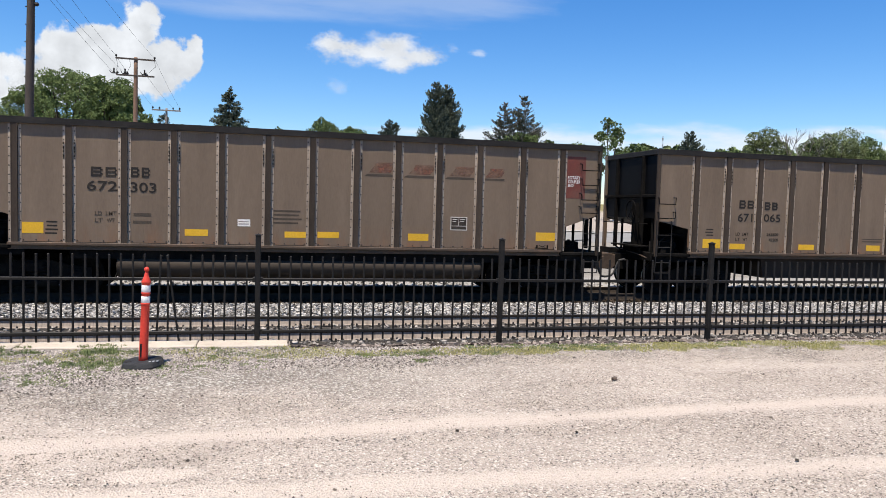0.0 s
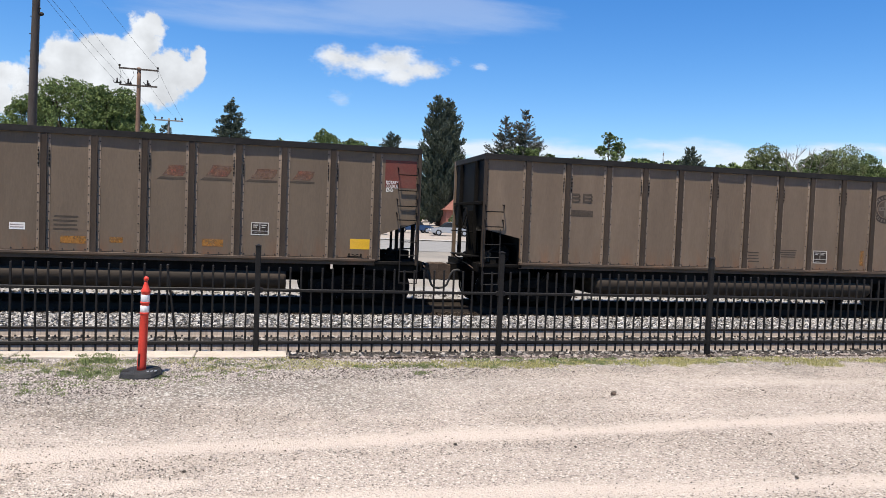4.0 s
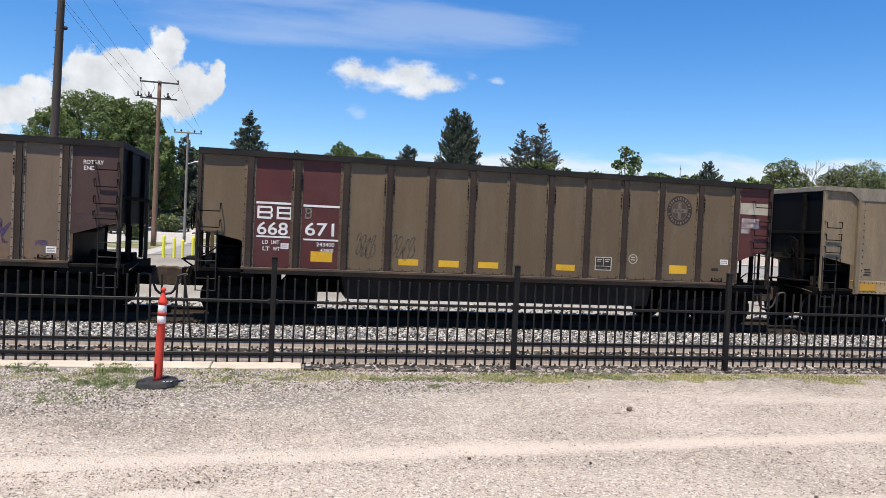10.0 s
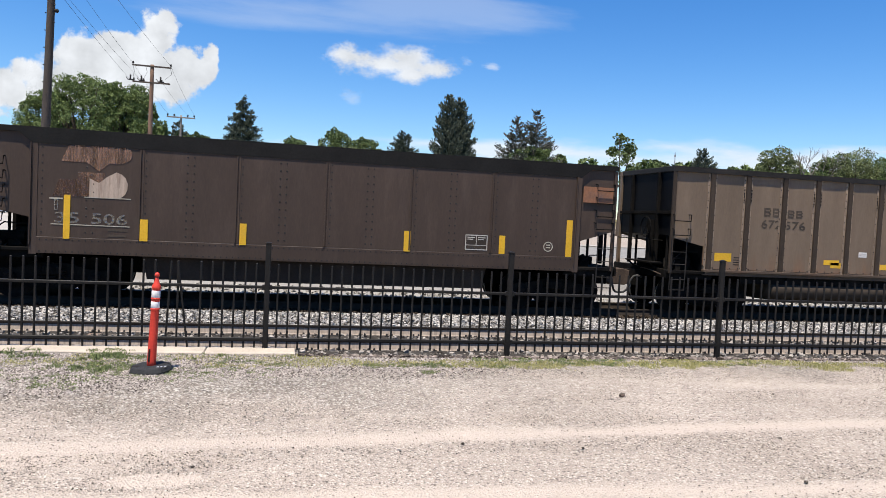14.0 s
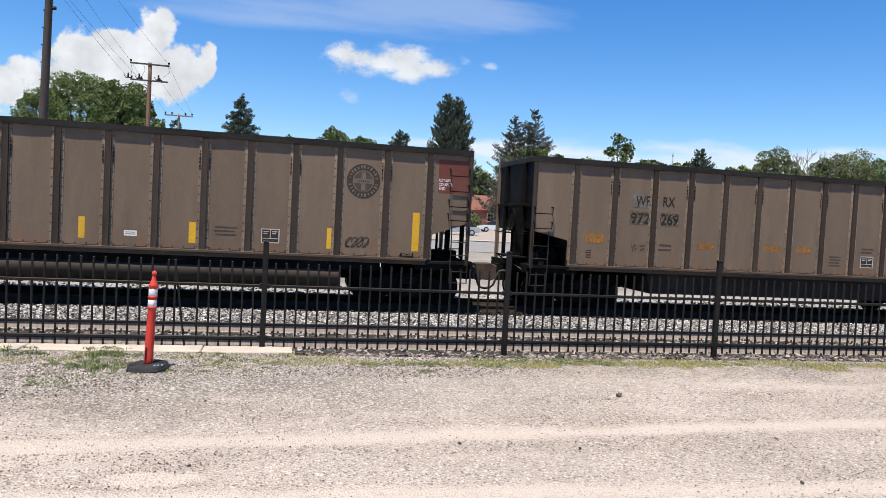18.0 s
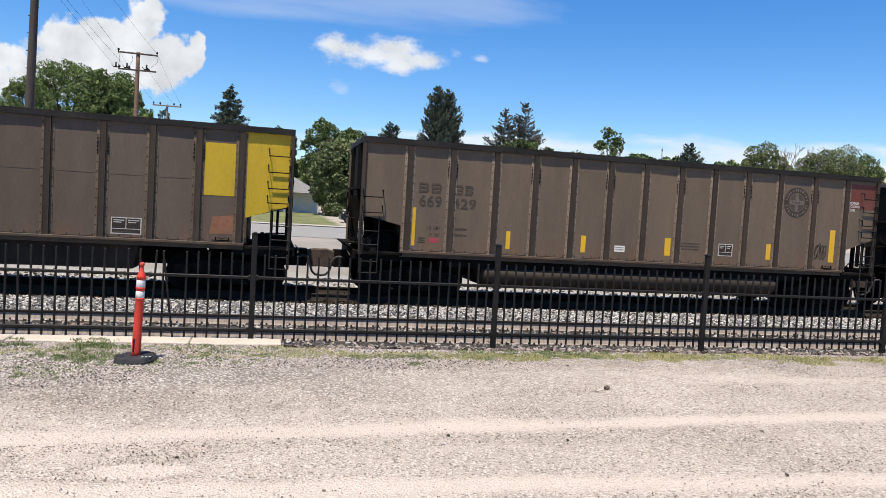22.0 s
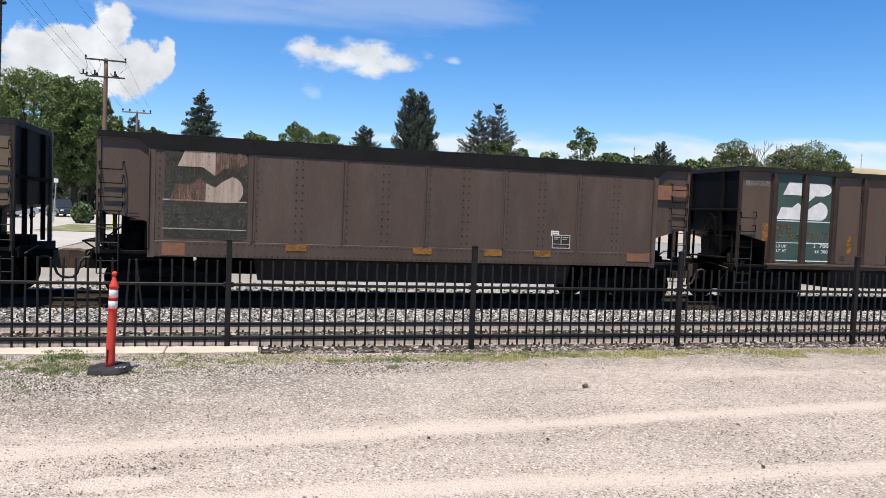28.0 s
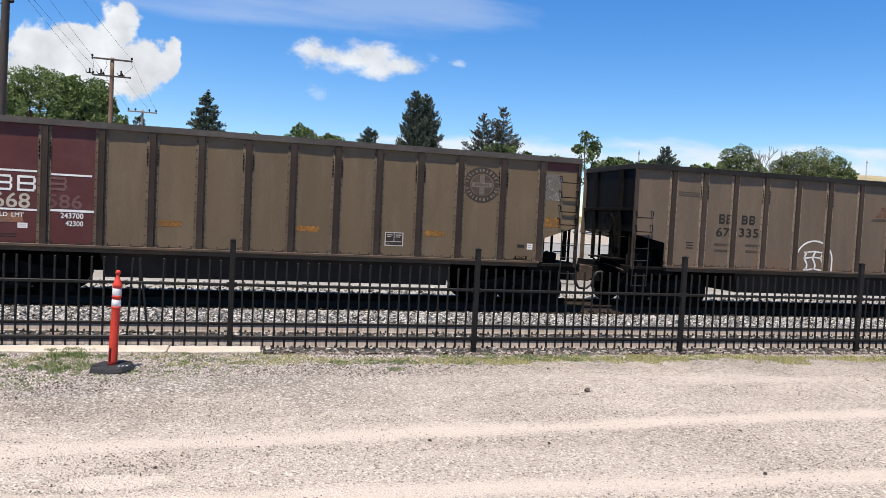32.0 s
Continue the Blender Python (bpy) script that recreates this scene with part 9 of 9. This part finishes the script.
def radio_mast(bx, y, foot, top, label):
    """A thin lattice mast on the skyline: three legs, rungs and two drums."""
    m = empty("radio_mast", (bx * y, y, foot), label=label, category="mast")
    h, r = EYE.z + top * y - foot, 0.0007 * y
    for k in range(3):
        bm = bmesh.new()
        add_tube(bm, [(r * math.cos(k * 2.1), r * math.sin(k * 2.1), -1), (r * math.cos(k * 2.1), r * math.sin(k * 2.1), h)], y * 0.00018, 5)
        part("leg", bm, GALVANISED, m)
    for f in (0.86, 0.94):
        bm = bmesh.new()
        add_lathe(bm, ((r * 1.6, 0), (r * 1.6, h * 0.03)), "z", 8, (0, 0, h * f))
        part("drum", bm, RED_MARK if f > 0.9 else GALVANISED, m)


radio_mast(0.5737, 250, ground_height(250), 0.117, "thin red and grey radio mast over the far trees")
radio_mast(1.0045, 640, 34.0, 0.131, "thin grey mast on a dry hill")


# ---- clouds ----
def cloud_material(name, scale, seed, lo, hi, dens=1.0, stretch=(1, 1, 1), shade=0.12, edge=True, rough=0.58):
    """A bright cloud sheet that thins out through noise towards its rim."""
    m = bpy.data.materials.new(name)
    m.use_nodes = True
    nt = m.node_tree
    nt.nodes.remove(nt.nodes["Principled BSDF"])
    N, L = nt.nodes.new, nt.links.new
    out = nt.nodes["Material Output"]
    tc, mp, nz, n2 = N("ShaderNodeTexCoord"), N("ShaderNodeMapping"), N("ShaderNodeTexNoise"), N("ShaderNodeTexNoise")
    mp.inputs["Scale"].default_value, mp.inputs["Location"].default_value = stretch, (seed, seed * 0.7, 0)
    L(tc.outputs["Object"], mp.inputs[0]), L(mp.outputs[0], nz.inputs["Vector"]), L(mp.outputs[0], n2.inputs["Vector"])
    nz.inputs["Scale"].default_value, nz.inputs["Detail"].default_value, nz.inputs["Roughness"].default_value = scale, 9, rough
    n2.inputs["Scale"].default_value, n2.inputs["Detail"].default_value = scale * 0.55, 5
    sub = N("ShaderNodeMath")
    sub.operation = "ADD"
    if edge:
        at = N("ShaderNodeAttribute")
        at.attribute_name = "body"
        L(at.outputs["Fac"], sub.inputs[0])
    else:
        sub.inputs[0].default_value = 0.0
    L(nz.outputs["Fac"], sub.inputs[1])
    r = N("ShaderNodeMapRange")
    r.interpolation_type = "SMOOTHSTEP"
    r.inputs["From Min"].default_value, r.inputs["From Max"].default_value, r.inputs["To Max"].default_value = lo, hi, dens
    L(sub.outputs[0], r.inputs["Value"])
    em, tr, mx, col = N("ShaderNodeEmission"), N("ShaderNodeBsdfTransparent"), N("ShaderNodeMixShader"), N("ShaderNodeMapRange")
    col.inputs["From Min"].default_value, col.inputs["From Max"].default_value = 0.35, 0.65
    col.inputs["To Min"].default_value, col.inputs["To Max"].default_value = CLOUD * (1 - shade), CLOUD
    L(n2.outputs["Fac"], col.inputs["Value"]), L(col.outputs["Result"], em.inputs["Strength"])
    em.inputs["Color"].default_value = (0.92, 0.955, 1.0, 1)
    L(r.outputs["Result"], mx.inputs[0]), L(tr.outputs[0], mx.inputs[1]), L(em.outputs[0], mx.inputs[2]), L(mx.outputs[0], out.inputs["Surface"])
    return m


CLOUD = 0.64
FAR = 3000.0
LAYERS = []


def cloud_sheet(name, label, mat, lobes, cell=0.006, pad=0.03):
    """A far backdrop of cloud. lobes: bearing x/y, rise z/y, and the two half-widths of each swelling of its body."""
    x0, x1 = min(a - c for a, b, c, d in lobes) - pad, max(a + c for a, b, c, d in lobes) + pad
    z0, z1 = min(b - d for a, b, c, d in lobes) - pad, max(b + d for a, b, c, d in lobes) + pad
    nx, nz = int((x1 - x0) / cell) + 1, int((z1 - z0) / cell) + 1
    far = FAR + 45 * len(LAYERS)
    LAYERS.append(name)
    verts, body, faces = [], [], []
    for j in range(nz + 1):
        for i in range(nx + 1):
            u, v = x0 + (x1 - x0) * i / nx, z0 + (z1 - z0) * j / nz
            verts.append((u * far, far, EYE.z + v * far))
            s = max(1 - math.hypot((u - a) / c, (v - b) / d) for a, b, c, d in lobes)
            rim = min(1.0, 8 * min(i / nx, 1 - i / nx, j / nz, 1 - j / nz))
            body.append(max(-0.7, min(0.5, 0.62 * s)) - 0.7 * (1 - rim))
    for j in range(nz):
        for i in range(nx):
            a = j * (nx + 1) + i
            faces.append((a, a + 1, a + nx + 2, a + nx + 1))
    me = bpy.data.meshes.new(name)
    me.from_pydata(verts, [], faces)
    at = me.attributes.new("body", "FLOAT", "POINT")
    at.data.foreach_set("value", body)
    me.materials.append(mat)
    ob = new(name, me)
    ob.visible_shadow = False
    return tagged(ob, label, "cloud", kind="structure")


CUMULUS = cloud_material("sunlit cumulus cloud", 0.014, 3, 0.46, 0.68, shade=0.26, rough=0.56)
RAGGED = cloud_material("ragged thin cumulus cloud", 0.013, 5, 0.52, 0.98, 0.97, (0.8, 1, 1.2), 0.22, rough=0.66)
SHRED = cloud_material("torn shred of cloud", 0.020, 8, 0.68, 1.2, 0.5, (0.7, 1, 1.5), 0.05, rough=0.62)
WISP = cloud_material("thin high cloud", 0.004, 11, 0.46, 0.95, 0.25, (0.30, 1, 1.8), 0.05)
cloud_sheet("backdrop_cloud_great", "towering white cumulus cloud over the trees", CUMULUS,
            ((-0.245, 0.175, 0.056, 0.040), (-0.195, 0.178, 0.062, 0.044), (-0.262, 0.190, 0.034, 0.022), (-0.215, 0.200, 0.040, 0.020), (-0.172, 0.215, 0.024, 0.034), (-0.165, 0.234, 0.021, 0.020), (-0.145, 0.178, 0.045, 0.032), (-0.110, 0.180, 0.018, 0.020), (-0.103, 0.195, 0.012, 0.020), (-0.165, 0.155, 0.05, 0.026), (-0.26, 0.145, 0.07, 0.034)))
cloud_sheet("backdrop_cloud_low", "white cumulus cloud low at the sky's edge", CUMULUS, ((-0.350, 0.130, 0.050, 0.030), (-0.324, 0.158, 0.020, 0.018), (-0.42, 0.12, 0.09, 0.040)))
cloud_sheet("backdrop_cloud_small", "small ragged white cumulus cloud", RAGGED, ((0.122, 0.207, 0.090, 0.021), (0.156, 0.217, 0.056, 0.028), (0.072, 0.213, 0.032, 0.025), (0.192, 0.209, 0.046, 0.017), (0.160, 0.198, 0.040, 0.015)), cell=0.004)
cloud_sheet("backdrop_cloud_shred", "tiny shred of white cloud", SHRED, ((0.280, 0.219, 0.022, 0.012), (0.080, 0.160, 0.028, 0.018), (0.240, 0.222, 0.020, 0.012)), cell=0.004, pad=0.02)
BANK = cloud_material("pale bank of far cloud", 0.005, 17, 0.44, 0.85, 0.75, (0.35, 1, 1.8), 0.05)
cloud_sheet("backdrop_cloud_edge", "bank of pale cloud along the horizon", BANK, ((0.80, 0.112, 0.42, 0.026), (0.35, 0.10, 0.25, 0.016), (-0.02, 0.085, 0.07, 0.03), (1.0, 0.135, 0.2, 0.018)), cell=0.02)
cloud_sheet("backdrop_cloud_high", "thin streaks of high white cloud", WISP, ((0.05, 0.262, 0.30, 0.022), (-0.32, 0.30, 0.20, 0.035), (0.25, 0.30, 0.25, 0.03), (-0.10, 0.31, 0.25, 0.03)), cell=0.02)

# ---- motion ----
TRAIN = [(0, -6.53), (0.5, -11.10), (1, -15.44), (1.5, -20.44), (2, -25.12), (3, -34.46), (6, -61.91), (7, -71.51), (8, -80.67), (9, -89.97), (10, -99.19), (11, -108.01), (11.5, -112.93), (12, -117.55), (12.5, -122.10), (13, -126.36), (13.5, -131.28), (14, -135.85), (17, -163.20), (18, -171.96), (19, -181.37), (20, -190.04), (21, -199.40), (22, -208.33), (23, -217.11), (23.5, -221.78), (24, -226.27), (24.5, -230.73), (25, -234.96), (28, -262.02), (29, -271.09), (29.5, -275.25), (30, -279.66), (30.5, -284.42), (31, -288.89), (31.5, -293.40), (32, -297.70)]
WHEEL_R = 0.457


def train_x(t):
    """Where the front of wagon 0 stands along the track."""
    for (a, xa), (b, xb) in zip(TRAIN, TRAIN[1:]):
        if t <= b:
            return xa + (xb - xa) * (t - a) / (b - a)
    return TRAIN[-1][1]


def motions():
    for car, k in WAGONS:
        walk(car, [(t, pose(x + k * PITCH, TRACK_Y, RAIL_Z)) for t, x in TRAIN])
    # wheels roll while their wagon passes by
    for w, wx, k in WHEELS:
        rows, step, t = [], 1 / 15, 0.0
        seen = [t for t in [n * step for n in range(481)] if -34 < train_x(t) + k * PITCH < 36]
        if not seen:
            continue
        times = sorted({0.0, *seen, 32.0})
        angle, last = 0.0, None
        for t in times:
            if last is not None and t - last < 0.1:
                angle -= (train_x(last) - train_x(t)) / WHEEL_R
            rows.append((t, pose(wx, 0, WHEEL_R, 0, math.degrees(angle), 0)))
            last = t
        walk(w, rows)


motions()
